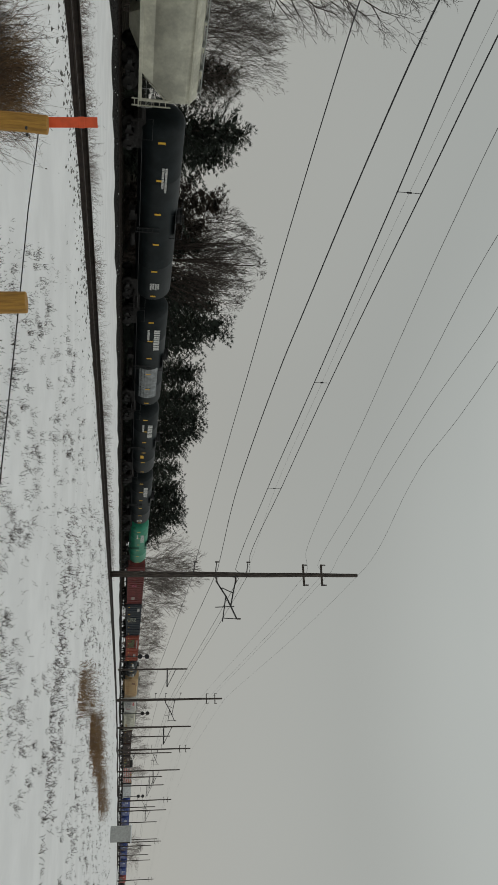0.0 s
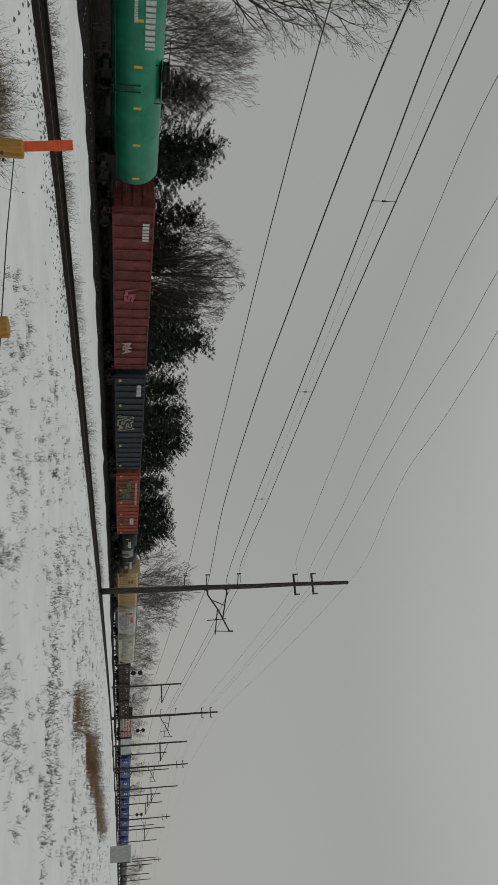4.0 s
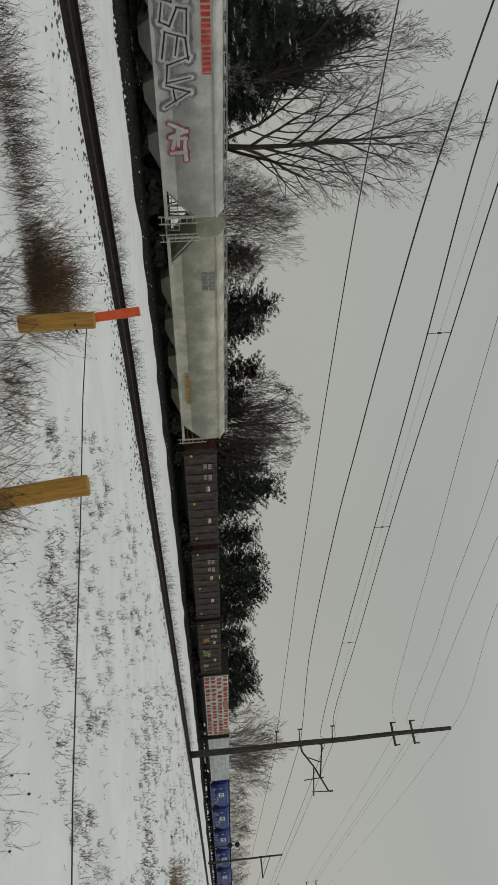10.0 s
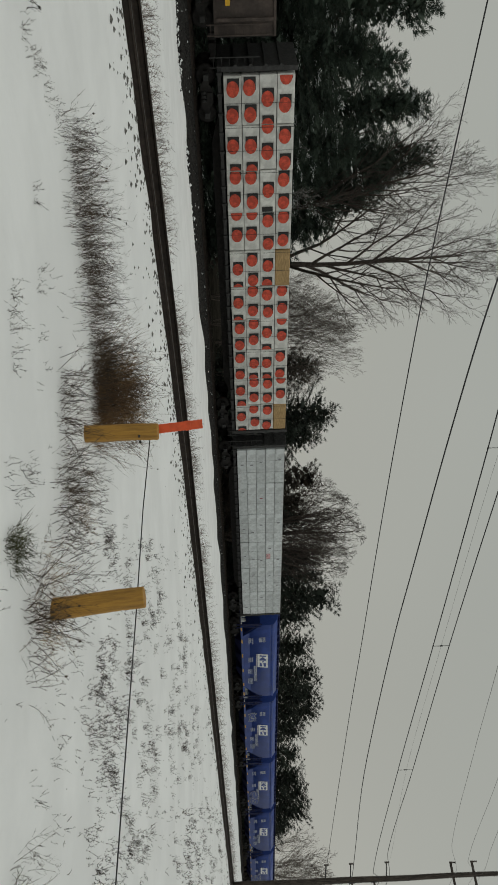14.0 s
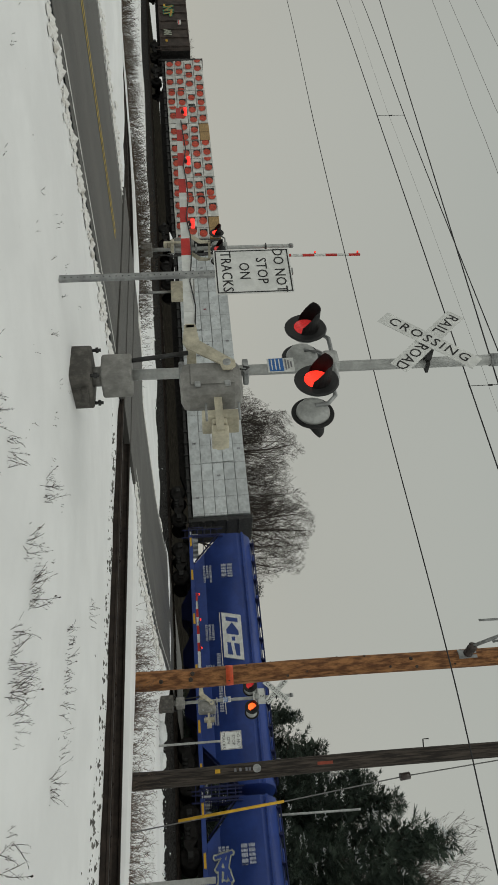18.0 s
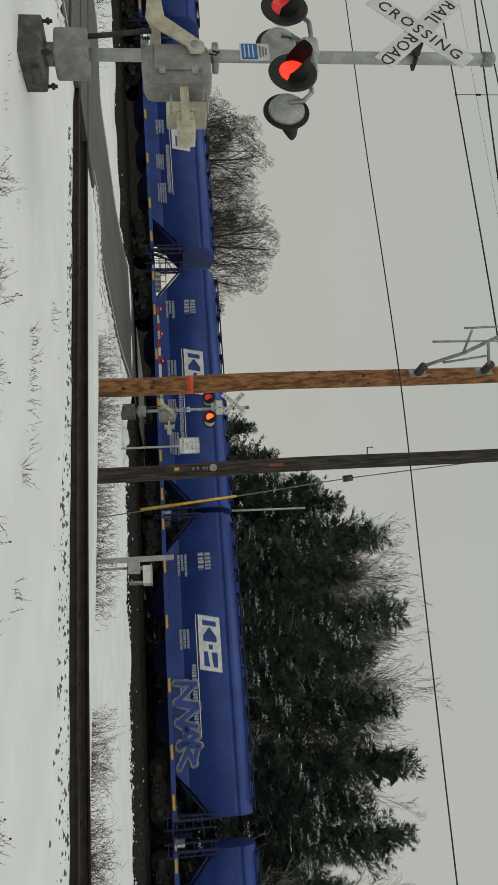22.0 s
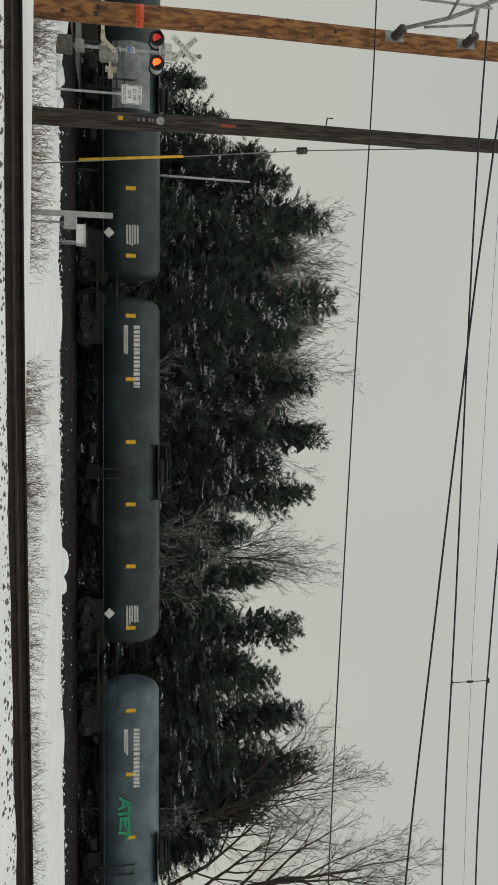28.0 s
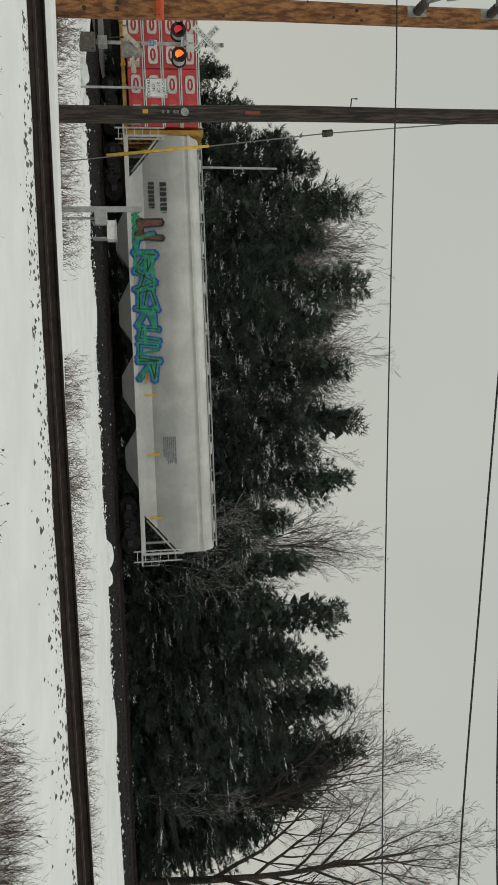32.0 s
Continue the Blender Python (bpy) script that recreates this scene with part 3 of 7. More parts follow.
STROKES = ((((0.1, 0.0), (0.2, 1.0)), ((0.2, 0.95), (0.85, 0.75), (0.3, 0.5)), ((0.3, 0.5), (0.95, 0.0))),
           (((0.85, 0.95), (0.2, 0.8), (0.15, 0.2), (0.9, 0.05)), ((0.2, 0.5), (0.75, 0.5))),
           (((0.05, 0.0), (0.5, 1.0), (0.95, 0.0)), ((0.25, 0.4), (0.8, 0.35))),
           (((0.9, 0.9), (0.25, 0.9), (0.2, 0.55), (0.85, 0.45), (0.75, 0.05), (0.05, 0.1)),),
           (((0.15, 1.0), (0.2, 0.1), (0.8, 0.1), (0.85, 1.0)),),
           (((0.1, 0.0), (0.15, 1.0), (0.85, 0.0), (0.9, 1.0)),),
           (((0.5, 0.0), (0.5, 0.9)), ((0.0, 0.95), (1.0, 0.85))))


def spray(car, x0, z0, w, h, cols, count=26, y=-1.635, seed=1, name="spray_paint", label="sprayed interlocking letter shapes"):
    """Sprayed shapes that cannot be read: thick crossing strokes, outline under fill under highlights."""
    n = max(1, round(w / (h * 0.72)))
    for ci, c in enumerate(cols):
        rng = random.Random(seed)
        bm = B()
        wide = h * (0.30, 0.17, 0.05, 0.10)[ci] * (0.75 if len(cols) == 1 else 1.0)
        for k in range(n):
            cell = w / n
            lean = rng.uniform(-0.2, 0.25)
            for line in rng.choice(STROKES):
                pts = [(x0 + cell * (k - 0.08 + 1.16 * (u + rng.uniform(-0.1, 0.1)) + lean * (v - 0.5)), z0 + h * (0.12 + 0.76 * min(1, max(0, v + rng.uniform(-0.12, 0.12))))) for u, v in line]
                if ci == 3 and rng.random() < 0.5:
                    continue
                for q, ((xa, za), (xb, zb)) in enumerate(zip(pts, pts[1:])):
                    d = max(1e-3, math.hypot(xb - xa, zb - za))
                    ux, uz = (xb - xa) / d * wide * 0.5, (zb - za) / d * wide * 0.5
                    g = rng.uniform(0.8, 1.25)
                    yy = y - 0.004 * (ci + 1) - 0.0004 * (q + k % 2)
                    ring = [(xa - ux - uz, za - uz + ux), (xa - 1.5 * ux, za - 1.5 * uz), (xa - ux + uz, za - uz - ux), (xb + ux + uz * g, zb + uz - ux * g), (xb + 1.6 * ux, zb + 1.6 * uz), (xb + ux - uz * g, zb + uz + ux * g)]
                    bm.faces.new([bm.verts.new((px, yy, pz)) for px, pz in ring])
        tagged(part(name, bm, c, car, label), kind="stuff")


def stripes(car, xs_, z, w, h, y=-1.63, material="yellow", name="reflector"):
    bm = B()
    box(bm, -w / 2, w / 2, -0.004, 0.004, -h / 2, h / 2)
    first = part(name, bm, material, car)
    first.matrix_basis = pose(xs_[0], y, z)
    for x in xs_[1:]:
        share(name, first, car, pose(x, y, z))


def hopper(L, paint, label, ribs=0, sill="", bays=3, roof_z=4.55, dark_ends="", walkway="alum", rail_mat="", inset=0.62):
    """A covered hopper with sloped ends, bays, a roof walk, ladders and end platforms."""
    car = thing("covered_hopper_car", label, "rail car", "cars of the freight train")
    hl = L / 2 - inset
    prof = [(-1.50, 1.12), (-1.58, 1.8), (-1.60, 2.8), (-1.58, 3.7), (-1.44, 4.08), (-1.0, roof_z - 0.14), (-0.4, roof_z - 0.02)]
    prof = prof + [(-y, z) for y, z in prof[::-1]]

    def end_x(z):
        return hl - 1.95 * (1 - smooth(1.12, 2.75, z) if z < 2.75 else 0) if z < 2.75 else hl
    bm = B()
    a = [bm.verts.new((-end_x(z), y, z)) for y, z in prof]
    b = [bm.verts.new((end_x(z), y, z)) for y, z in prof]
    n = len(prof)
    for k in range(n - 1):
        f = bm.faces.new((a[k], b[k], b[k + 1], a[k + 1]))
        f.smooth = 0 < k < n - 2 and k not in (3, 9)
    bm.faces.new((a[n - 1], b[n - 1], b[0], a[0]))
    for k in range(n // 2 - 1):
        bm.faces.new((a[k], a[k + 1], a[n - 2 - k], a[n - 1 - k]))
        bm.faces.new((b[k], b[n - 1 - k], b[n - 2 - k], b[k + 1]))
    bmesh.ops.recalc_face_normals(bm, faces=bm.faces)
    part("body", bm, paint, car)
    # top chord and side sill
    for z0, z1, nm in ((4.02, 4.16, "top_chord"), (1.0, 1.2, "side_sill")):
        for s in (-1, 1):
            bm = B()
            yy = 1.60 if nm == "top_chord" else 1.58
            box(bm, -hl, hl, s * yy - 0.05, s * yy + 0.05, z0 if nm == "side_sill" else 3.92, z1 if nm == "side_sill" else 4.04, 0.01)
            part(nm, bm, sill or paint, car)
    if ribs:
        rib = None
        xs_ = [-hl + 2.2 + i * (2 * hl - 4.4) / (ribs - 1) for i in range(ribs)]
        for x in xs_:
            if rib is None:
                bm = B()
                prism(bm, [(-0.06, 1.2), (0.06, 1.2), (0.06, 3.92), (-0.06, 3.92)], -1.68, -1.58)
                rib = part("rib", bm, paint, car)
                rib.matrix_basis = pose(x, 0, 0)
            else:
                share("rib", rib, car, pose(x, 0, 0))
    # hopper bays
    span = (2 * hl - 5.6) / bays
    for i in range(bays):
        x0 = -hl + 2.8 + i * span
        bm = B()
        lo = [bm.verts.new(p) for p in ((x0 + span * 0.36, -0.5, 0.42), (x0 + span * 0.64, -0.5, 0.42), (x0 + span * 0.64, 0.5, 0.42), (x0 + span * 0.36, 0.5, 0.42))]
        hi = [bm.verts.new(p) for p in ((x0 + 0.1, -1.46, 1.12), (x0 + span - 0.1, -1.46, 1.12), (x0 + span - 0.1, 1.46, 1.12), (x0 + 0.1, 1.46, 1.12))]
        bm.faces.new(lo[::-1])
        for k in range(4):
            bm.faces.new((lo[k], lo[(k + 1) % 4], hi[(k + 1) % 4], hi[k]))
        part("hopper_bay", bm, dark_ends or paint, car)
    # roof walk with posts
    bm = B()
    box(bm, -hl + 0.1, hl - 0.1, -0.95, -0.55, roof_z + 0.06, roof_z + 0.10)
    box(bm, -hl + 0.1, hl - 0.1, 0.55, 0.95, roof_z + 0.06, roof_z + 0.10)
    for k in range(12):
        x = -hl + 0.4 + k * (2 * hl - 0.8) / 11
        box(bm, x - 0.03, x + 0.03, -1.0, 1.0, roof_z - 0.14, roof_z + 0.06)
    part("roof_walk", bm, walkway, car)
    hatch = None
    for k in range(10):
        x = -hl + 0.9 + k * (2 * hl - 1.8) / 9
        if hatch is None:
            bm = B()
            tube(bm, [(0, 0, roof_z - 0.05), (0, 0, roof_z + 0.12)], 0.3, 12)
            hatch = part("hatch", bm, paint, car)
            hatch.matrix_basis = pose(x, 0, 0)
        else:
            share("hatch", hatch, car, pose(x, 0, 0))
    # ends: platform, posts, ladders
    for s in (-1, 1):
        bm = B()
        box(bm, s * (hl + 0.28) - 0.3, s * (hl + 0.28) + 0.3, -1.5, 1.5, 0.98, 1.06)
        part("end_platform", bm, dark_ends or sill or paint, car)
        for y in (-1.52, 1.52):
            bm = B()
            box(bm, s * hl - 0.05, s * hl + 0.05, y - 0.05, y + 0.05, 1.0, 3.0)
            part("end_post", bm, rail_mat or sill or paint, car)
        bm = B()
        tube(bm, [(s * (hl - 0.02), -1.5, 2.62), (s * (hl - 1.6), -1.4, 1.3)], 0.05, 6)
        part("end_brace", bm, rail_mat or sill or paint, car)
        ladder(car, s * (hl - 0.02 + 0.1), -1.62, 0.62, 2.9, rail_mat or sill or paint, 0.5)
        bm = B()
        for z in (1.45, 1.8):
            tube(bm, [(s * (hl + 0.55), -1.5, z), (s * (hl + 0.55), 1.5, z)], 0.022, 6)
        for y in (-1.5, 0, 1.5):
            tube(bm, [(s * (hl + 0.55), y, 1.0), (s * (hl + 0.55), y, 1.8)], 0.022, 6)
        part("hand_rail", bm, rail_mat or "alum", car)
    bm = B()
    box(bm, -hl, hl, -0.28, 0.28, 0.75, 1.05)
    part("centre_sill", bm, "bogie", car)
    truck(car, -L / 2 + 2.0)
    truck(car, L / 2 - 2.0)
    couplers(car, L)
    return car


def tank(L, paint, label, r=1.47, panel=None, saddle="bogie", dome=0.55, zc=2.52, n_marks=6):
    """A tank car: shell with dished ends, top fittings, walk, sill, ladders and trucks."""
    car = thing("tank_car", label, "rail car", "cars of the freight train")
    hl = L / 2 - 0.95
    bm = B()
    seg = 28
    prof = [(-hl, 0.05), (-hl + 0.03, r * 0.45), (-hl + 0.14, r * 0.74), (-hl + 0.32, r * 0.92), (-hl + dome, r)]
    mid = [(-hl * 0.5, r), (-hl * 0.5 + 0.04, r + 0.012), (-hl * 0.5 + 0.1, r), (0, r), (hl * 0.5, r), (hl * 0.5 + 0.04, r + 0.012), (hl * 0.5 + 0.1, r)]
    prof = prof + mid + [(-x, q) for x, q in prof[::-1]]
    rings = [[bm.verts.new((x, q * math.cos(k * math.tau / seg), zc + q * math.sin(k * math.tau / seg))) for k in range(seg)] for x, q in prof]
    for a, b in zip(rings, rings[1:]):
        for k in range(seg):
            f = bm.faces.new((a[k], b[k], b[(k + 1) % seg], a[(k + 1) % seg]))
            f.smooth = True
    bm.faces.new(rings[0])
    bm.faces.new(rings[-1][::-1])
    bmesh.ops.recalc_face_normals(bm, faces=bm.faces)
    part("shell", bm, paint, car)
    bm = B()
    tube(bm, [(0, 0, zc + r - 0.1), (0, 0, zc + r + 0.28)], 0.55, 16)
    tube(bm, [(0, 0, zc + r + 0.28), (0, 0, zc + r + 0.36)], 0.62, 16)
    part("manway", bm, "black", car)
    bm = B()
    box(bm, -1.3, 1.3, -1.1, 1.1, zc + r - 0.16, zc + r - 0.12)
    for x in (-1.3, 1.3):
        for y in (-1.1, 1.1):
            tube(bm, [(x, y, zc + r - 0.5), (x, y, zc + r + 0.45)], 0.025, 6)
    for y in (-1.1, 1.1):
        tube(bm, [(-1.3, y, zc + r + 0.42), (1.3, y, zc + r + 0.42)], 0.025, 6)
    part("top_platform", bm, "black", car)
    for s in (-1, 1):
        bm = B()
        prism(bm, [(-1.2, 0.78), (1.2, 0.78), (1.2, 1.25), (0.9, 1.5), (-0.9, 1.5), (-1.2, 1.25)], -0.75, 0.75)
        p = part("saddle", bm, saddle, car)
        p.matrix_basis = pose(s * (L / 2 - 2.0), 0, 0)
        bm = B()
        box(bm, -0.9, 0.9, -1.5, 1.5, 0.98, 1.04)
        p = part("end_platform", bm, saddle, car)
        p.matrix_basis = pose(s * (L / 2 - 0.95), 0, 0)
        ladder(car, s * (L / 2 - 0.5), -1.5, 0.6, 1.1, saddle, 0.5)
        for y in (-1.48, 1.48):
            bm = B()
            tube(bm, [(-0.85, y, 1.0), (-0.85, y, 1.93), (0.8, y, 1.93), (0.8, y, 1.0)], 0.022, 6)
            p = part("hand_rail", bm, "black", car)
            p.matrix_basis = pose(s * (L / 2 - 0.95), 0, 0)
    bm = B()
    for y in (-1.45, 1.45):
        tube(bm, [(-hl, y, 1.28), (hl, y, 1.28)], 0.028, 6)
    part("safety_rail", bm, "darksteel", car)
    bm = B()
    box(bm, -0.35, 0.35, -0.4, 0.4, 0.5, 1.2)
    part("bottom_outlet", bm, "bogie", car)
    bm = B()
    box(bm, -1.4, -0.8, -1.0, -0.5, 0.62, 0.95, 0.05)
    part("brake_valve", bm, "bogie", car)
    bm = B()
    tube(bm, [(1.0, -0.9, 0.8), (2.4, -0.9, 0.8)], 0.2, 10)
    part("air_tank", bm, "bogie", car)
    ladder(car, 0.0, -r - 0.06, 1.0, zc + 0.2, "black", 0.45)
    yb = -(r + 0.006)
    stripes(car, [-hl + 1.0, -hl + 1.0 + (2 * hl - 2) / 5, -hl + 1 + (2 * hl - 2) * 2 / 5, hl - 1 - (2 * hl - 2) * 2 / 5, hl - 1 - (2 * hl - 2) / 5, hl - 1.0], zc + 0.02, 0.17, 0.46, yb)
    if panel:
        bm = B()
        x0, x1 = panel
        rr = r + 0.005
        angs = [math.pi + radians(a) for a in (-38, -26, -14, -2, 10, 22, 34)]
        ra = [bm.verts.new((x0, rr * math.cos(t), zc + rr * math.sin(t))) for t in angs]
        rb = [bm.verts.new((x1, rr * math.cos(t), zc + rr * math.sin(t))) for t in angs]
        for k in range(6):
            bm.faces.new((ra[k], rb[k], rb[k + 1], ra[k + 1]))
        part("patch", bm, "tank_panel", car, "bare grey worn patch on the shell")
    truck(car, -L / 2 + 2.0)
    truck(car, L / 2 - 2.0)
    couplers(car, L)
    return car


def gondola(L, paint, label, top=4.0, ribs=14, end_paint="", rim="", lo=1.1):
    """An open gondola with ribs, top chord, ends and ladders."""
    car = thing("gondola_car", label, "rail car", "cars of the freight train")
    hl = L / 2 - 0.5
    for s in (-1, 1):
        bm = B()
        box(bm, -hl, hl, s * 1.5 - 0.03, s * 1.5 + 0.03, lo, top - 0.1)
        part("side_sheet", bm, paint, car)
        bm = B()
        box(bm, -hl, hl, s * 1.53 - 0.09, s * 1.53 + 0.09, top - 0.12, top, 0.015)
        part("top_chord", bm, rim or paint, car)
        bm = B()
        box(bm, -hl, hl, s * 1.52 - 0.06, s * 1.52 + 0.06, lo - 0.12, lo + 0.1, 0.01)
        part("side_sill", bm, paint, car)
        bm = B()
        box(bm, s * hl - 0.04, s * hl + 0.04, -1.5, 1.5, lo, top - 0.02)
        for z in (1.7, 2.4, 3.1):
            box(bm, s * (hl + 0.04) - 0.06, s * (hl + 0.04) + 0.06, -1.5, 1.5, z, z + 0.12)
        part("end_sheet", bm, end_paint or paint, car)
        ladder(car, s * (hl - 0.3), -1.63, 0.65, top - 0.3, paint, 0.44)
    bm = B()
    box(bm, -hl, hl, -1.5, 1.5, lo - 0.1, lo)
    part("floor", bm, "bogie", car)
    rib = None
    for i in range(ribs):
        x = -hl + 0.7 + i * (2 * hl - 1.4) / (ribs - 1)
        if rib is None:
            bm = B()
            prism(bm, [(-0.07, lo), (0.07, lo), (0.07, top - 0.1), (-0.07, top - 0.1)], -1.64, -1.52)
            rib = part("rib", bm, paint, car)
            rib.matrix_basis = pose(x, 0, 0)
        else:
            share("rib", rib, car, pose(x, 0, 0))
    bm = B()
    box(bm, -hl, hl, -0.25, 0.25, 0.7, lo - 0.1)
    part("centre_sill", bm, "bogie", car)
    truck(car, -L / 2 + 2.0)
    truck(car, L / 2 - 2.0)
    couplers(car, L)
    return car


def lumber_car(L, label, frame, kind, cols, rows=4, z0=1.28, z1=4.62):
    """A centre-beam flat car with two bulkheads, loaded with wrapped bundles."""
    car = thing("centre_beam_flat_car", label, "rail car", "cars of the freight train")
    hl = L / 2 - 0.55
    bm = B()
    box(bm, -hl, hl, -1.4, 1.4, 1.02, 1.2, 0.02)
    for k in range(26):
        x = -hl + 0.3 + k * (2 * hl - 0.6) / 25
        box(bm, x - 0.05, x + 0.05, -1.5, -1.38, 1.0, 1.24)
    part("deck", bm, frame, car)
    for s in (-1, 1):
        bm = B()
        box(bm, s * (hl - 0.12) - 0.12, s * (hl - 0.12) + 0.12, -1.42, 1.42, 1.2, z1 + 0.1, 0.02)
        for z in (1.8, 2.5, 3.2, 3.9):
            box(bm, s * (hl + 0.02) - 0.05, s * (hl + 0.02) + 0.05, -1.42, 1.42, z, z + 0.14)
        part("bulkhead", bm, frame, car)
        ladder(car, s * (hl + 0.1), -1.2, 0.7, 3.0, frame, 0.44)
    bm = B()
    box(bm, -hl + 0.2, hl - 0.2, -0.05, 0.05, 1.2, z1 + 0.02)
    part("centre_beam", bm, frame, car)
    bm = B()
    box(bm, -hl + 0.6, hl - 0.6, 0.08, 1.45, z0, z1)
    part("far_stack", bm, "wrapgrey" if kind != "pink" else "pinkred", car)
    bm = B()
    prism(bm, [(-hl + 2.5, 1.02), (hl - 2.5, 1.02), (hl - 4.0, 0.62), (-hl + 4.0, 0.62)], -0.35, 0.35)
    part("fish_belly_sill", bm, "bogie", car)
    x0, x1 = -hl + 0.36, hl - 0.36
    cw, rh = (x1 - x0) / cols, (z1 - z0) / rows
    rng = random.Random(cols * 7 + rows)
    base = None
    for r in range(rows):
        for c in range(cols):
            jx = (0.0 if kind == "pink" else rng.uniform(-0.05, 0.05))
            xa, za = x0 + c * cw, z0 + r * rh
            bare = kind == "print" and (r, c) in ((3, 4), (3, cols - 1))
            bm = B()
            gap = 0.0015 if kind == "plain" else 0.015
            box(bm, gap, cw - gap, -1.46, -0.06, 0.015, rh - 0.012, 0.0 if kind == "plain" else 0.03)
            if kind == "print" and not bare:
                bm.verts.ensure_lookup_table()
                for v in bm.verts:
                    v.co += Vector((rng.uniform(-1, 1) * 0.012, rng.uniform(-1, 1) * 0.012, rng.uniform(-1, 1) * 0.012))
            mm = "lumber" if bare else {"print": "wrapwhite", "plain": "wrapgrey", "pink": "pinkred"}[kind]
            b = part("lumber_pack", bm, mm, car, "bare stack of boards" if bare else "")
            b.matrix_basis = pose(xa + jx, rng.uniform(-0.02, 0.02), za, 0, 0, 0)
            if kind == "print" and not bare:
                bx = rng.choice((-0.2, 0.1, 0.35, 0.55, 0.6))
                lo_x, hi_x = 0.04, cw - 0.04
                while bx < cw + 0.3:
                    dz = rng.uniform(-0.04, 0.04)
                    xa_, xb_ = max(lo_x, bx - 0.50), min(hi_x, bx + 0.10)
                    if xb_ - xa_ > 0.06:
                        bm = B()
                        box(bm, xa_, xb_, -1.505, -1.498, 0.16 + dz, rh - 0.12 + dz)
                        part("black_print", bm, "ink", b)
                    ring = [(min(hi_x, max(lo_x, bx + 0.38 * math.cos(k * math.tau / 18))), rh * 0.49 + dz + 0.29 * math.sin(k * math.tau / 18)) for k in range(18)]
                    if max(q[0] for q in ring) - min(q[0] for q in ring) > 0.2:
                        bm = B()
                        bm.faces.new([bm.verts.new((q[0], -1.512, q[1])) for q in ring])
                        part("round_print", bm, "wrapred", b)
                    bx += rng.uniform(1.2, 1.4)
            elif kind == "pink":
                for q in (0.27, 0.77):
                    bm = B()
                    cx, cz = cw * q, rh * 0.46
                    n = 16
                    out = [bm.verts.new((cx + 0.40 * (abs(math.cos(t)) ** 0.4) * (1 if math.cos(t) > 0 else -1), -1.506, cz + 0.225 * (abs(math.sin(t)) ** 0.4) * (1 if math.sin(t) > 0 else -1))) for t in [k * math.tau / n for k in range(n)]]
                    inn = [bm.verts.new((cx + 0.28 * math.cos(t), -1.506, cz + 0.135 * math.sin(t))) for t in [k * math.tau / n for k in range(n)]]
                    for k in range(n):
                        bm.faces.new((out[k], out[(k + 1) % n], inn[(k + 1) % n], inn[k]))
                    part("oval_print", bm, "wrapwhite", b)
                    bm = B()
                    box(bm, cx - 0.15, cx + 0.15, -1.508, -1.504, cz - 0.03, cz + 0.03)
                    part("oval_bar", bm, "wrapwhite", b)
                bm = B()
                box(bm, 0.0, cw, -1.485, -1.3, rh - 0.13, rh + 0.015)
                part("white_band", bm, "wrapwhite", b)
                bm = B()
                box(bm, 0.0, cw, -1.492, -1.486, rh - 0.075, rh - 0.045)
                part("band_gap", bm, "ink", b)
            elif kind == "plain" and rng.random() < 0.7:
                bm = B()
                cx, cz = cw * rng.uniform(0.25, 0.75), rh * 0.5
                box(bm, cx - 0.05, cx + 0.05, -1.504, -1.499, cz - 0.10, cz + 0.10)
                part("faint_print", bm, "spray_grey" if rng.random() < 0.93 else "spray_rose", b)
    if kind == "plain":
        for c in range(cols * 3 + 1):
            bm = B()
            x = x0 + c * cw / 3 + rng.uniform(-0.1, 0.1)
            box(bm, x - 0.006, x + 0.006, -1.478, -1.470, z0, z1)
            part("strap", bm, "spray_grey", car)
        bm = B()
        box(bm, 1.6, 2.3, -1.485, -1.479, z0 + 3.1 * rh, z0 + 3.6 * rh)
        part("pink_mark", bm, "pale_pink", car, "faded pink spray mark")
    elif kind == "print":
        for c in range(1, cols * 2):
            bm = B()
            x = x0 + c * cw / 2 + 0.12
            box(bm, x - 0.008, x + 0.008, -1.530, -1.522, z0, z1)
            part("strap", bm, "wire", car)
    truck(car, -L / 2 + 2.0)
    truck(car, L / 2 - 2.0)
    couplers(car, L)
    return car


def side(car, x, z, y=-1.632):
    """The pose for lettering on the side that faces the field."""
    return pose(x, y, z, 90, 0, 0)


# the train: each car with the place of its middle, in metres behind the point that passes the viewer at the start
TRAIN = []


def place(car, s0, s1):
    TRAIN.append((car, (s0 + s1) / 2))
    return car


c = place(hopper(19.2, "car_cream", "cream-white covered hopper car with snow-dusted roof", bays=4), 14.2, 33.6)
c = place(tank(20.6, "tank_black", "black sooty tank car"), 34.2, 54.9)
bars("lettering", c, -6.2, 2.6, 2.4, 0.42, "lettering", 2, -1.482)
bars("data_panel", c, 6.6, 2.2, 0.9, 0.8, "lettering", 4, -1.482)
c = place(tank(19.0, "tank_black", "black tank car with a worn grey patch", panel=(0.6, 6.4)), 54.9, 74.0)
bars("lettering", c, -6.4, 2.75, 3.4, 0.62, "lettering", 1, -1.482, 0.3)
bars("lettering", c, -6.4, 2.2, 1.7, 0.26, "lettering", 1, -1.482)
c = place(tank(18.1, "tank_black", "black tank car with white lettering"), 74.0, 92.2)
bars("lettering", c, -5.9, 2.75, 3.2, 0.62, "lettering", 1, -1.482, 0.3)
bars("lettering", c, -5.9, 2.2, 1.6, 0.26, "lettering", 1, -1.482)
stripes(c, [2.6], 2.4, 0.8, 0.4, -1.482)
c = place(tank(18.3, "tank_black", "black tank car with white lettering"), 92.2, 110.5)
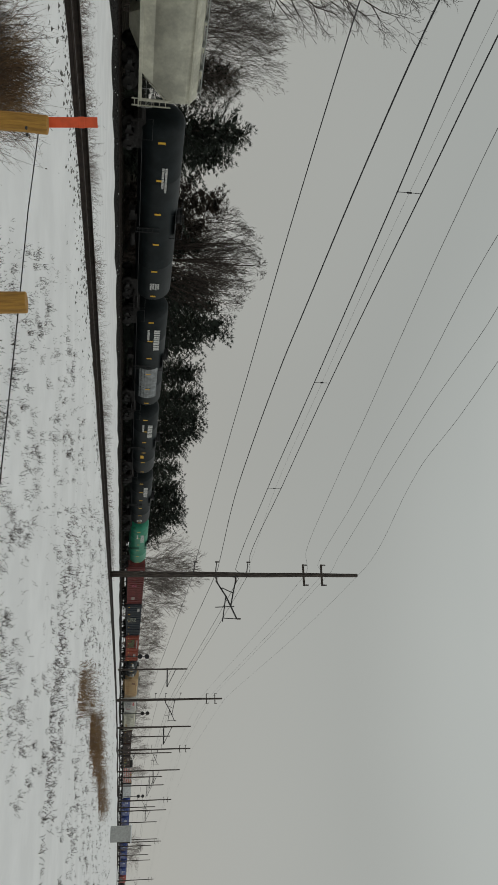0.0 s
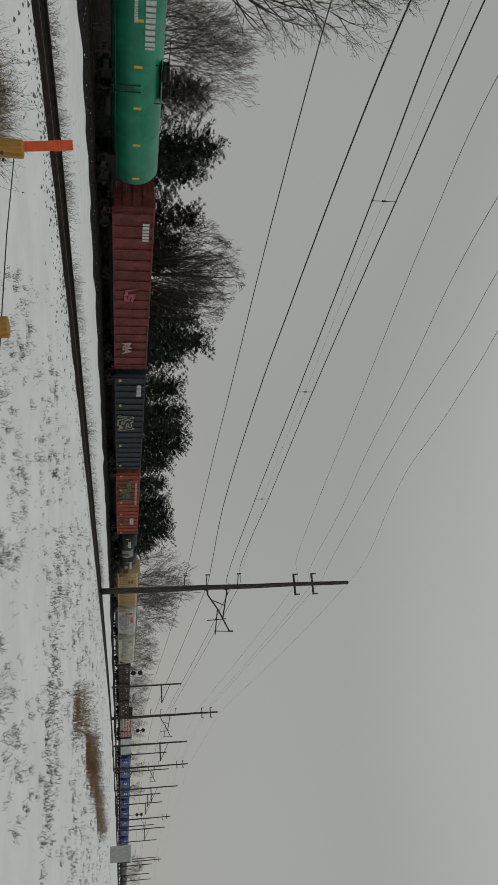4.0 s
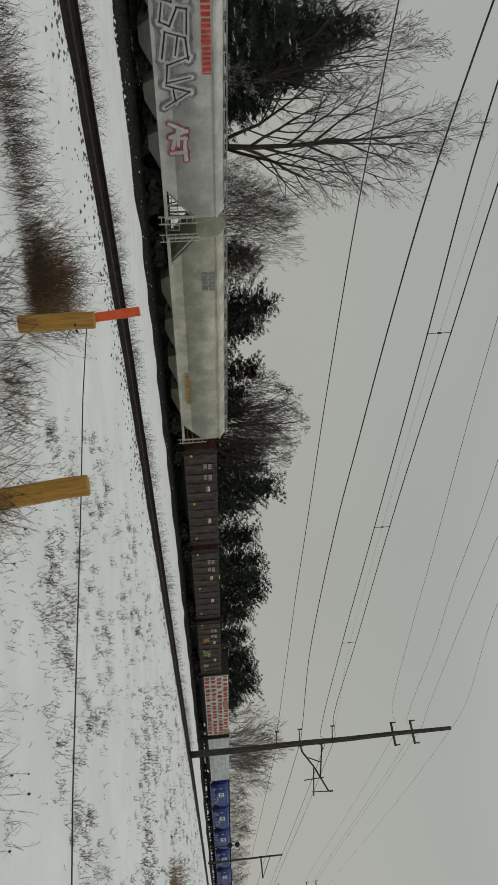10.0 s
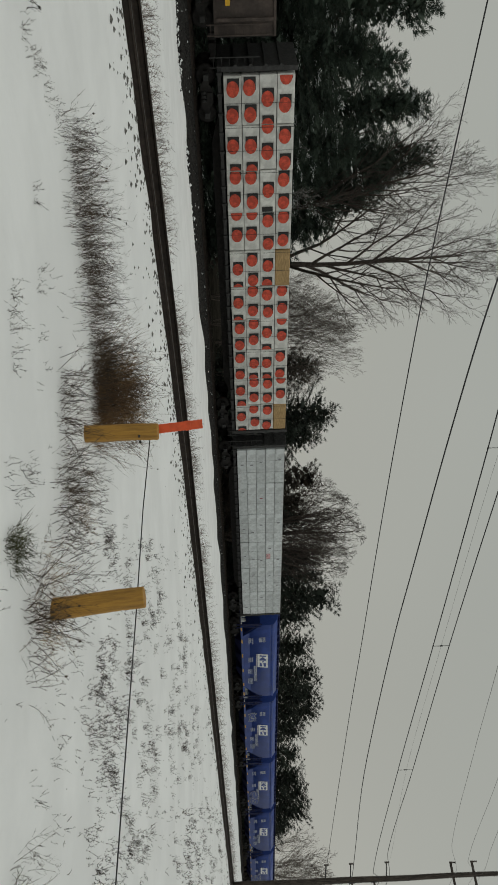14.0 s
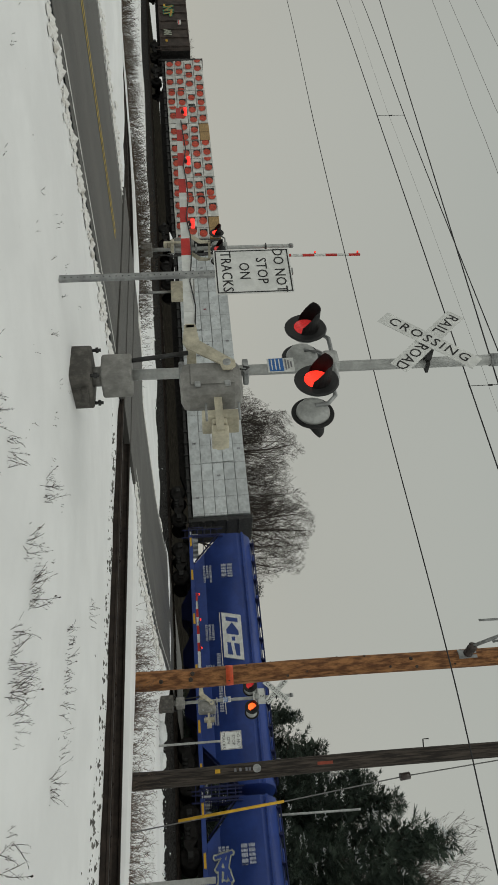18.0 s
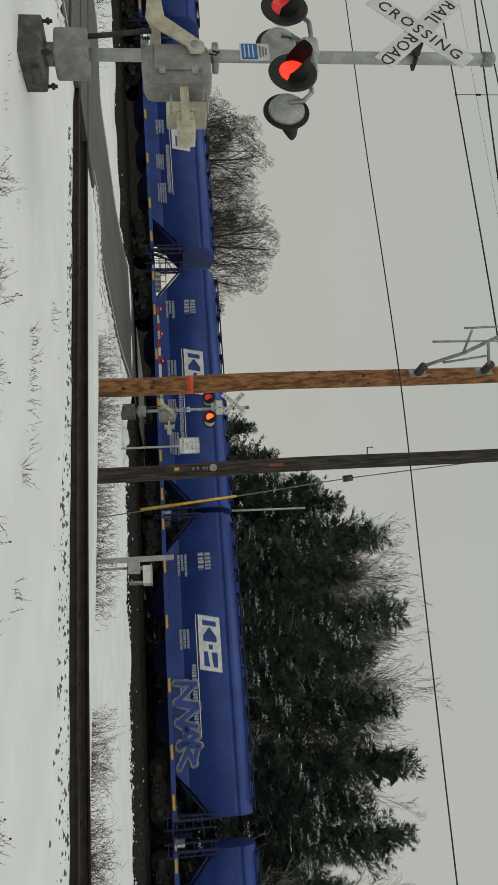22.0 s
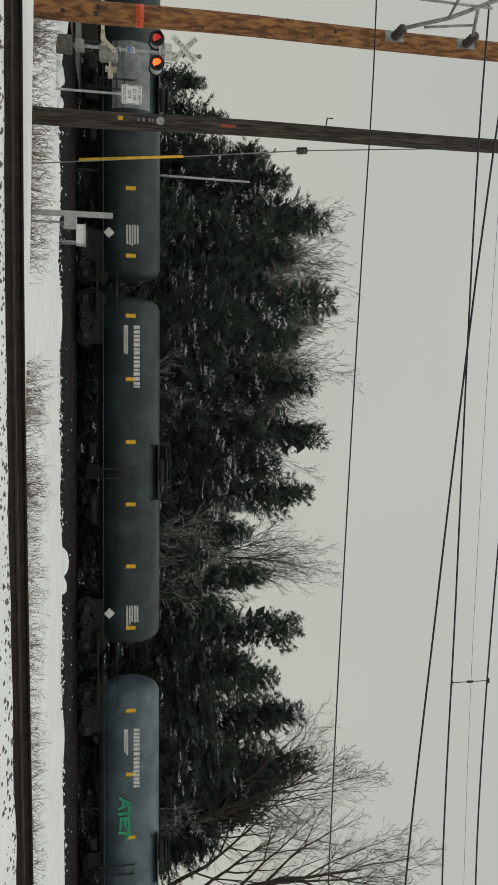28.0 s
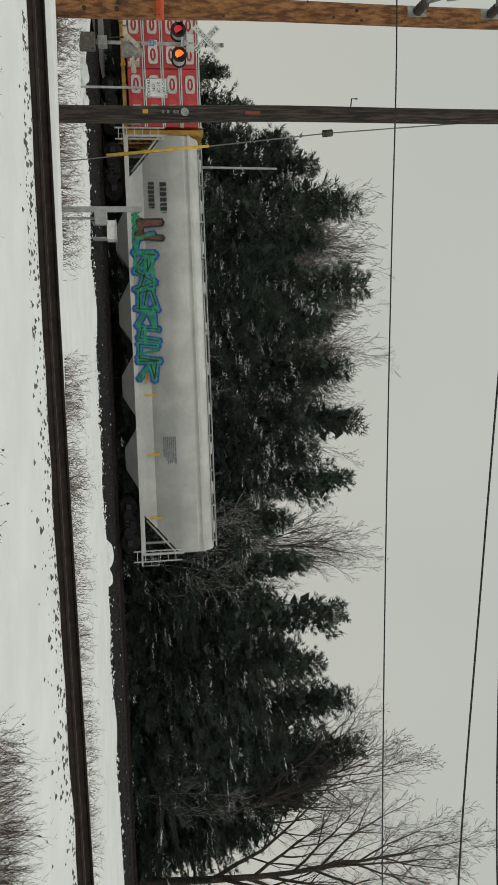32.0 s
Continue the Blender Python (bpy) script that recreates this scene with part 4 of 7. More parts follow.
bars("lettering", c, -5.9, 2.75, 3.2, 0.62, "lettering", 1, -1.482, 0.3)
bars("data_panel", c, 6.0, 2.1, 0.9, 0.8, "lettering", 4, -1.482)
c = place(tank(18.0, "tank_green", "green tank car with white lettering"), 110.5, 128.7)
bars("lettering", c, -5.7, 2.75, 3.2, 0.62, "lettering", 1, -1.482, 0.3)
bars("lettering", c, -5.7, 2.2, 1.6, 0.26, "lettering", 1, -1.482)

c = place(gondola(22.4, "car_maroon", "maroon ribbed gondola car with faded lettering", top=3.9, ribs=17), 128.7, 151.3)
bars("lettering", c, -9.2, 3.0, 1.9, 0.55, "lettering", 1, -1.66, 0.3)
spray(c, -1.5, 1.8, 1.4, 0.9, ["spray_rose"], 5, -1.65, 3)
spray(c, 6.2, 1.7, 1.6, 0.8, ["spray_rose", "spray_pale"], 5, -1.65, 4)
c = place(gondola(22.6, "car_navy", "dark navy ribbed gondola car with pale sprayed tag", top=3.9, ribs=17), 151.3, 174.0)
bars("lettering", c, -9.0, 3.0, 2.2, 0.5, "lettering", 1, -1.66, 0.3)
spray(c, -2.6, 1.3, 3.0, 1.5, ["spray_pale", "spray_black"], 9, -1.65, 5)
stripes(c, [-9.9, -5, -0.4, 4.2, 9.5], 1.5, 0.5, 0.26, -1.66)
c = place(gondola(21.4, "car_orange", "red-oxide ribbed gondola car with a sprayed tag", top=3.9, ribs=16, rim="car_orange"), 174.0, 195.7)
spray(c, -8.2, 1.25, 6.4, 1.7, ["spray_black", "spray_olive", "spray_black"], 9, -1.65, 6)
bars("lettering", c, -7.6, 3.25, 7.0, 0.32, "pale_lettering", 1, -1.66, 0.3)
bars("lettering", c, 4.2, 2.65, 2.3, 0.6, "lettering", 1, -1.66, 0.3)
spray(c, 4.0, 1.5, 3.0, 0.7, ["spray_brown"], 7, -1.65, 7)
stripes(c, [-9.6, -5.4, -1.4, 2.6, 6.4, 9.6], 1.6, 0.5, 0.26, -1.67)
c = place(tank(16.6, "tank_black", "black tank car with a bare grey band", panel=(-1.4, 1.6)), 195.7, 212.4)
bars("lettering", c, -5.4, 2.55, 2.6, 0.5, "lettering", 1, -1.482, 0.3)
bars("lettering", c, 3.6, 2.85, 3.2, 0.42, "lettering", 1, -1.482, 0.2)
bars("data_panel", c, 5.6, 2.1, 1.1, 0.6, "lettering", 4, -1.482)

c = place(hopper(19.4, "car_tan", "rust-stained tan ribbed covered hopper car", ribs=15, bays=3), 212.4, 232.0)
bars("lettering", c, -6.0, 2.7, 1.8, 0.9, "spray_brown", 2, -1.70, 0.3)
c = place(hopper(18.2, "car_white", "dirty white covered hopper car with sprayed tags", bays=4), 232.0, 250.3)
spray(c, -4.6, 1.25, 6.2, 1.7, ["spray_grey", "car_white", "spray_black"], 13, -1.645, 8)
spray(c, 2.6, 1.5, 2.0, 1.1, ["spray_rose", "car_white"], 6, -1.645, 9)
spray(c, -6.3, 2.3, 0.9, 1.5, ["spray_red"], 5, -1.645, 10)
bars("lettering", c, -3.6, 3.3, 3.6, 0.5, "spray_red", 1, -1.645, 0.2)
c = place(hopper(21.4, "car_cream", "cream covered hopper car", bays=4), 250.3, 272.0)
bars("lettering", c, -7.4, 2.9, 1.6, 0.9, "spray_grey", 2, -1.645, 0.3)
spray(c, 2.0, 1.5, 3.4, 0.35, ["carframe_yellow"], 5, -1.645, 12)

coal = None
for i, (a, b) in enumerate(((272.0, 289.2), (289.2, 305.8), (305.8, 322.8))):
    c = gondola(16.7, "car_coal", "grimy brown high-sided coal gondola with rusty end", top=3.7, ribs=11, end_paint="rust_end" if i < 2 else "bogie")
    for q in (-5.9, -4.3):
        bars("lettering", c, q, 2.45, 1.0, 0.8, "pale_lettering", 2, -1.66, 0.5)
    stripes(c, [-7.2, 0.2, 6.4], 1.6, 0.35, 0.2, -1.67)
    for q in (-2.1, 3.3):
        bm = B()
        box(bm, q - 0.4, q + 0.4, -1.665, -1.655, 2.75, 3.05)
        bm2 = part("plate", bm, "lettering", c, "small white and red plate")
        bm = B()
        box(bm, q - 0.36, q + 0.36, -1.672, -1.667, 2.79, 2.89)
        part("plate_band", bm, "pinkred", bm2)
    if i == 2:
        spray(c, 4.6, 1.4, 0.8, 0.7, ["spray_pale"], 4, -1.65, 15)
        spray(c, -3.4, 1.5, 1.0, 0.9, ["carframe_yellow"], 5, -1.65, 13)
        spray(c, 0.4, 1.5, 1.6, 0.9, ["spray_green", "carframe_yellow"], 6, -1.65, 14)
    place(c, a, b)

place(lumber_car(25.0, "centre-beam flat car loaded with white bundles printed with orange-red discs", "darksteel", "print", 10), 322.8, 348.0)
place(lumber_car(23.0, "centre-beam flat car loaded with plain pale grey wrapped bundles", "darksteel", "plain", 6, 5), 348.0, 371.2)

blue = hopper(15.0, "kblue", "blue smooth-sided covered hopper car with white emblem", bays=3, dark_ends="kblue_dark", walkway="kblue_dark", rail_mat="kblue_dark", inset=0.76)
bm = B()
prism(bm, [(-1.85, 2.52), (0.62, 2.52), (0.84, 3.52), (-1.63, 3.52)], -1.655, -1.64)
bmesh.ops.recalc_face_normals(bm, faces=bm.faces)
emblem = part("emblem", bm, "white", blue, "white emblem board with blue strokes")
for k, pts in enumerate(([(-3.22, 2.72), (-2.98, 2.72), (-2.98, 3.34), (-3.22, 3.34)], [(-2.94, 3.03), (-2.50, 3.34), (-2.26, 3.34), (-2.26, 2.72), (-2.50, 2.72)],
                         [(-2.14, 2.96), (-1.92, 2.96), (-1.92, 3.14), (-2.14, 3.14)], [(-1.80, 2.72), (-1.14, 2.72), (-1.14, 2.98), (-1.80, 2.90)], [(-1.80, 3.06), (-1.14, 3.14), (-1.14, 3.34), (-1.80, 3.34)])):
    bm = prism(B(), [(x + 1.02 + 0.22 * (z - 2.52) + 0.56, z) for x, z in pts], -1.664 - 0.001 * (k == 5), -1.656)
    bmesh.ops.recalc_face_normals(bm, faces=bm.faces)
    part("emblem_stroke", bm, "kblue", emblem)
bars("lettering", blue, 0.4, 2.12, 3.0, 0.22, "blue_lettering", 1, -1.645, 0.2)
bm = B()
box(bm, -1.85, 3.5, -1.65, -1.642, 2.40, 2.44)
part("underline", bm, "lettering", blue)
bars("lettering", blue, -4.75, 2.62, 0.95, 0.66, "blue_lettering", 2, -1.645, 0.3)
bars("data_panel", blue, -4.7, 1.65, 1.1, 0.5, "blue_lettering", 3, -1.645)
bars("data_panel", blue, -1.2, 1.6, 1.2, 0.5, "blue_lettering", 3, -1.645)
bars("data_panel", blue, 1.0, 1.55, 1.0, 0.45, "blue_lettering", 4, -1.645)
bars("data_panel", blue, 2.8, 1.55, 1.4, 0.5, "blue_lettering", 4, -1.645)
stripes(blue, [-6.3, -4.2, -1.6, 1.2, 4.0, 6.0], 1.1, 0.6, 0.11, -1.645)
bm = B()
for k in range(5):
    box(bm, -7.05 + 0.02 * k, -6.9 + 0.02 * k, -1.2 + 0.5 * k, -0.9 + 0.5 * k, 1.06, 1.5)
box(bm, -7.1, -6.6, -1.4, 1.4, 1.06, 1.14)
part("snow_on_platform", bm, "snow_patch", blue, "snow lying on the end platform")
place(blue, 371.2, 386.23)
for i in range(1, 9):
    c = copy_thing(blue, pose(0, 0, 0))
    if i in (2, 4, 7):
        spray(c, 1.2, 1.3, 3.4, 1.1, ["spray_grey", "kblue"], 12, -1.645, 20 + i)
    if i in (1, 5):
        spray(c, -4.4, 1.5, 1.6, 0.8, ["spray_pale", "kblue"], 8, -1.645, 30 + i)
    place(c, 371.2 + 14.98 * i, 371.2 + 14.98 * (i + 1))

c = place(hopper(15.1, "car_red", "faded red smooth-sided covered hopper car with grey sprayed tag", bays=3, walkway="black", dark_ends="black", rail_mat="black", inset=0.8), 505.5, 520.6)
bars("lettering", c, -5.0, 2.75, 1.6, 0.95, "lettering", 2, -1.645, 0.3)
bars("data_panel", c, -5.2, 1.9, 1.2, 0.3, "lettering", 2, -1.645)
spray(c, -3.3, 1.2, 6.8, 1.5, ["spray_black", "spray_grey", "spray_black", "spray_olive"], 7, -1.645, 40)

tanks = (("tank_black", "black tank car with orange reflective bars", 521.0, 540.4, None), ("tank_slate", "slate grey tank car with orange reflective bars", 540.4, 559.1, None),
         ("tank_grey", "dark grey tank car with orange reflective bars", 559.1, 578.3, None), ("tank_slate", "slate grey tank car with dull patches", 578.3, 595.4, (0.2, 1.6)),
         ("tank_grey", "dark grey tank car with frosted patches", 595.4, 614.8, (-2.0, 1.0)), ("tank_grey", "dark grey tank car with orange reflective bars", 614.8, 633.5, None),
         ("tank_slate", "slate grey tank car with sprayed tags", 633.5, 653.1, None), ("tank_grey", "dark grey tank car with sprayed tags", 653.1, 671.2, None))
for i, (paint, lab, a, b, panel) in enumerate(tanks):
    c = place(tank(b - a - 0.1, paint, lab, panel=panel), a, b)
    bars("lettering", c, -6.9, 2.62, 2.9, 0.34, "yellow" if i < 4 else "lettering", 1, -1.482, 0.3)
    bars("lettering", c, -6.9, 2.2, 1.6, 0.22, "yellow" if i < 4 else "lettering", 2, -1.482, 0.3)
    bars("data_panel", c, 6.3, 2.3, 1.1, 0.6, "lettering", 5, -1.482)
    bm = B()
    prism(bm, [(6.4, 1.55), (6.65, 1.3), (6.9, 1.55), (6.65, 1.8)], -1.35, -1.34)
    part("placard", bm, "lettering", c, "diamond hazard placard")
    if i == 6:
        spray(c, -3.5, 1.95, 1.9, 0.6, ["spray_green"], 8, -1.485, 50)
        spray(c, 2.0, 2.1, 4.2, 0.42, ["spray_grey"], 14, -1.485, 51)
    if i == 7:
        spray(c, -5.5, 2.0, 4.6, 0.36, ["spray_grey"], 16, -1.485, 52)
        spray(c, 3.2, 2.0, 2.2, 0.8, ["spray_pale", "spray_grey"], 7, -1.485, 53)

place(lumber_car(25.0, "centre-beam flat car loaded with pink-red bundles printed with white ovals", "carframe_yellow", "pink", 9), 671.2, 696.6)
c = place(hopper(20.7, "car_grey", "light grey covered hopper car with green and blue sprayed tag", bays=4), 696.8, 717.6)
bars("car_mark", c, -7.6, 2.50, 1.4, 0.36, "ink", 1, -1.645, 0.3)
bars("car_number", c, -7.6, 1.97, 1.2, 0.33, "ink", 1, -1.645, 0.3)
spray(c, -5.2, 1.16, 6.6, 1.15, ["spray_blue", "spray_green", "spray_black", "spray_green"], 17, -1.645, 60)
spray(c, -6.4, 1.2, 1.5, 0.4, ["spray_green"], 5, -1.645, 63)
spray(c, -5.8, 1.3, 0.9, 1.3, ["spray_black", "spray_brown"], 5, -1.645, 61)
spray(c, 1.2, 1.5, 0.5, 0.5, ["carframe_yellow"], 3, -1.645, 62)
bars("data_panel", c, 4.2, 2.2, 1.3, 0.62, "spray_grey", 7, -1.645)
stripes(c, [2.2, 5.0, 8.0], 1.75, 0.09, 0.6, -1.645)


# ---------------- level-crossing signals ----------------
def flasher(parent, x, y, z, toward, lit, size=1.0):
    """One lamp: round background, hood over its upper half, lens; toward: -1 faces south, +1 north."""
    bm = B()
    revolve(bm, [(0.0, 0.255), (0.012, 0.26), (0.03, 0.245)], 30)
    o = part("lamp_background", bm, "black", parent)
    o.matrix_basis = pose(x, y, z, 0, 0, 0 if toward > 0 else 180) @ Matrix.Scale(size, 4)
    bm = B()
    revolve(bm, [(-0.11, 0.10), (-0.09, 0.165), (-0.03, 0.20), (0.0, 0.205)], 24)
    part("lamp_housing", bm, "alum", o)
    bm = B()
    n = 16
    angs = [radians(-28 + 236 * k / n) for k in range(n + 1)]
    a = [bm.verts.new((0.158 * math.cos(t), 0.03, 0.158 * math.sin(t))) for t in angs]
    b = [bm.verts.new((0.150 * math.cos(t), 0.05 + 0.26 * min(1.0, max(0.1, 0.62 + 0.8 * math.sin(t))), 0.150 * math.sin(t) + 0.012)) for t in angs]
    for k in range(n):
        f = bm.faces.new((a[k], a[k + 1], b[k + 1], b[k]))
        f.smooth = True
    bmesh.ops.solidify(bm, geom=bm.faces[:], thickness=0.006)
    part("hood", bm, "black", o)
    bm = B()
    revolve(bm, [(0.026, 0.152), (0.042, 0.13), (0.055, 0.07), (0.058, 0.01)], 24)
    part("lens", bm, lit, o)
    return o


def crossing_signal(m, arm, arm_len, label, extra_plate=False, tall=5.25, lit=("lamp_dim", "lamp_red"), back=("lamp_dim", "lamp_dim"), lamp_up=0.0, buck_up=0.0, base_up=0.0, lamp_size=1.0):
    th = thing("crossing_signal", label, "crossing signal", "crossing signals", m=m)
    bm = B()
    box(bm, -0.27, 0.27, -0.27, 0.27, -0.7, 0.06, 0.03)
    box(bm, -0.34, 0.34, -0.10, 0.10, -0.06, 0.01, 0.02)
    part("foundation", bm, "foundation", th).matrix_basis = pose(0, 0, base_up)
    bolt = None
    for x in (-0.22, 0.22):
        for y in (-0.22, 0.22):
            if bolt is None:
                bm = B()
                tube(bm, [(0, 0, 0.04), (0, 0, 0.16)], 0.02, 7)
                tube(bm, [(0, 0, 0.10), (0, 0, 0.13)], 0.036, 6)
                bolt = part("anchor_bolt", bm, "darksteel", th)
                bolt.matrix_basis = pose(x, y, base_up)
            else:
                share("anchor_bolt", bolt, th, pose(x, y, base_up))
    bm = B()
    tube(bm, [(0, 0, 0.05), (0, 0, 0.2)], 0.12, 14)
    box(bm, -0.19, 0.19, -0.19, 0.19, 0.16, 0.52, 0.03)
    part("junction_base", bm, "case_grey", th).matrix_basis = pose(0, 0, base_up)
    bm = B()
    tube(bm, [(0, 0, 0.03), (0, 0, tall)], 0.066, 18)
    part("mast", bm, "alum", th)
    bm = B()
    tube(bm, [(0, 0, tall - 0.09), (0, 0, tall + 0.02), (0, 0, tall + 0.05)], [0.08, 0.08, 0.05], 18)
    part("mast_cap", bm, "galv", th)
    # gate mechanism: rounded case beside the mast
    bm = B()
    box(bm, -0.19, 0.30, -0.46, -0.05, 1.30, 2.02, 0.10)
    mech = part("gate_mechanism", bm, "case_grey", th)
    mech.matrix_basis = pose(0.24, 0.22, -0.05)
    bm = B()
    box(bm, -0.12, 0.23, -0.475, -0.455, 1.42, 1.92, 0.012)
    part("access_cover", bm, "case_grey", mech)
    for z in (1.50, 1.84):
        bm = B()
        box(bm, 0.20, 0.27, -0.49, -0.45, z - 0.035, z + 0.035, 0.01)
        part("latch", bm, "galv", mech)
    bm = B()
    tube(bm, [(0.02, -0.48, 2.0), (0.06, -0.50, 2.06), (0.02, -0.50, 2.10), (-0.02, -0.48, 2.04)], 0.012, 6)
    part("padlock", bm, "darksteel", mech)
    bm = B()
    tube(bm, [(-0.10, -0.12, 0.5), (-0.12, -0.16, 1.0), (-0.13, -0.2, 1.36)], 0.028, 8)
    part("conduit", bm, "darksteel", th)
    for z in (1.24, 2.0):
        bm = B()
        box(bm, -0.1, 0.16, -0.10, 0.1, z, z + 0.07, 0.015)
        part("mast_clamp", bm, "galv", th)
    # gate arm, built lying towards minus x, its pivot at the case
    g = new("gate_arm")
    g.parent = th
    g.matrix_basis = pose(0.19, -0.20, 1.80) if arm == "down" else pose(0.19, -0.20, 1.80, 0, 88, 0)
    bm = B()
    prism(bm, [(0.10, -0.05), (0.10, 0.05), (0.05, 0.10), (-0.04, 0.10), (-0.42, -0.30), (-0.72, -0.33), (-0.72, -0.47), (-0.40, -0.50), (-0.30, -0.46), (0.0, -0.08)], -0.10, -0.08)
    bmesh.ops.recalc_face_normals(bm, faces=bm.faces)
    part("arm_bracket", bm, "cream", g)
    bm = B()
    prism(bm, [(0.10, -0.05), (0.10, 0.05), (0.05, 0.10), (-0.04, 0.10), (-0.42, -0.30), (-0.72, -0.33), (-0.72, -0.47), (-0.40, -0.50), (-0.30, -0.46), (0.0, -0.08)], 0.60, 0.62)
    bmesh.ops.recalc_face_normals(bm, faces=bm.faces)
    part("arm_bracket", bm, "cream", g)
    bm = B()
    tube(bm, [(0, -0.13, 0), (0, 0.64, 0)], 0.045, 12)
    part("pivot_shaft", bm, "galv", g)
    bm = B()
    box(bm, -0.74, -0.66, -0.10, 0.62, -0.46, -0.34, 0.01)
    part("yoke", bm, "cream", g)
    for y in (0.12, 0.42):
        bm = B()
        box(bm, 0.05, 0.86, y - 0.018, y + 0.018, -0.17, -0.08)
        part("counterweight_arm", bm, "cream", g)
    for k, (xa, xb, za, zb) in enumerate(((0.52, 0.64, -0.32, 0.10), (0.66, 0.74, -0.21, -0.04), (0.76, 0.88, -0.22, -0.03))):
        bm = B()
        box(bm, xa, xb, 0.13, 0.41, za, zb, 0.015)
        part("counterweight", bm, "cream", g)
    bm = B()
    for z in (-0.27, 0.10):
        tube(bm, [(0.50, 0.06, z), (0.76, 0.06, z)], 0.016, 6)
    part("tie_rod", bm, "galv", g)
    n = max(5, int(arm_len / 0.40))
    for k in range(n):
        xa = -0.70 - k * arm_len / n
        hgt = 0.070 - 0.028 * k / n
        bm = B()
        box(bm, xa - arm_len / n, xa, 0.0, 0.05, -0.40 - hgt, -0.40 + hgt, 0.004)
        part("stripe", bm, "white" if (k % 2 == 1 or k < 4) else "red", g)
    for q in (0.40, 0.70, 0.985):
        bm = B()
        x = -0.70 - arm_len * q
        tube(bm, [(x, -0.04, -0.28), (x, 0.09, -0.28)], 0.032, 12)
        lamp = part("arm_lamp", bm, "lamp_arm", g, "small red lamp on the arm")
        bm = B()
        box(bm, x - 0.03, x + 0.03, 0.0, 0.05, -0.35, -0.30)
        part("lamp_foot", bm, "black", lamp)
    bm = B()
    tube(bm, [(-0.7 - arm_len * k / 12, -0.012, -0.34 + 0.03 * math.sin(k * 2.2)) for k in range(12)], 0.009, 5)
    part("arm_cable", bm, "wire", g)
    # lamps on a cross bar
    for y in (-0.14, 0.14):
        bm = B()
        s = -1 if y < 0 else 1
        tube(bm, [(-0.5, y * 1.1, 2.80), (-0.47, y * 1.1, 2.96), (-0.36, y, 3.06), (0.36, y, 3.06), (0.47, y * 1.1, 2.96), (0.5, y * 1.1, 2.80)], 0.027, 9)
        part("lamp_crossarm", bm, "galv", th).matrix_basis = pose(0, 0, lamp_up)
    bm = B()
    box(bm, -0.13, 0.13, -0.17, 0.17, 2.94, 3.13, 0.04)
    part("crossarm_box", bm, "alum", th).matrix_basis = pose(0, 0, lamp_up)
    flasher(th, -0.44, -0.24, 2.78 + lamp_up, -1, lit[0], lamp_size)
    flasher(th, 0.5, -0.24, 2.78 + lamp_up, -1, lit[1], lamp_size)
    flasher(th, -0.5, 0.27, 2.78 + lamp_up, 1, back[0], lamp_size)
    flasher(th, 0.5, 0.27, 2.78 + lamp_up, 1, back[1], lamp_size)
    # crossbuck
    cb = new("crossbuck")
    cb.parent = th
    cb.matrix_basis = pose(-0.1, -0.27, tall - 0.92 + buck_up)
    for a, yy in ((45, 0.0), (-45, -0.010)):
        bm = B()
        box(bm, -0.66, 0.66, -0.004, 0.004, -0.115, 0.115)
        bl = part("blade", bm, "white", cb)
        bl.matrix_basis = pose(0, yy, 0, 0, a, 0)
        if a == -45:
            words("lettering", "CROSSING", 0.20, "ink", bl, pose(0, -0.006, 0, 90, 0, 0), spacing=1.22)
        else:
            words("lettering", "RAIL", 0.20, "ink", bl, pose(-0.40, -0.006, 0, 90, 0, 0), spacing=1.12)
            words("lettering", "ROAD", 0.20, "ink", bl, pose(0.39, -0.006, 0, 90, 0, 0), spacing=1.02)
    bm = B()
    box(bm, 0.05, 0.15, 0.006, 0.20, -0.04, 0.04, 0.01)
    box(bm, 0.01, 0.19, 0.19, 0.36, -0.02, 0.02, 0.008)
    part("clamp", bm, "darksteel", cb)
    bm = B()
    box(bm, -0.10, 0.14, -0.082, -0.074, 2.30, 2.62)
    plate = part("notice", bm, "white", th, "small blue and white notice")
    bm = B()
    box(bm, -0.09, 0.13, -0.088, -0.083, 2.32, 2.49)
    part("notice_band", bm, "bluesign", plate)
    for k in range(3):
        bm = B()
        box(bm, -0.07 + 0.02 * k, 0.11 - 0.02 * k, -0.0875, -0.083, 2.51 + 0.033 * k, 2.528 + 0.033 * k)
        part("print_line", bm, "spray_grey", plate)
    for k in range(3):
        bm = B()
        box(bm, -0.07, 0.11, -0.092, -0.0885, 2.345 + 0.045 * k, 2.358 + 0.045 * k)
        part("print_line", bm, "white", plate)
    if extra_plate:
        bm = B()
        box(bm, -0.34, 0.34, -0.12, -0.112, 3.30 + buck_up, 3.80 + buck_up)
        p2 = part("track_count_plate", bm, "white", th, "white plate with the number of tracks")
        words("lettering", "2", 0.2, "ink", p2, pose(0, -0.124, 3.67 + buck_up, 90, 0, 0))
        words("lettering", "TRACKS", 0.155, "ink", p2, pose(0, -0.124, 3.43 + buck_up, 90, 0, 0))
    return th


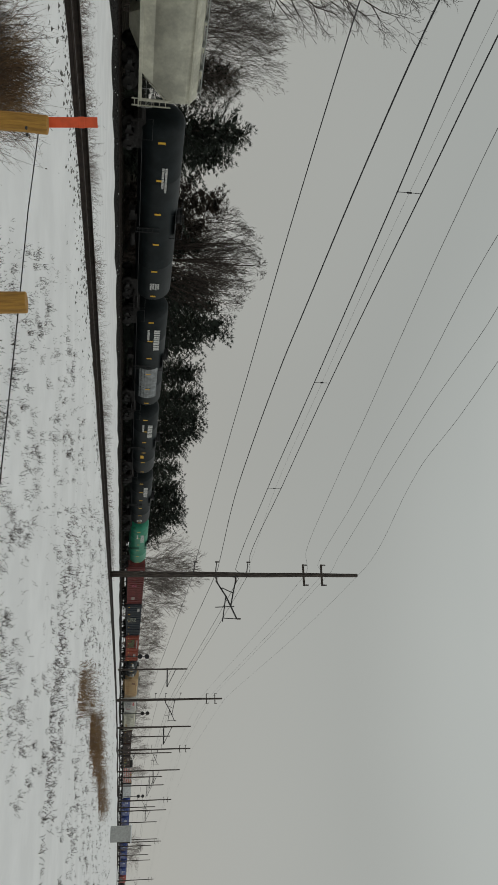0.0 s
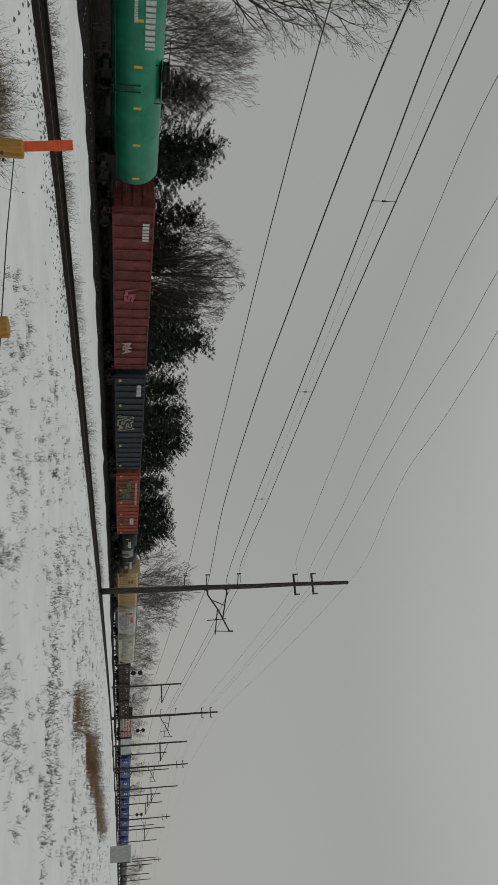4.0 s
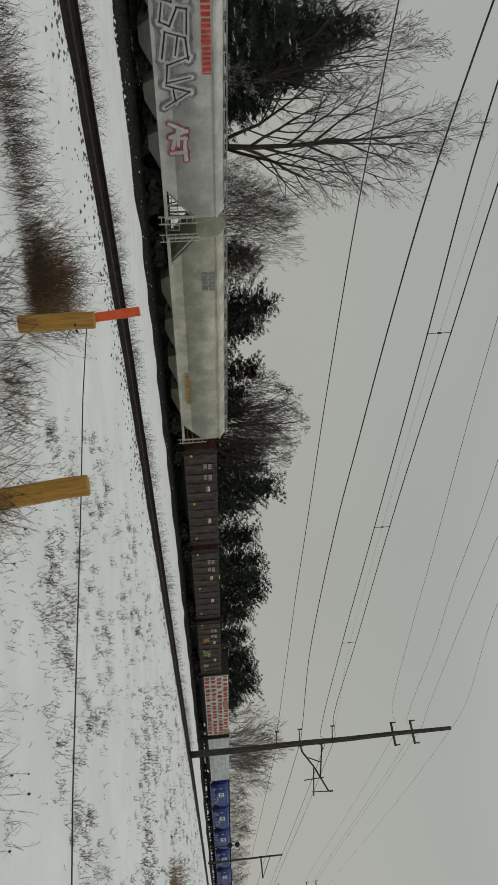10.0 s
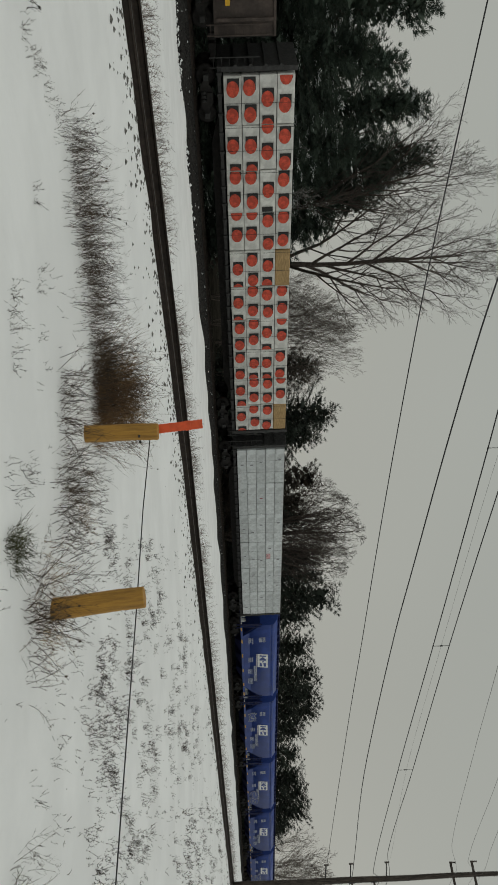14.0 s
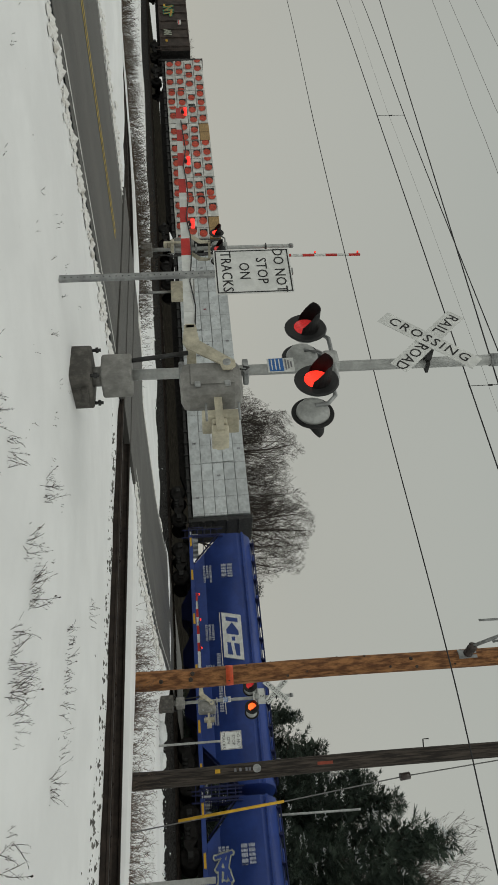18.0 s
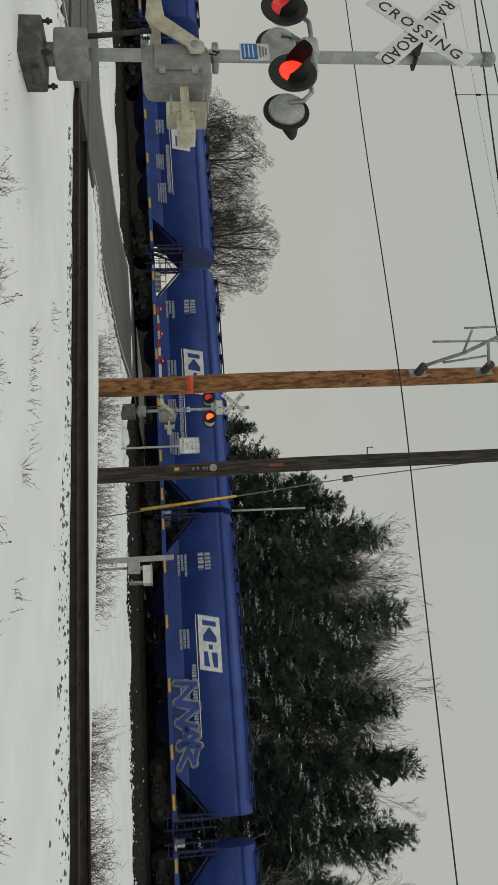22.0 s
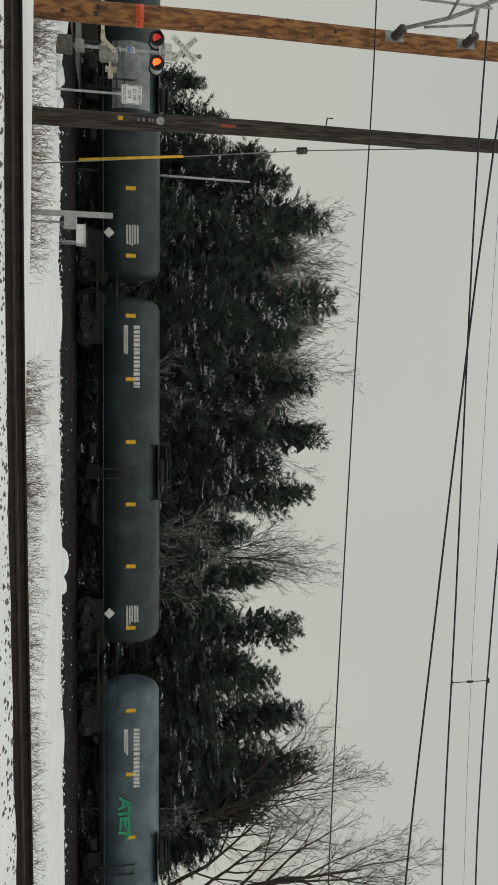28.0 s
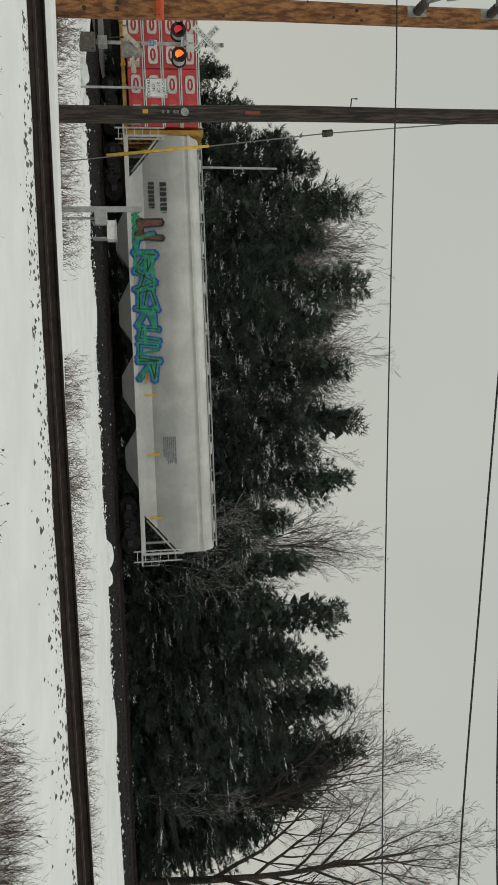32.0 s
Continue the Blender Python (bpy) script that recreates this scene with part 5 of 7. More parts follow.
crossing_signal(pose(-7.1, 6.3, 0.33), "down", 6.2, "grey crossing signal with lowered striped gate beside the road", tall=5.15, lamp_up=0.03, buck_up=0.03, base_up=0.17)
crossing_signal(pose(-14.0, 31.0, 0.14), "down", 4.6, "grey crossing signal before the freight track with lowered gate", True, tall=5.2, lit=("lamp_dim", "lamp_amber"), lamp_up=0.68, buck_up=0.25, base_up=0.18, lamp_size=1.15)
crossing_signal(pose(-23.4, 15.3, 0.12, 0, 0, 180), "up", 5.3, "grey crossing signal across the road with raised gate arm", tall=5.4, back=("lamp_dim", "lamp_red"))


def stop_sign_post(x, y, z, post_h, w, h, label, turn=0, post="galv"):
    th = thing("road_sign", label, "road sign", "do-not-stop signs", m=pose(x, y, z, 0, 0, turn))
    bm = B()
    prism(bm, [(-0.035, -0.3), (0.035, -0.3), (0.035, post_h), (-0.035, post_h)], -0.012, 0.004)
    for s in (-1, 1):
        box(bm, s * 0.036 - 0.006, s * 0.036 + 0.006, -0.012, 0.022, -0.3, post_h)
    part("post", bm, post, th)
    bm = B()
    for k in range(int(post_h / 0.07)):
        tube(bm, [(0, -0.0135, 0.05 + 0.07 * k), (0, -0.0128, 0.05 + 0.07 * k)], 0.008, 6)
    part("post_hole", bm, "ink", th)
    bm = B()
    box(bm, -w / 2, w / 2, -0.022, -0.016, post_h - h, post_h - 0.02)
    pl = part("sign_plate", bm, "white", th)
    bm = B()
    t, q = 0.014, 0.014
    z0, z1 = post_h - h + q, post_h - 0.02 - q
    for a in ((-w / 2 + q, w / 2 - q, z0, z0 + t), (-w / 2 + q, w / 2 - q, z1 - t, z1), (-w / 2 + q, -w / 2 + q + t, z0, z1), (w / 2 - q - t, w / 2 - q, z0, z1)):
        box(bm, a[0], a[1], -0.025, -0.0225, a[2], a[3])
    part("border", bm, "ink", pl)
    for k, s in enumerate(("DO NOT", "STOP", "ON", "TRACKS")):
        words("lettering", s, h * 0.19, "ink", pl, pose(0, -0.0245, post_h - 0.02 - h * (0.155 + 0.225 * k), 90, 0, 0), spacing=1.06)
    return th


stop_sign_post(-7.42, 5.12, 0.33, 2.58, 0.70, 0.88, "white do-not-stop sign on a perforated steel post in the snow", 8)
stop_sign_post(-12.3, 31.0, 0.05, 3.05, 0.72, 0.88, "white do-not-stop sign on a thin post before the freight track", 4, "alum")


# ---------------- poles along the near track ----------------
def wood_pole(name, x, y, z0, z1, r0, r1, material, label, lean=(0, 0)):
    th = thing(name, label, "utility pole", "line poles", m=pose(x, y, 0))
    bm = B()
    n = 14
    tube(bm, [(lean[0] * k / n + 0.02 * math.sin(k * 0.9), lean[1] * k / n + 0.015 * math.sin(k * 1.3), z0 + (z1 - z0) * k / n) for k in range(n + 1)], [r0 + (r1 - r0) * k / n for k in range(n + 1)], 16)
    part("pole", bm, material, th)
    return th


def insulator(th, x, y, z, d=(0, 0, 1), L=0.35, r=0.07):
    bm = B()
    d = Vector(d).normalized()
    pts, rad = [], []
    for k in range(9):
        pts.append(Vector((x, y, z)) + d * (L * k / 8))
        rad.append(r if k % 2 else r * 0.45)
    tube(bm, pts, rad, 9)
    return part("insulator", bm, "insul", th)


def cantilever(th, z, reach, up=1.3, metal="galv"):
    """Bracket arms that hold the contact wire over the track (towards minus y)."""
    for zz in (z, z + up):
        insulator(th, 0, -0.16, zz, (0, -1, 0.12), 0.42, 0.10)
        bm = B()
        box(bm, -0.10, 0.10, -0.2, -0.12, zz - 0.2, zz + 0.2, 0.01)
        part("pole_plate", bm, metal, th)
    for nm, pts, r in (("lower_tube", [(0, -0.5, z), (0, -reach * 0.5, z + up * 0.5), (0, -reach, z + up * 1.02)], 0.04), ("upper_tube", [(0, -0.5, z + up), (0, -reach * 0.72, z + up * 0.72)], 0.035),
                       ("brace", [(0, -reach * 0.30, z + up * 0.28), (0, -reach * 0.42, z + up * 0.86)], 0.026), ("steady_arm", [(0, -reach * 0.5, z + up * 0.48), (0.15, -reach * 1.05, z + up * 0.30)], 0.028),
                       ("drop_tube", [(0, -reach * 0.72, z + up * 0.9), (0, -reach * 0.74, z - 0.1)], 0.024), ("tie_bar", [(0, -reach, z + up * 1.02), (0, -reach * 0.98, z + up * 0.25)], 0.022)):
        bm = B()
        tube(bm, pts, r * (1.5 if metal == "darksteel" else 1.0), 8)
        part(nm, bm, metal, th)
    insulator(th, 0, -reach, z + up * 1.02, (0, 0, 1), 0.3, 0.08)


def line_pole(x, y, top, label, scale=1.0, arms=True):
    th = wood_pole("catenary_pole", x, y, -0.6, top, 0.24, 0.14, "pole_old", label)
    cantilever(th, 8.2, 3.4, 1.5, "darksteel")
    if arms:
        for z in (15.1, 16.55):
            bm = B()
            box(bm, -0.07, 0.07, -0.85, 0.85, z - 0.07, z + 0.07)
            part("crossarm", bm, "pole_old", th)
            for q in (-0.8, 0.8):
                insulator(th, 0, q, z + 0.07, (0, 0, 1), 0.3, 0.07)
    for z in (6.45, 8.15, 10.6):
        bm = B()
        tube(bm, [(0, 0.12, z), (0, 1.0, z + 0.12)], 0.04, 6)
        part("side_bracket", bm, "darksteel", th)
        insulator(th, 0, 1.0, z + 0.0, (0, 0, 1), 0.32, 0.08)
    return th


POLES = [(58.05, 15.05), (136.4, 14.05), (204.9, 9.5), (287.0, -2.5), (360.0, -18.6), (432.0, -38.7)]
for i, (x, y) in enumerate(POLES):
    line_pole(x, y, 19.45 if i == 0 else 17.8, "tall weathered wooden catenary pole with brackets and crossarms")

bp = wood_pole("catenary_pole", -7.60, 15.4, -0.5, 13.5, 0.205, 0.18, "pole_new", "new orange-brown wooden catenary pole with steel brackets")
cantilever(bp, 7.35, 2.2, 1.55)
knots = random.Random(5)
for k in range(26):
    z = 0.5 + 12.2 * (k + knots.random()) / 26
    a = radians(knots.uniform(200, 340))
    r_ = 0.205 - 0.025 * (z + 0.5) / 14
    bm = B()
    s_ = knots.uniform(0.022, 0.058)
    q = int((z + 0.5) / 1.0)
    tube(bm, [(r_ * 0.9 * math.cos(a) + 0.02 * math.sin((z + 0.5) * 0.9), r_ * 0.9 * math.sin(a), z), (r_ * 1.05 * math.cos(a) + 0.02 * math.sin((z + 0.5) * 0.9), r_ * 1.05 * math.sin(a), z)], [s_, s_ * 0.6], 8)
    part("knot", bm, "bark", bp, "dark branch knot")
bm = B()
tube(bm, [(0.013, -0.006, 2.15), (0.013, -0.006, 2.30)], 0.2045, 16)
part("paint_mark", bm, "orange", bp, "orange paint mark round the pole")
bm = B()
tube(bm, [(0, -0.15, 10.0), (0, -0.6, 10.25)], 0.035, 7)
part("side_bracket", bm, "galv", bp)
insulator(bp, 0, -0.6, 10.25, (0, 0, 1), 0.3, 0.07)
dp = wood_pole("utility_pole", -5.57, 15.4, -0.5, 14.0, 0.165, 0.13, "pole_old", "old dark weathered utility pole with tags", lean=(-0.1, 0))
for z, w, h, c, lab in ((1.86, 0.07, 0.10, "yellow", "small yellow tag"), (2.62, 0.13, 0.16, "galv", "round metal tag"), (3.95, 0.055, 0.30, "car_orange", "orange strip tag")):
    bm = B()
    if c == "galv":
        tube(bm, [(0, -0.17, z), (0, -0.162, z)], 0.08, 14)
    else:
        box(bm, -w / 2, w / 2, -0.172, -0.150, z - h / 2, z + h / 2)
    part("tag", bm, c, dp, lab)
bm = B()
for k, q in enumerate((2.2, 2.3, 2.42, 2.48)):
    box(bm, -0.03, 0.03, -0.171, -0.155, q - 0.022, q + 0.022)
part("tag_digits", bm, "spray_grey", dp)
bm = B()
tube(bm, [(0.0, 0, 5.95), (-0.36, -0.02, 6.0), (-0.36, -0.02, 6.12)], 0.014, 6)
part("step_bolt", bm, "darksteel", dp)

gw = thing("guy_wire", "steel guy wire with a yellow plastic guard", "guy wire")
bm = B()
tube(bm, [(-4.62, 15.4, -0.1), (-4.95, 15.4, 2.9), (-5.30, 15.55, 5.51), (-5.56, 15.4, 9.3)], 0.012, 6)
part("strand", bm, "wire_grey", gw)
bm = B()
tube(bm, [(-4.78, 15.38, 1.08), (-4.97, 15.38, 3.08)], 0.026, 10)
part("guard", bm, "yellow", gw, "yellow plastic guard tube")
bm = B()
tube(bm, [(-5.29, 15.55, 5.42), (-5.31, 15.55, 5.62)], 0.07, 10)
part("strain_insulator", bm, "insul", gw)

rb = thing("relay_box_post", "grey steel post with a small relay box behind the track", "relay box", m=pose(-3.75, 15.4, 0))
bm = B()
box(bm, -0.05, 0.05, -0.03, 0.03, -0.3, 1.72)
part("post", bm, "alum", rb)
bm = B()
tube(bm, [(0.17, 0, -0.3), (0.17, 0, 0.9)], 0.025, 8)
part("conduit", bm, "galv", rb)
bm = B()
box(bm, 0.05, 0.27, -0.12, 0.12, 0.80, 1.04, 0.02)
part("box", bm, "alum", rb)
rc = thing("relay_case", "beige relay case on a thin post across the road", "relay case", m=pose(-23.0, 16.8, 0))
bm = B()
box(bm, -0.36, 0.36, -0.2, 0.2, 1.2, 2.0, 0.02)
part("housing", bm, "cream", rc)
bm = B()
box(bm, -0.40, 0.40, -0.24, 0.24, 2.0, 2.05, 0.01)
part("lid", bm, "alum", rc)
bm = B()
tube(bm, [(0, 0, -0.4), (0, 0, 1.2)], 0.045, 10)
part("post", bm, "galv", rc)
cab = thing("equipment_cabinet", "white equipment cabinet on legs beside the freight track", "cabinet", m=pose(-7.36, 33.7, 0))
bm = B()
box(bm, -0.40, 0.40, -0.3, 0.3, 0.42, 0.78, 0.02)
part("housing", bm, "white", cab)
bm = B()
box(bm, -0.44, 0.44, -0.36, 0.34, 0.78, 0.82)
part("lid", bm, "alum", cab)
for x in (-0.32, 0.32):
    for y in (-0.2, 0.2):
        bm = B()
        box(bm, x - 0.04, x + 0.04, y - 0.04, y + 0.04, -0.6, 0.42)
        part("leg", bm, "galv", cab)
gp = thing("steel_pole", "plain grey steel pole in front of the trees", "pole", m=pose(-13.1, 43.6, 0))
bm = B()
tube(bm, [(0, 0, -0.4), (0.12, 0, 9.7)], [0.085, 0.06], 12)
part("shaft", bm, "galv", gp)


# ---------------- overhead wires ----------------
def wire(name, pts, r, material="wire", label="taut overhead feeder wire along the line", sag=0.0):
    bm = B()
    full = []
    for i, (a, b) in enumerate(zip(pts, pts[1:])):
        n = 10
        o, c = pts[max(0, i - 1)], pts[min(len(pts) - 1, i + 2)]
        ma = (b[2] - o[2]) / max(0.1, b[0] - o[0]) * (b[0] - a[0])
        mb = (c[2] - a[2]) / max(0.1, c[0] - a[0]) * (b[0] - a[0])
        for k in range(n):
            t = k / n
            h = (2 * t ** 3 - 3 * t * t + 1) * a[2] + (t ** 3 - 2 * t * t + t) * ma + (-2 * t ** 3 + 3 * t * t) * b[2] + (t ** 3 - t * t) * mb
            full.append((a[0] + (b[0] - a[0]) * t, a[1] + (b[1] - a[1]) * t, h))
    full.append(pts[-1])
    tube(bm, full, r, 6)
    me = bpy.data.meshes.new(name)
    bm.to_mesh(me)
    bm.free()
    me.materials.append(M[material])
    return tagged(new(name, me), label, "overhead wire", "overhead wires")


def over_track(x):
    return 14.4 + 0.0115 * max(0.0, x)


def feeder(name, pts, pole_z, r, material="wire", label="taut overhead feeder wire along the line", off=0.0):
    """A wire through (x, z) over the near track, then from pole to pole."""
    x0, z0 = pts[0]
    x1, z1 = pts[1]
    g = (z0 - z1) / (x1 - x0)
    lead = [(-90.0, 14.4 - 3.0, z0 + g * (x0 + 90) * 0.6)]
    tail = [(POLES[0][0], POLES[0][1], pole_z)] + [(x, y + off, pole_z - 1.2) for x, y in POLES[1:]]
    full = lead + [(x, over_track(x), z) for x, z in pts] + tail[0 if POLES[0][0] - pts[-1][0] > 0.4 else 1:]
    return wire(name, full, r, material, label)


feeder("feeder_wire", ((-45.0, 7.92), (-29.3, 7.25), (-14.6, 6.78), (-7.0, 6.64), (-2.7, 6.42), (1.5, 6.22), (6.6, 6.02), (10.8, 5.90), (18.0, 5.88), (25.9, 5.95), (33.0, 6.00), (57.0, 6.36)), 6.45, 0.014)
feeder("feeder_wire", ((-7.7, 9.45), (-4.5, 9.05), (-2.1, 8.75), (4.0, 8.10), (10.0, 7.53), (14.5, 7.34), (21.4, 7.20), (25.3, 7.13), (33.5, 7.17), (41.3, 7.35), (53.6, 8.00)), 8.16, 0.020)
feeder("contact_wire", ((-45.0, 10.60), (-29.3, 9.96), (-14.9, 9.32), (-9.0, 9.05), (-5.7, 8.84), (-2.5, 8.70), (3.8, 8.52), (9.8, 8.36), (15.5, 8.50), (26.6, 8.72), (39.0, 8.94), (56.4, 9.50)), 10.12, 0.018, label="taut contact wire over the near track")
feeder("messenger_wire", ((-45.0, 11.97), (-30.0, 11.14), (-15.5, 10.52), (-9.9, 10.28), (-1.0, 9.68), (8.2, 9.13), (15.5, 9.18), (26.5, 9.34), (38.8, 9.67), (52.0, 9.98)), 10.7, 0.017, label="messenger wire above the contact wire")
feeder("thin_catenary", ((-31.4, 10.55), (-15.0, 9.85), (3.4, 8.95), (15.5, 8.84), (26.5, 9.03), (38.8, 9.35)), 10.4, 0.004, "wire_grey")
feeder("feeder_wire", ((-32.0, 14.30), (-6.0, 11.00), (11.3, 10.22), (16.7, 10.53), (22.4, 11.04), (29.6, 11.72), (36.4, 12.31), (51.1, 13.80)), 15.2, 0.010, "wire_grey")
feeder("feeder_wire", ((-32.0, 15.30), (-6.0, 12.35), (15.7, 12.03), (26.6, 12.97), (33.2, 13.50), (40.6, 14.30), (54.8, 15.50)), 16.58, 0.010, "wire_grey")
feeder("feeder_wire", ((-32.0, 16.70), (-6.0, 13.75), (17.7, 13.53), (22.0, 13.92), (28.8, 14.30), (52.4, 16.50)), 17.07, 0.010, "wire_grey")
feeder("feeder_wire", ((-32.0, 18.10), (-6.0, 15.10), (20.8, 15.10), (24.1, 15.46), (29.2, 15.95), (35.3, 16.35)), 19.52, 0.010, "wire_grey")
for x, z0, z1 in ((-31.4, 10.05, 11.21), (-15.0, 9.32, 10.5), (5.5, 8.47, 9.28), (15.5, 8.5, 9.18), (26.5, 8.72, 9.34), (38.8, 8.94, 9.67)):
    bm = B()
    y = over_track(x)
    tube(bm, [(x, y, z0), (x, y, z1)], 0.009, 5)
    tube(bm, [(x - 0.05, y, z0), (x + 0.05, y, z0)], 0.022, 6)
    tube(bm, [(x, y, (z0 + z1) / 2 - 0.06), (x, y, (z0 + z1) / 2 + 0.06)], 0.026, 8)
    tube(bm, [(x - 0.05, y, z1), (x + 0.05, y, z1)], 0.02, 6)
    me = bpy.data.meshes.new("wire_hanger")
    bm.to_mesh(me)
    bm.free()
    me.materials.append(M["wire"])
    tagged(new("wire_hanger", me), "dropper rod between messenger and contact wire", "wire hanger", "wire hangers")


# ---------------- fence posts by the field ----------------
def field_post(x, y, h, r, label, marker=False, lean=(0, 0)):
    th = thing("fence_post", label, "fence post", "fence posts", m=pose(x, y, -0.06, lean[0], lean[1], 0))
    bm = B()
    tube(bm, [(0, 0, -0.3), (0.004, 0, 0.2), (-0.003, 0.004, 0.6), (0, 0, h - 0.01), (0, 0, h)], [r * 1.04, r, r * 0.98, r * 0.97, r * 0.93], 18)
    part("post", bm, "post", th)
    if marker:
        bm = B()
        for sx in (-1, 1):
            box(bm, sx * 0.034 - 0.012, sx * 0.034 + 0.012, -r - 0.03, -r - 0.012, h - 0.25, h + 0.44)
        box(bm, -0.046, 0.046, -r - 0.014, -r - 0.006, h - 0.25, h + 0.44, 0.002)
        box(bm, -0.05, 0.05, -r - 0.036, -r - 0.002, h + 0.26, h + 0.32, 0.004)
        mk = part("marker_stake", bm, "orange", th, "orange-red plastic marker stake")
        mk.matrix_basis = Matrix.Translation((0, 0.02, h - 0.15)) @ Matrix.Rotation(radians(5), 4, (-0.7, -0.7, 0)) @ Matrix.Translation((0, 0, 0.15 - h)) @ pose(0.02, 0.03, 0.0, 0, 0, 132)
        bm = B()
        for dx in (-0.03, 0.05):
            tube(bm, [(dx, -r * 0.9, h - 0.18), (dx, -r - 0.012, h - 0.18)], 0.012, 8)
        part("nail", bm, "darksteel", th)
    return th


field_post(5.52, 5.57, 0.81, 0.087, "yellow-brown round wooden fence post with orange marker stake", True, (1.5, -1))
field_post(5.46, 3.48, 0.80, 0.090, "yellow-brown round wooden fence post leaning in dead grass", False, (-4, -3))
field_post(5.8, -3.2, 0.9, 0.09, "yellow-brown round wooden fence post", False)
bm = B()
fw = [(5.59, 5.61, 0.66), (5.57, 4.6, 0.645), (5.56, 3.48, 0.655), (5.64, 1.2, 0.64), (5.86, -3.2, 0.68)]
tube(bm, fw, 0.0055, 6)
me = bpy.data.meshes.new("fence_wire")
bm.to_mesh(me)
bm.free()
me.materials.append(M["wire"])
tagged(new("fence_wire", me), "thin steel fence wire strung between the posts", "fence wire")


# ---------------- trees ----------------
def mesh_of(name, verts, faces, material):
    me = bpy.data.meshes.new(name)
    me.from_pydata(verts, [], faces)
    me.materials.append(M[material])
    return me


def conifer_data(seed, H, R, bare_low=0.02, dens=1.0, droop=0.25, material="needle", blunt=0.7):
    """Trunk, boughs that end in upturned needle tufts, and lying snow."""
    rng = random.Random(seed)
    nv, nf, sv, sf, tv, tf = [], [], [], [], [], []

    def blade(p, d, L, w, vs, fs):
        u = d.cross(Vector((rng.uniform(-1, 1), rng.uniform(-1, 1), rng.uniform(-1, 1))))
        if u.length < 0.02:
            return
        u = u * (w / u.length)
        i = len(vs)
        vs += [tuple(p), tuple(p + d * (L * 0.4) + u), tuple(p + d * L), tuple(p + d * (L * 0.45) - u)]
        fs.append((i, i + 1, i + 2, i + 3))

    def tuft(p, d, size, n):
        for q in range(n):
            e = (d + Vector((rng.gauss(0, 0.55), rng.gauss(0, 0.55), rng.gauss(0.05, 0.45)))).normalized()
            blade(p - e * (0.15 * size), e, size * rng.uniform(0.5, 1.3), size * rng.uniform(0.02, 0.045), nv, nf)
    lobes = [(rng.uniform(0, 6.28), rng.uniform(0.05, 0.7), rng.uniform(0.25, 0.6)) for k in range(6)]
    nb = int(185 * dens)
    for k in range(nb):
        f = bare_low + (0.99 - bare_low) * ((k + rng.random()) / nb) ** 1.12
        z = f * H
        a = k * 2.399 + rng.uniform(-0.5, 0.5)
        prof = R * min(1.0, (1 - f) * 1.12 + 0.02) ** blunt * (0.82 + 0.16 * math.sin(f * 19 + seed * 1.7) + 0.10 * math.sin(3 * a + 9 * f))
        for la, lf, lw in lobes:
            if abs(f - lf) < 0.13:
                prof *= 1 + lw * max(0.0, math.cos(a - la)) ** 3
        rr = prof * rng.uniform(0.55, 1.15) + 0.15
        out = Vector((math.cos(a), math.sin(a), 0))
        sidew = Vector((-out.y, out.x, 0))
        base = Vector((0, 0, z))
        lift = 0.05 + 0.75 * f
        bend = droop + 0.18 - 0.1 * f

        def at(t):
            return base + out * (rr * t) + Vector((0, 0, rr * (lift * t - bend * t * t + 0.20 * t ** 5)))
        m = max(3, int(rr / 0.36))
        for j in range(m):
            t = (j + 0.9) / m
            p = at(t)
            wid = 0.30 * rr * (1 - t) + 0.16
            tip = (out + Vector((0, 0, 0.15 + 0.5 * t))).normalized()
            for s_ in (-1, 0, 1):
                q = p + sidew * (s_ * wid * rng.uniform(0.5, 1.2)) + Vector((0, 0, rng.uniform(-0.16, 0.1)))
                d = (tip + sidew * (s_ * 0.7)).normalized()
                tuft(q, d, rng.uniform(0.36, 0.66) * (0.7 + 0.3 * min(1, rr / 2)), 13)
                if rng.random() < 0.10 and t > 0.2 and noise.noise(q * 0.45 + Vector((seed, 0, 0))) > 0.15:
                    for w_ in range(rng.randint(6, 15)):
                        g = (d + Vector((rng.gauss(0, 0.5), rng.gauss(0, 0.5), rng.gauss(-0.1, 0.2)))).normalized()
                        i = len(sv)
                        o = q + Vector((rng.gauss(0, 0.20), rng.gauss(0, 0.20), rng.uniform(0.02, 0.18)))
                        L, w = rng.uniform(0.10, 0.42), rng.uniform(0.02, 0.06)
                        h = g.cross(Vector((0, 0, 1)))
                        h = h * (w / max(0.05, h.length))
                        sv += [tuple(o), tuple(o + g * (L * 0.4) + h), tuple(o + g * L), tuple(o + g * (L * 0.5) - h), tuple(o + g * (L * 0.5) + Vector((0, 0, w)))]
                        sf += [(i, i + 1, i + 4), (i + 1, i + 2, i + 4), (i + 2, i + 3, i + 4), (i + 3, i, i + 4)]
        i = len(tv)
        w = 0.025 + 0.01 * rr
        tv += [tuple(base + Vector((0, 0, w))), tuple(base - Vector((0, 0, w))), tuple(at(0.9)), tuple(base + sidew * w)]
        tf += [(i, i + 1, i + 2), (i, i + 3, i + 2)]
    for k in range(int(520 * dens)):
        f = rng.uniform(bare_low, 0.93)
        a, q = rng.uniform(0, 6.28), R * min(1.0, (1 - f) * 1.1) ** blunt * rng.uniform(0.05, 0.55)
        blade(Vector((q * math.cos(a), q * math.sin(a), f * H)), Vector((rng.uniform(-1, 1), rng.uniform(-1, 1), rng.uniform(-0.5, 0.5))).normalized(), rng.uniform(0.6, 1.2), rng.uniform(0.2, 0.42), nv, nf)
    bm = B()
    n = 8
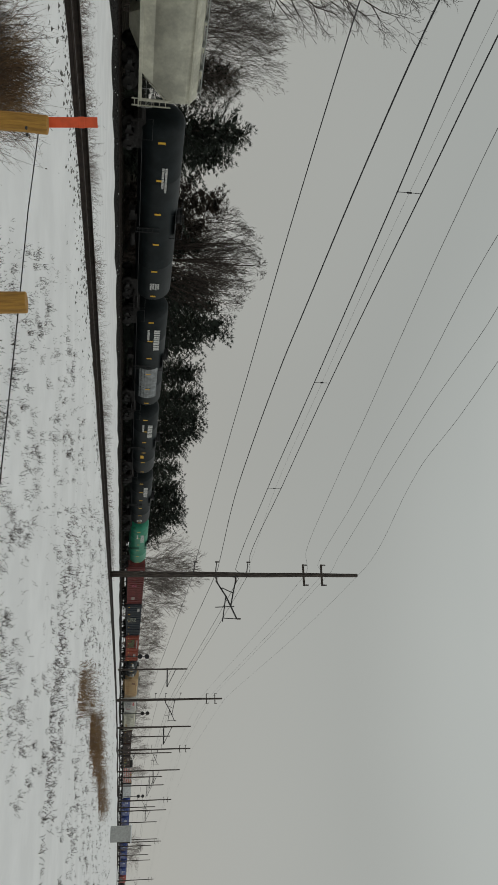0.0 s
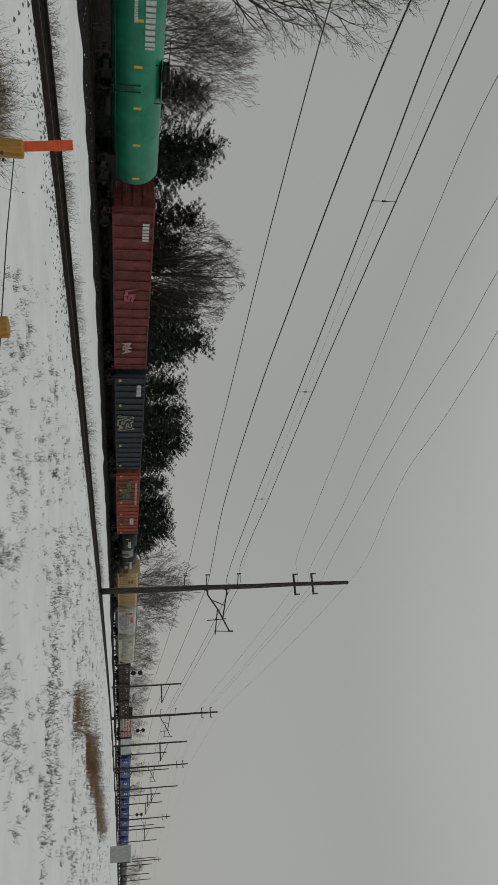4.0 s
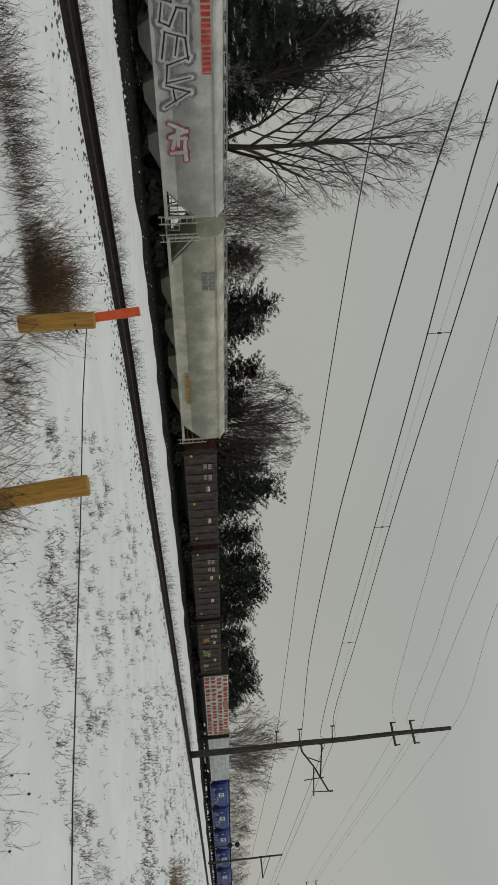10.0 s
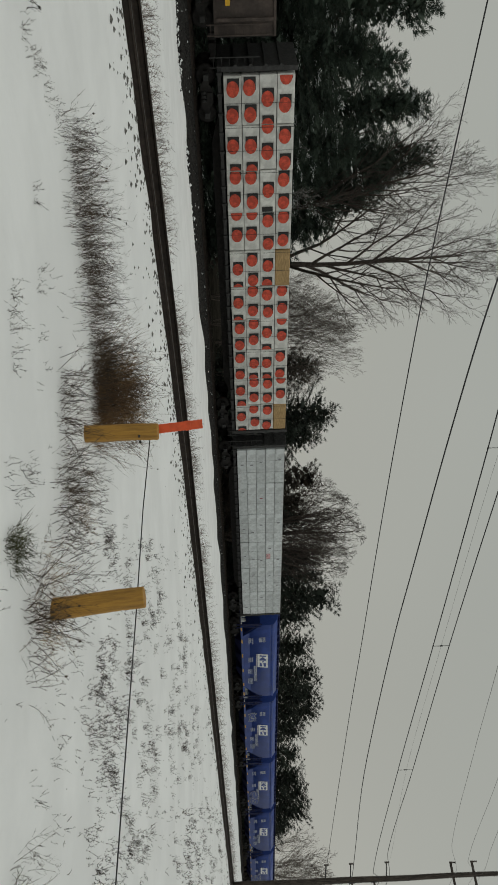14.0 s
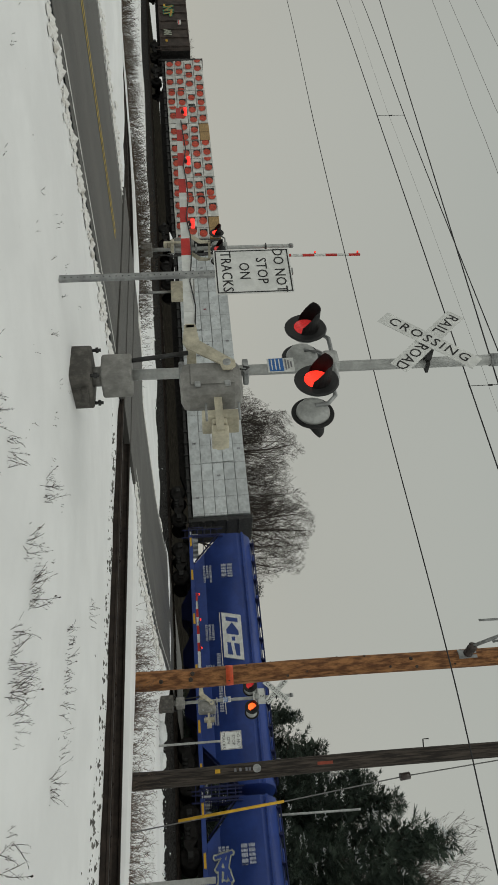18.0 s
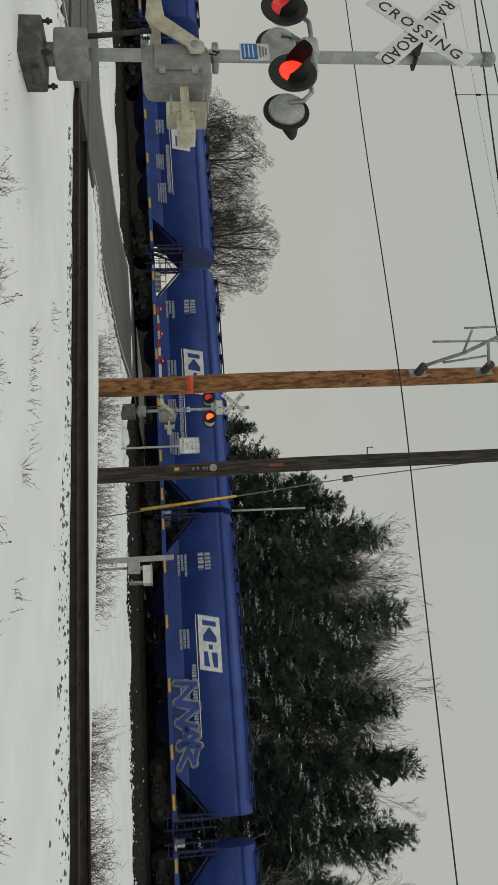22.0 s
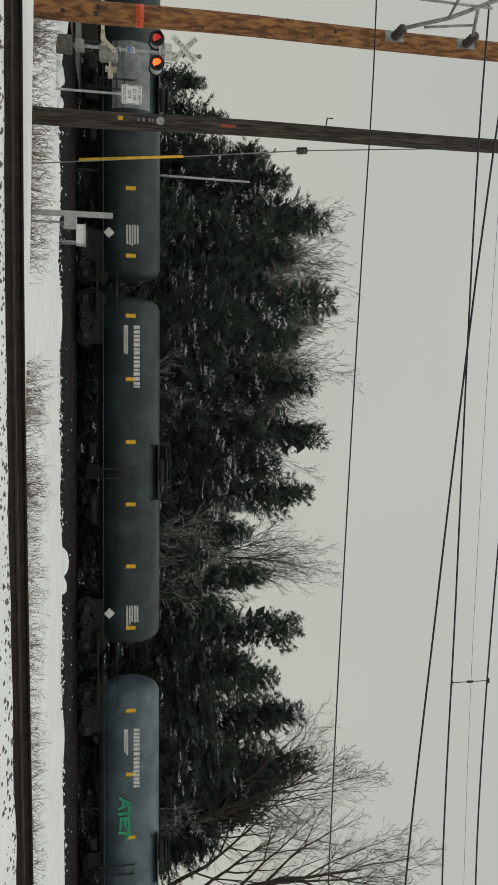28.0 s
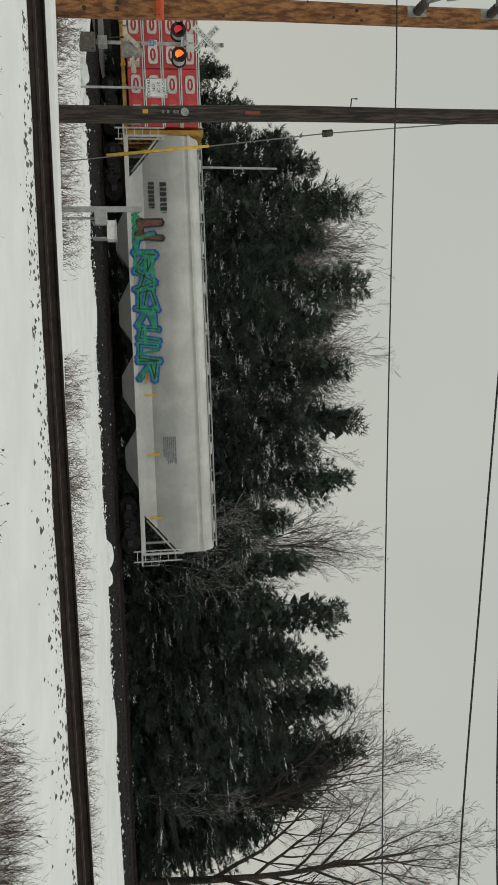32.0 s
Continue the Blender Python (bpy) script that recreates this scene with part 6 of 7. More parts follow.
    tube(bm, [(0.03 * math.sin(k), 0.03 * math.cos(k * 1.7), -0.4 + (H + 0.2) * k / n) for k in range(n + 1)], [0.022 * H * (1 - k / n) * 0.6 + 0.02 for k in range(n + 1)], 8)
    trunk = bpy.data.meshes.new("trunk")
    bm.to_mesh(trunk)
    bm.free()
    trunk.materials.append(M["bark"])
    return trunk, mesh_of("crown", nv, nf, material), mesh_of("snow", sv, sf, "snow_patch"), mesh_of("limbs", tv, tf, "bark")


def conifer(data, x, y, s, turn, label, wide=1.0, snow=True):
    x, y = swing(x, y)
    th = thing("conifer_tree", label, "conifer", "trees behind the railway", m=Matrix.Translation((x, y, -0.1)) @ pose(0, 0, 0, 0, 0, turn) @ Matrix.Diagonal((s * wide, s * wide, s, 1)))
    for nm, me in zip(("trunk", "crown", "branch_snow", "branch_frame"), data):
        if nm == "branch_snow" and not snow:
            continue
        o = new(nm, me)
        o.parent = th
        if nm != "trunk":
            tagged(o, kind="stuff")
    return th


def bare_data(seed, H, stems=1, limbs=14, open_=0.8, clear=0.2, r0=0.2, twig="twig", kids=(8, 6, 3), fan=0.35, fine=0.009, dome=None, heavy=1.0):
    """A leafless tree: stems, sinuous limbs, branches and fine twigs."""
    rng = random.Random(seed)
    bm, bt = B(), B()

    def grow(p, d, L, r, lev):
        n = (9, 6, 4, 3, 2)[lev]
        pts, rad = [p], [r]
        up = (0.02, 0.10, 0.12, 0.10, 0.05)[lev]
        wob = (0.05, 0.13, 0.16, 0.18, 0.16)[lev] * (0.5 if dome else 1.0)
        for k in range(n):
            d = (d + Vector((rng.gauss(0, wob), rng.gauss(0, wob), rng.gauss(0, wob * 0.6) + up))).normalized()
            p = p + d * (L / n)
            pts.append(p)
            rad.append(max(fine * 0.7, r * (1 - 0.85 * (k + 1) / n)))
        tube(bm if lev < 2 else bt, pts, rad, (9, 6, 4, 3, 3)[lev], caps=False)
        if lev > len(kids):
            return
        count = limbs if lev == 0 else kids[lev - 1]
        turn = rng.uniform(0, 6.28)
        for c in range(count):
            f = (clear if lev == 0 else 0.22) + (0.97 - (clear if lev == 0 else 0.22)) * (c + rng.random()) / count
            g = f * n
            i = min(n - 1, int(g))
            q = pts[i].lerp(pts[i + 1], g - i)
            e = (pts[i + 1] - pts[i]).normalized()
            turn += 2.4 + rng.uniform(-0.5, 0.5)
            u = e.cross(Vector((0.3, 0.2, 1)) if abs(e.z) < 0.9 else Vector((1, 0.2, 0))).normalized()
            v = e.cross(u)
            side = u * math.cos(turn) + v * math.sin(turn)
            ang = open_ * rng.uniform(0.75, 1.2) * (1.0 - 0.35 * f if lev == 0 else 0.85)
            nd = e * math.cos(ang) + side * math.sin(ang)
            size = L * ((0.62 - 0.36 * f) if lev == 0 else (0.58 - 0.30 * f)) * rng.uniform(0.75, 1.2)
            grow(q, nd, size, max(fine, rad[i] * (0.52 if lev == 0 else 0.55) * (heavy if lev < 2 else 1.0)), lev + 1)
    for s in range(stems):
        a = s * 2.4 + rng.uniform(-0.3, 0.3)
        o = fan * (0.25 + 0.75 * s / max(1, stems - 1)) if stems > 1 else 0.0
        grow(Vector((0.12 * math.cos(a) * (stems > 1), 0.12 * math.sin(a) * (stems > 1), -0.3)), Vector((math.cos(a) * o, math.sin(a) * o, 1)).normalized(), H * rng.uniform(0.82, 1.0) if s else H, r0 * (1.0 if s == 0 else 0.8), 0)
    if dome:
        c = Vector((0, 0, dome[2] * H))
        for v in list(bm.verts) + list(bt.verts):
            q = v.co - c
            k = math.sqrt((q.x * q.x + q.y * q.y) / (dome[0] * H) ** 2 + (q.z / (dome[1] * H)) ** 2)
            lim = 0.9 + 0.14 * noise.noise(q.normalized() * 5.0)
            if k > 0.05 and q.z > -0.15 * H:
                v.co = c + q * (1.2 * lim * math.tanh(k / lim) / k)
    a, b = bpy.data.meshes.new("trunk"), bpy.data.meshes.new("twigs")
    bm.to_mesh(a)
    bt.to_mesh(b)
    bm.free()
    bt.free()
    a.materials.append(M["bark"] if twig == "twig" else M[twig])
    b.materials.append(M[twig])
    return a, b


def bare_tree(data, x, y, s, turn, label, wide=1.0, lean=(0, 0)):
    x, y = swing(x, y)
    th = thing("bare_tree", label, "bare tree", "trees behind the railway", m=Matrix.Translation((x, y, -0.1)) @ pose(0, 0, 0, lean[0], lean[1], 0) @ pose(0, 0, 0, 0, 0, turn) @ Matrix.Diagonal((s * wide, s * wide, s, 1)))
    for nm, me in zip(("trunk", "crown"), data):
        o = new(nm, me)
        o.parent = th
        if nm == "crown":
            tagged(o, kind="stuff")
    return th


SPRUCE = [conifer_data(11, 15.0, 4.4, blunt=0.66), conifer_data(12, 15.0, 4.9, droop=0.3, blunt=0.72), conifer_data(13, 15.0, 4.5, droop=0.2, blunt=0.62), conifer_data(14, 15.0, 4.2, droop=0.15, blunt=0.6)]
PINE = [conifer_data(15, 12.0, 4.6, dens=0.62, material="needle_far", droop=0.1, blunt=0.5), conifer_data(16, 12.0, 5.2, dens=0.62, material="needle_far", droop=0.05, blunt=0.45), conifer_data(17, 12.0, 4.8, dens=0.5, material="needle_brown", droop=0.05, blunt=0.5)]
dark_spruce = "dark green spruce with snow on its branches beside the freight track"
for k, (x, y, h, w) in enumerate(((-21.0, 50, 8.1, 0.75), (-19.0, 51, 9.6, 0.8), (-16.4, 50, 12.0, 0.9), (-14.8, 49, 13.4, 0.9), (-12.6, 50, 16.3, 0.85), (-10.0, 48.5, 13.6, 1.0), (-7.2, 50, 16.8, 0.85), (-4.6, 48.5, 14.0, 1.0),
                                 (-1.6, 50, 15.4, 0.95), (1.9, 50, 16.1, 0.85), (3.9, 48.6, 12.8, 1.0), (6.0, 50, 15.4, 0.8), (8.6, 49.5, 11.2, 0.95), (11.6, 50, 12.4, 0.9), (15.2, 50, 14.7, 0.85), (18.0, 48.5, 12.8, 1.0), (21.2, 50, 15.0, 0.9),
                                 (24.8, 50.0, 15.8, 0.85), (26.6, 50.5, 13.2, 1.0), (-3.0, 47.2, 9.0, 1.1), (9.6, 47.0, 8.0, 1.2), (13.2, 47.0, 9.6, 1.1), (20.0, 46.8, 8.6, 1.15), (28.6, 48.2, 9.0, 1.1), (25.0, 49.2, 14.2, 0.95), (27.8, 50.0, 12.0, 1.0), (22.6, 47.0, 9.8, 1.1), (29.8, 50.5, 8.4, 1.0), (6.2, 47.0, 9.0, 1.1), (16.4, 46.8, 10.4, 1.1), (-11.4, 46.9, 9.4, 1.1), (-5.8, 46.8, 10.2, 1.1), (3.2, 46.7, 9.6, 1.1), (-8.6, 46.8, 8.4, 1.1), (0.6, 46.6, 7.6, 1.1))):
    conifer(SPRUCE[k % 4], x, y, h / 15.0, k * 67, dark_spruce, w * (1.05 if h > 11 else 1.25))
pine_lab = "dark pine with loose branches beyond the freight track"
for k, (x, y, h, w, v) in enumerate(((41.5, 48, 8.4, 0.9, 0), (47.0, 48, 10.2, 0.95, 0), (50.6, 49, 9.0, 1.0, 1), (55.5, 48, 9.2, 1.1, 2), (59.5, 48.5, 8.0, 1.1, 2), (63.5, 49.5, 8.4, 1.1, 0), (68.5, 48, 9.6, 1.0, 1), (73.0, 48.5, 10.6, 1.0, 0), (76.4, 48, 12.0, 0.9, 1), (82.0, 49, 9.4, 1.0, 0),
                                    (88.0, 48, 9.8, 1.1, 1), (95.0, 48, 11.0, 1.1, 0), (100.5, 48, 11.4, 1.0, 1), (105.0, 47.5, 11.6, 1.0, 0), (111.0, 47.5, 9.6, 1.2, 1), (119.0, 47, 9.4, 1.2, 0), (128.0, 47, 10.2, 1.2, 1), (136.0, 47, 11.2, 1.2, 0), (142.0, 46, 11.6, 1.1, 1), (150.0, 46, 8.4, 1.3, 0))):
    conifer(PINE[v], x, y, h / 12.0, k * 83, pine_lab if v < 2 else "brownish half-bare pine beyond the freight track", w, snow=False)
conifer(PINE[0], -37.0, 60, 7.2 / 12, 20, pine_lab, 0.8, snow=False)

BIG = bare_data(36, 19.5, 1, 15, 0.80, 0.26, 0.30, kids=(9, 6, 3), fine=0.011, heavy=1.2)
ROUND = bare_data(32, 12.0, 5, 9, 0.6, 0.2, 0.15, kids=(8, 6, 2), fan=0.6, dome=(0.42, 0.56, 0.42), fine=0.012)
TALL = bare_data(33, 17.0, 3, 16, 0.55, 0.30, 0.12, "twig_mid", kids=(7, 5, 2), fan=0.20, fine=0.010)
BUSHY = bare_data(34, 12.0, 5, 11, 0.75, 0.15, 0.15, kids=(9, 7, 2), fan=0.55, dome=(0.47, 0.54, 0.42), fine=0.010)
# far trees, lightened by colour in place of haze
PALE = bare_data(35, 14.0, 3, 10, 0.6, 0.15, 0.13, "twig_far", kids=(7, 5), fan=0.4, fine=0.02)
SNOWY = bare_data(37, 8.0, 3, 9, 0.7, 0.1, 0.06, "snow_twig", kids=(6, 4), fan=0.4, fine=0.016)
for x, y, h in ((8.3, 46.6, 8.0), (9.6, 46.2, 7.0), (-1.2, 46.0, 6.0), (24.5, 46.2, 6.5)):
    bare_tree(SNOWY, x, y, h / 8, x * 40, "bare sapling with snow lying along its twigs", 1.0)
bare_tree(BIG, 30.9, 47.7, 0.95, 0, "tall bare broad-leaved tree with fine dark twigs", 1.0)
bare_tree(BIG, 30.2, 48.4, 0.86, 130, "tall bare broad-leaved tree with fine dark twigs", 0.9, (4, -24))
bare_tree(BIG, 10.3, 53, 0.74, 70, "bare tree with upswept branches in the gap between the spruces", 0.9)
bare_tree(BIG, 11.3, 55, 0.70, 210, "bare tree with upswept branches in the gap between the spruces", 0.7, (0, 4))
bare_tree(ROUND, 62.6, 47, 1.24, 40, "round-crowned bare tree with dense upswept twigs", 1.1)
bare_tree(ROUND, 64.2, 48.5, 1.05, 150, "round-crowned bare tree with dense upswept twigs", 1.1)
for k, (x, y, h, w) in enumerate(((36, 47, 9.5, 0.7), (38.6, 48, 10.4, 0.6), (41, 47, 8.0, 0.7), (33.8, 47.2, 7.4, 0.8))):
    bare_tree(TALL, x, y, h / 17, k * 71, "thin pale bare sapling at the wood's edge", w * 1.6)
for k, (x, y, h) in enumerate(((-11.3, 55, 18.4), (-8.5, 56, 17.6), (-4.8, 55, 17.8), (-2.6, 56, 18.0), (1.2, 56, 16.4), (-14.6, 56, 13.4), (-6.6, 53, 16.4), (-0.6, 54, 17.0), (-10.0, 53, 16.8))):
    bare_tree(TALL, x, y, 0.85 * h / 17, k * 59, "slender bare tree behind the spruces", 1.1)
for x, y, h, turn in ((-54.0, 60, 13.8, 0), (-43.8, 60, 13.8, 140), (-49.0, 62, 11.8, 70), (-58.5, 61, 10.8, 200)):
    bare_tree(BUSHY, x, y, h / 12.0, turn, "domed bare tree with dense fine brown twigs beyond the crossing", 1.0)
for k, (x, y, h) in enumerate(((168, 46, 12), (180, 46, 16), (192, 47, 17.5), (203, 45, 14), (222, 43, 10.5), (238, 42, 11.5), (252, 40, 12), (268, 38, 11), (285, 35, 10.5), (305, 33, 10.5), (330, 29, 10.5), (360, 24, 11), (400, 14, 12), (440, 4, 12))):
    bare_tree(PALE, x, y, h / 14, k * 47, "bare tree far along the line, haze put into its pale colour", 1.25)
THICKET = [conifer_data(18, 12.0, 5.0, dens=0.12, material="needle_far", droop=0.05, blunt=0.45), conifer_data(19, 12.0, 5.0, dens=0.12, material="needle_brown", droop=0.05, blunt=0.45)]
for k in range(26):
    x = 150 + k * 11
    conifer(THICKET[k % 2], x, 50 - drop(x) * 0.9 + 6, (5.0 + 2.2 * math.sin(k * 1.9)) / 12, k * 31, "distant dark thicket tree along the line", 1.6, snow=False)
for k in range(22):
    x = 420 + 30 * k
    bare_tree(PALE, x, -70 - 14 * k + 60 * math.sin(k * 2.1), 0.8, k * 53, "bare tree on the horizon, haze put into its pale colour", 2.2)
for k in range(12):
    bare_tree(PALE, -120 - 25 * k, 110 + 20 * math.sin(k * 2.7), 0.55, k * 53, "bare tree on the horizon, haze put into its pale colour", 1.8)


# ---------------- far line-side equipment ----------------
def rail_signal(x, y, z, label):
    x, y = swing(x, y)
    th = thing("railway_signal", label, "railway signal", "line-side signals", m=pose(x, y, 0))
    bm = B()
    tube(bm, [(0, 0, 0), (0, 0, z)], 0.09, 8)
    part("mast", bm, "darksteel", th)
    for k in (0, 1):
        bm = B()
        revolve(bm, [(-0.1, 0.5), (0.0, 0.55), (0.1, 0.5)], 14)
        o = part("signal_head", bm, "black", th)
        o.matrix_basis = pose(-0.2, 0, z - 0.3 - 1.5 * k, 0, 0, 90)
    return th


rail_signal(180, 25.6, 6.3, "dark railway signal mast with two round heads")
rail_signal(236, 17.7, 8.2, "dark railway signal mast with two round heads")
rail_signal(300, -5.0, 8.8, "dark railway signal mast with two round heads")
for k, (x, y) in enumerate(((158, 20), (170, 10), (228, 2.4), (262, 1.0), (285, -1.5), (300, -9.6), (352, -24), (248, 12), (268, 8), (318, -9), (340, -15), (372, -23), (388, -30), (410, -34), (455, -50), (480, -60), (510, -70), (330, -40), (345, -46), (362, -52))):
    x, y = swing(x, y)
    th = wood_pole("catenary_pole", x, y, -0.5, 13.5 + (k % 3) * 1.6, 0.2, 0.14, "pole_old", "distant wooden line pole")
    if k < 6:
        bm = B()
        box(bm, -0.1, 0.1, -3.4, 0.2, 9.4, 9.65)
        tube(bm, [(0, -3.2, 9.6), (0, -0.1, 11.2)], 0.07, 6)
        part("bracket_arm", bm, "darksteel", th)
hut = thing("trackside_hut", "pale grey trackside equipment hut in the distance", "hut", m=pose(128, -5.5, 0))
bm = B()
box(bm, -2, 2, -1.0, 1.0, -0.2, 2.9, 0.03)
part("wall", bm, "alum", hut)
bm = B()
prism(bm, [(-2.2, 2.9), (2.2, 2.9), (2.2, 3.04), (-2.2, 3.04)], -1.2, 1.2)
part("roof", bm, "snow_patch", hut)
yl = thing("yard_lamp", "lit yellow lamp on a pole among the trees", "lamp", m=pose(87.2, 43.6, 0))
bm = B()
tube(bm, [(0, 0, -0.5), (0, 0, 4.2)], 0.07, 8)
part("pole", bm, "darksteel", yl)
bm = B()
box(bm, -0.22, 0.22, -0.3, 0.1, 4.15, 4.4, 0.05)
part("lamp_head", bm, "lamp_yellow", yl)


# ---------------- weeds, stubble, stones, snow edges ----------------
def stems(name, spots, material, label, cat, hmin, hmax, per, spread, lean=0.5, branch=0.6, width=0.006, seed=5, kind="stuff", along=1.0):
    """Dead stalks with side twigs, as one tuft field."""
    rng = random.Random(seed)
    vs, fs = [], []

    def blade(p, q, w):
        d = (q - p)
        u = d.cross(Vector((rng.uniform(-1, 1), rng.uniform(-1, 1), 0.2)))
        if u.length < 1e-5:
            return
        u = u.normalized() * w
        v = d.cross(u).normalized() * w
        i = len(vs)
        vs.extend([tuple(p + u), tuple(p - u * 0.5 + v), tuple(p - u * 0.5 - v), tuple(q)])
        fs.extend([(i, i + 1, i + 3), (i + 1, i + 2, i + 3), (i + 2, i, i + 3)])
    for sx, sy, sc in spots:
        for k in range(max(1, int(per * sc * rng.uniform(0.6, 1.3)))):
            x, y = sx + rng.gauss(0, spread * along), sy + rng.gauss(0, spread)
            h = rng.uniform(hmin, hmax) * (0.6 + 0.4 * sc)
            p = Vector((x, y, ground_z(x, y) - 0.02))
            d = Vector((rng.gauss(0, lean), rng.gauss(0, lean), 1)).normalized()
            q = p + d * h * 0.55
            r = q + (d + Vector((rng.gauss(0, lean * 0.6), rng.gauss(0, lean * 0.6), -0.1))).normalized() * h * 0.45
            blade(p, q, width)
            blade(q, r, width * 0.7)
            for b in range(4):
                if rng.random() < branch:
                    t = rng.uniform(0.2, 1)
                    o = p.lerp(q, t) if rng.random() < 0.5 else q.lerp(r, t)
                    blade(o, o + Vector((rng.gauss(0, 1), rng.gauss(0, 1), rng.uniform(0.2, 1.2))).normalized() * h * rng.uniform(0.10, 0.30), width * 0.6)
    ob = new(name, mesh_of(name, vs, fs, material))
    return tagged(ob, label, cat, kind=kind)


def tall_weeds(name, spots, material, label, hmin, hmax, per, spread, lean=0.25, width=0.0028, seed=3):
    """Dead plants with a bending stalk, rising side branches and seed heads."""
    r_ = random.Random(seed)
    vs, fs = [], []

    def rod(a, b, wa, wb):
        d = (b - a).normalized()
        u = d.cross(Vector((r_.uniform(-1, 1), r_.uniform(-1, 1), 0.3))).normalized()
        v = d.cross(u)
        i = len(vs)
        for p, w in ((a, wa), (b, wb)):
            vs.extend([tuple(p + u * w), tuple(p - u * w * 0.5 + v * w * 0.87), tuple(p - u * w * 0.5 - v * w * 0.87)])
        fs.extend([(i, i + 1, i + 4, i + 3), (i + 1, i + 2, i + 5, i + 4), (i + 2, i, i + 3, i + 5)])

    def shoot(p, d, h, w, lev):
        n = (5, 3, 2)[lev]
        bend = Vector((r_.gauss(0, 0.10), r_.gauss(0, 0.10), r_.uniform(-0.06, 0.05)))
        for k in range(n):
            q = p + d * (h / n)
            rod(p, q, w * (1 - 0.7 * k / n), w * (1 - 0.7 * (k + 1) / n))
            if lev < 2 and k > 0:
                for b in range(r_.choice((1, 2, 2)) if lev == 0 else r_.choice((0, 1))):
                    side = Vector((r_.gauss(0, 1), r_.gauss(0, 1), r_.gauss(0, 0.3)))
                    e = (d + side.normalized() * r_.uniform(0.5, 0.95)).normalized()
                    shoot(p.lerp(q, r_.random()), e, h * r_.uniform(0.18, 0.42) * (1.15 - k / n), w * 0.6, lev + 1)
            p, d = q, (d + bend).normalized()
        if lev == 0 and r_.random() < 0.12:
            i = len(vs)
            s_ = r_.uniform(0.006, 0.013)
            vs.extend([tuple(p + Vector(o) * s_) for o in ((0, 0, 1.4), (1, 0, 0), (0, 1, 0), (-1, 0, 0), (0, -1, 0), (0, 0, -1.2))])
            fs.extend([(i + a, i + b, i + c) for a, b, c in ((0, 1, 2), (0, 2, 3), (0, 3, 4), (0, 4, 1), (5, 2, 1), (5, 3, 2), (5, 4, 3), (5, 1, 4))])
    for sx, sy, sc in spots:
        for k in range(per):
            x, y = sx + r_.gauss(0, spread), sy + r_.gauss(0, spread)
            d = Vector((r_.gauss(0, lean), r_.gauss(0, lean), 1)).normalized()
            shoot(Vector((x, y, ground_z(x, y) - 0.02)), d, r_.uniform(hmin, hmax) * (0.5 + 0.5 * sc), width * r_.uniform(0.7, 1.2), 0)
    return tagged(new(name, mesh_of(name, vs, fs, material)), label, "dead weeds", kind="stuff")


rng = random.Random(77)
# dense dead brush by the first post and along the ditch
brush = []
for k in range(170):
    t = k / 170
    x = 3.2 + 2.6 * t
    y = (7.25 - 0.15 * math.sin(t * 5)) if t < 0.4 else 7.25 - 0.8 * (t - 0.4) / 0.6
    brush.append((x + rng.gauss(0, 0.10), y + rng.gauss(0, 0.26), 0.65 + 0.45 * noise.noise((x * 2.2, y * 1.5, 2.0)) + 0.3 * t))
stems("dead_brush", brush, "weed", "matted red-brown dead weeds in a row along the field ditch", "dead weeds", 0.10, 0.30, 7, 0.09, 0.45, 1.0, 0.0026, 6)
tall_weeds("dead_weeds", brush, "weed", "upright branching dead weeds along the field ditch", 0.20, 0.48, 3, 0.09, 0.22, 0.0024, 61)
stems("brush_tips", brush[::3], "weed", "feathery dry tips above the matted weeds", "dead weeds", 0.36, 0.62, 3, 0.10, 0.35, 1.0, 0.0026, 16)
clump = [(5.85 + rng.gauss(0, 0.26), 6.6 + rng.gauss(0, 0.24), 1.0) for k in range(26)]
stems("straw_clump", clump, "rust_grass", "dense brown clump of dead grass behind the post", "dead grass", 0.30, 0.70, 46, 0.12, 0.45, 0.5, 0.0032, 7)
tall_weeds("dead_weeds", clump, "weed", "tall branching stems standing out of the grass clump", 0.45, 0.85, 3, 0.16, 0.28, 0.0028, 62)
stems("straw_clump", clump, "weed", "dark dead stems through the grass clump", "dead weeds", 0.3, 0.72, 4, 0.16, 0.6, 1.0, 0.003, 17)
near = [(5.2 + rng.gauss(0, 0.22), 4.6 + rng.gauss(0, 0.34), 0.8) for k in range(38)] + [(4.9 + rng.gauss(0, 0.18), 3.1 + rng.gauss(0, 0.14), 1.0) for k in range(18)] + [(4.62 + rng.gauss(0, 0.12), 5.1 + rng.gauss(0, 0.14), 1.0) for k in range(16)] + [(5.7 + rng.gauss(0, 0.3), 4.2 + rng.gauss(0, 0.3), 0.6) for k in range(8)]
stems("dead_weeds", near, "weed", "thin dead weeds bent over the snow round the posts", "dead weeds", 0.08, 0.28, 4, 0.10, 0.9, 1.0, 0.0026, 8)
tall_weeds("dead_weeds", near, "weed", "loose branching dead weeds arching over the snow", 0.22, 0.52, 3, 0.10, 0.5, 0.0030, 63)
stems("dead_grass", [(5.35 + rng.gauss(0, 0.22), 3.35 + rng.gauss(0, 0.22), 1.0) for k in range(14)] + [(5.9 + rng.gauss(0, 0.09), 4.85 + rng.gauss(0, 0.09), 0.7) for k in range(9)], "straw", "tan dead grass round the post foot", "dead grass", 0.10, 0.34, 11, 0.09, 0.9, 0.3, 0.003, 18)
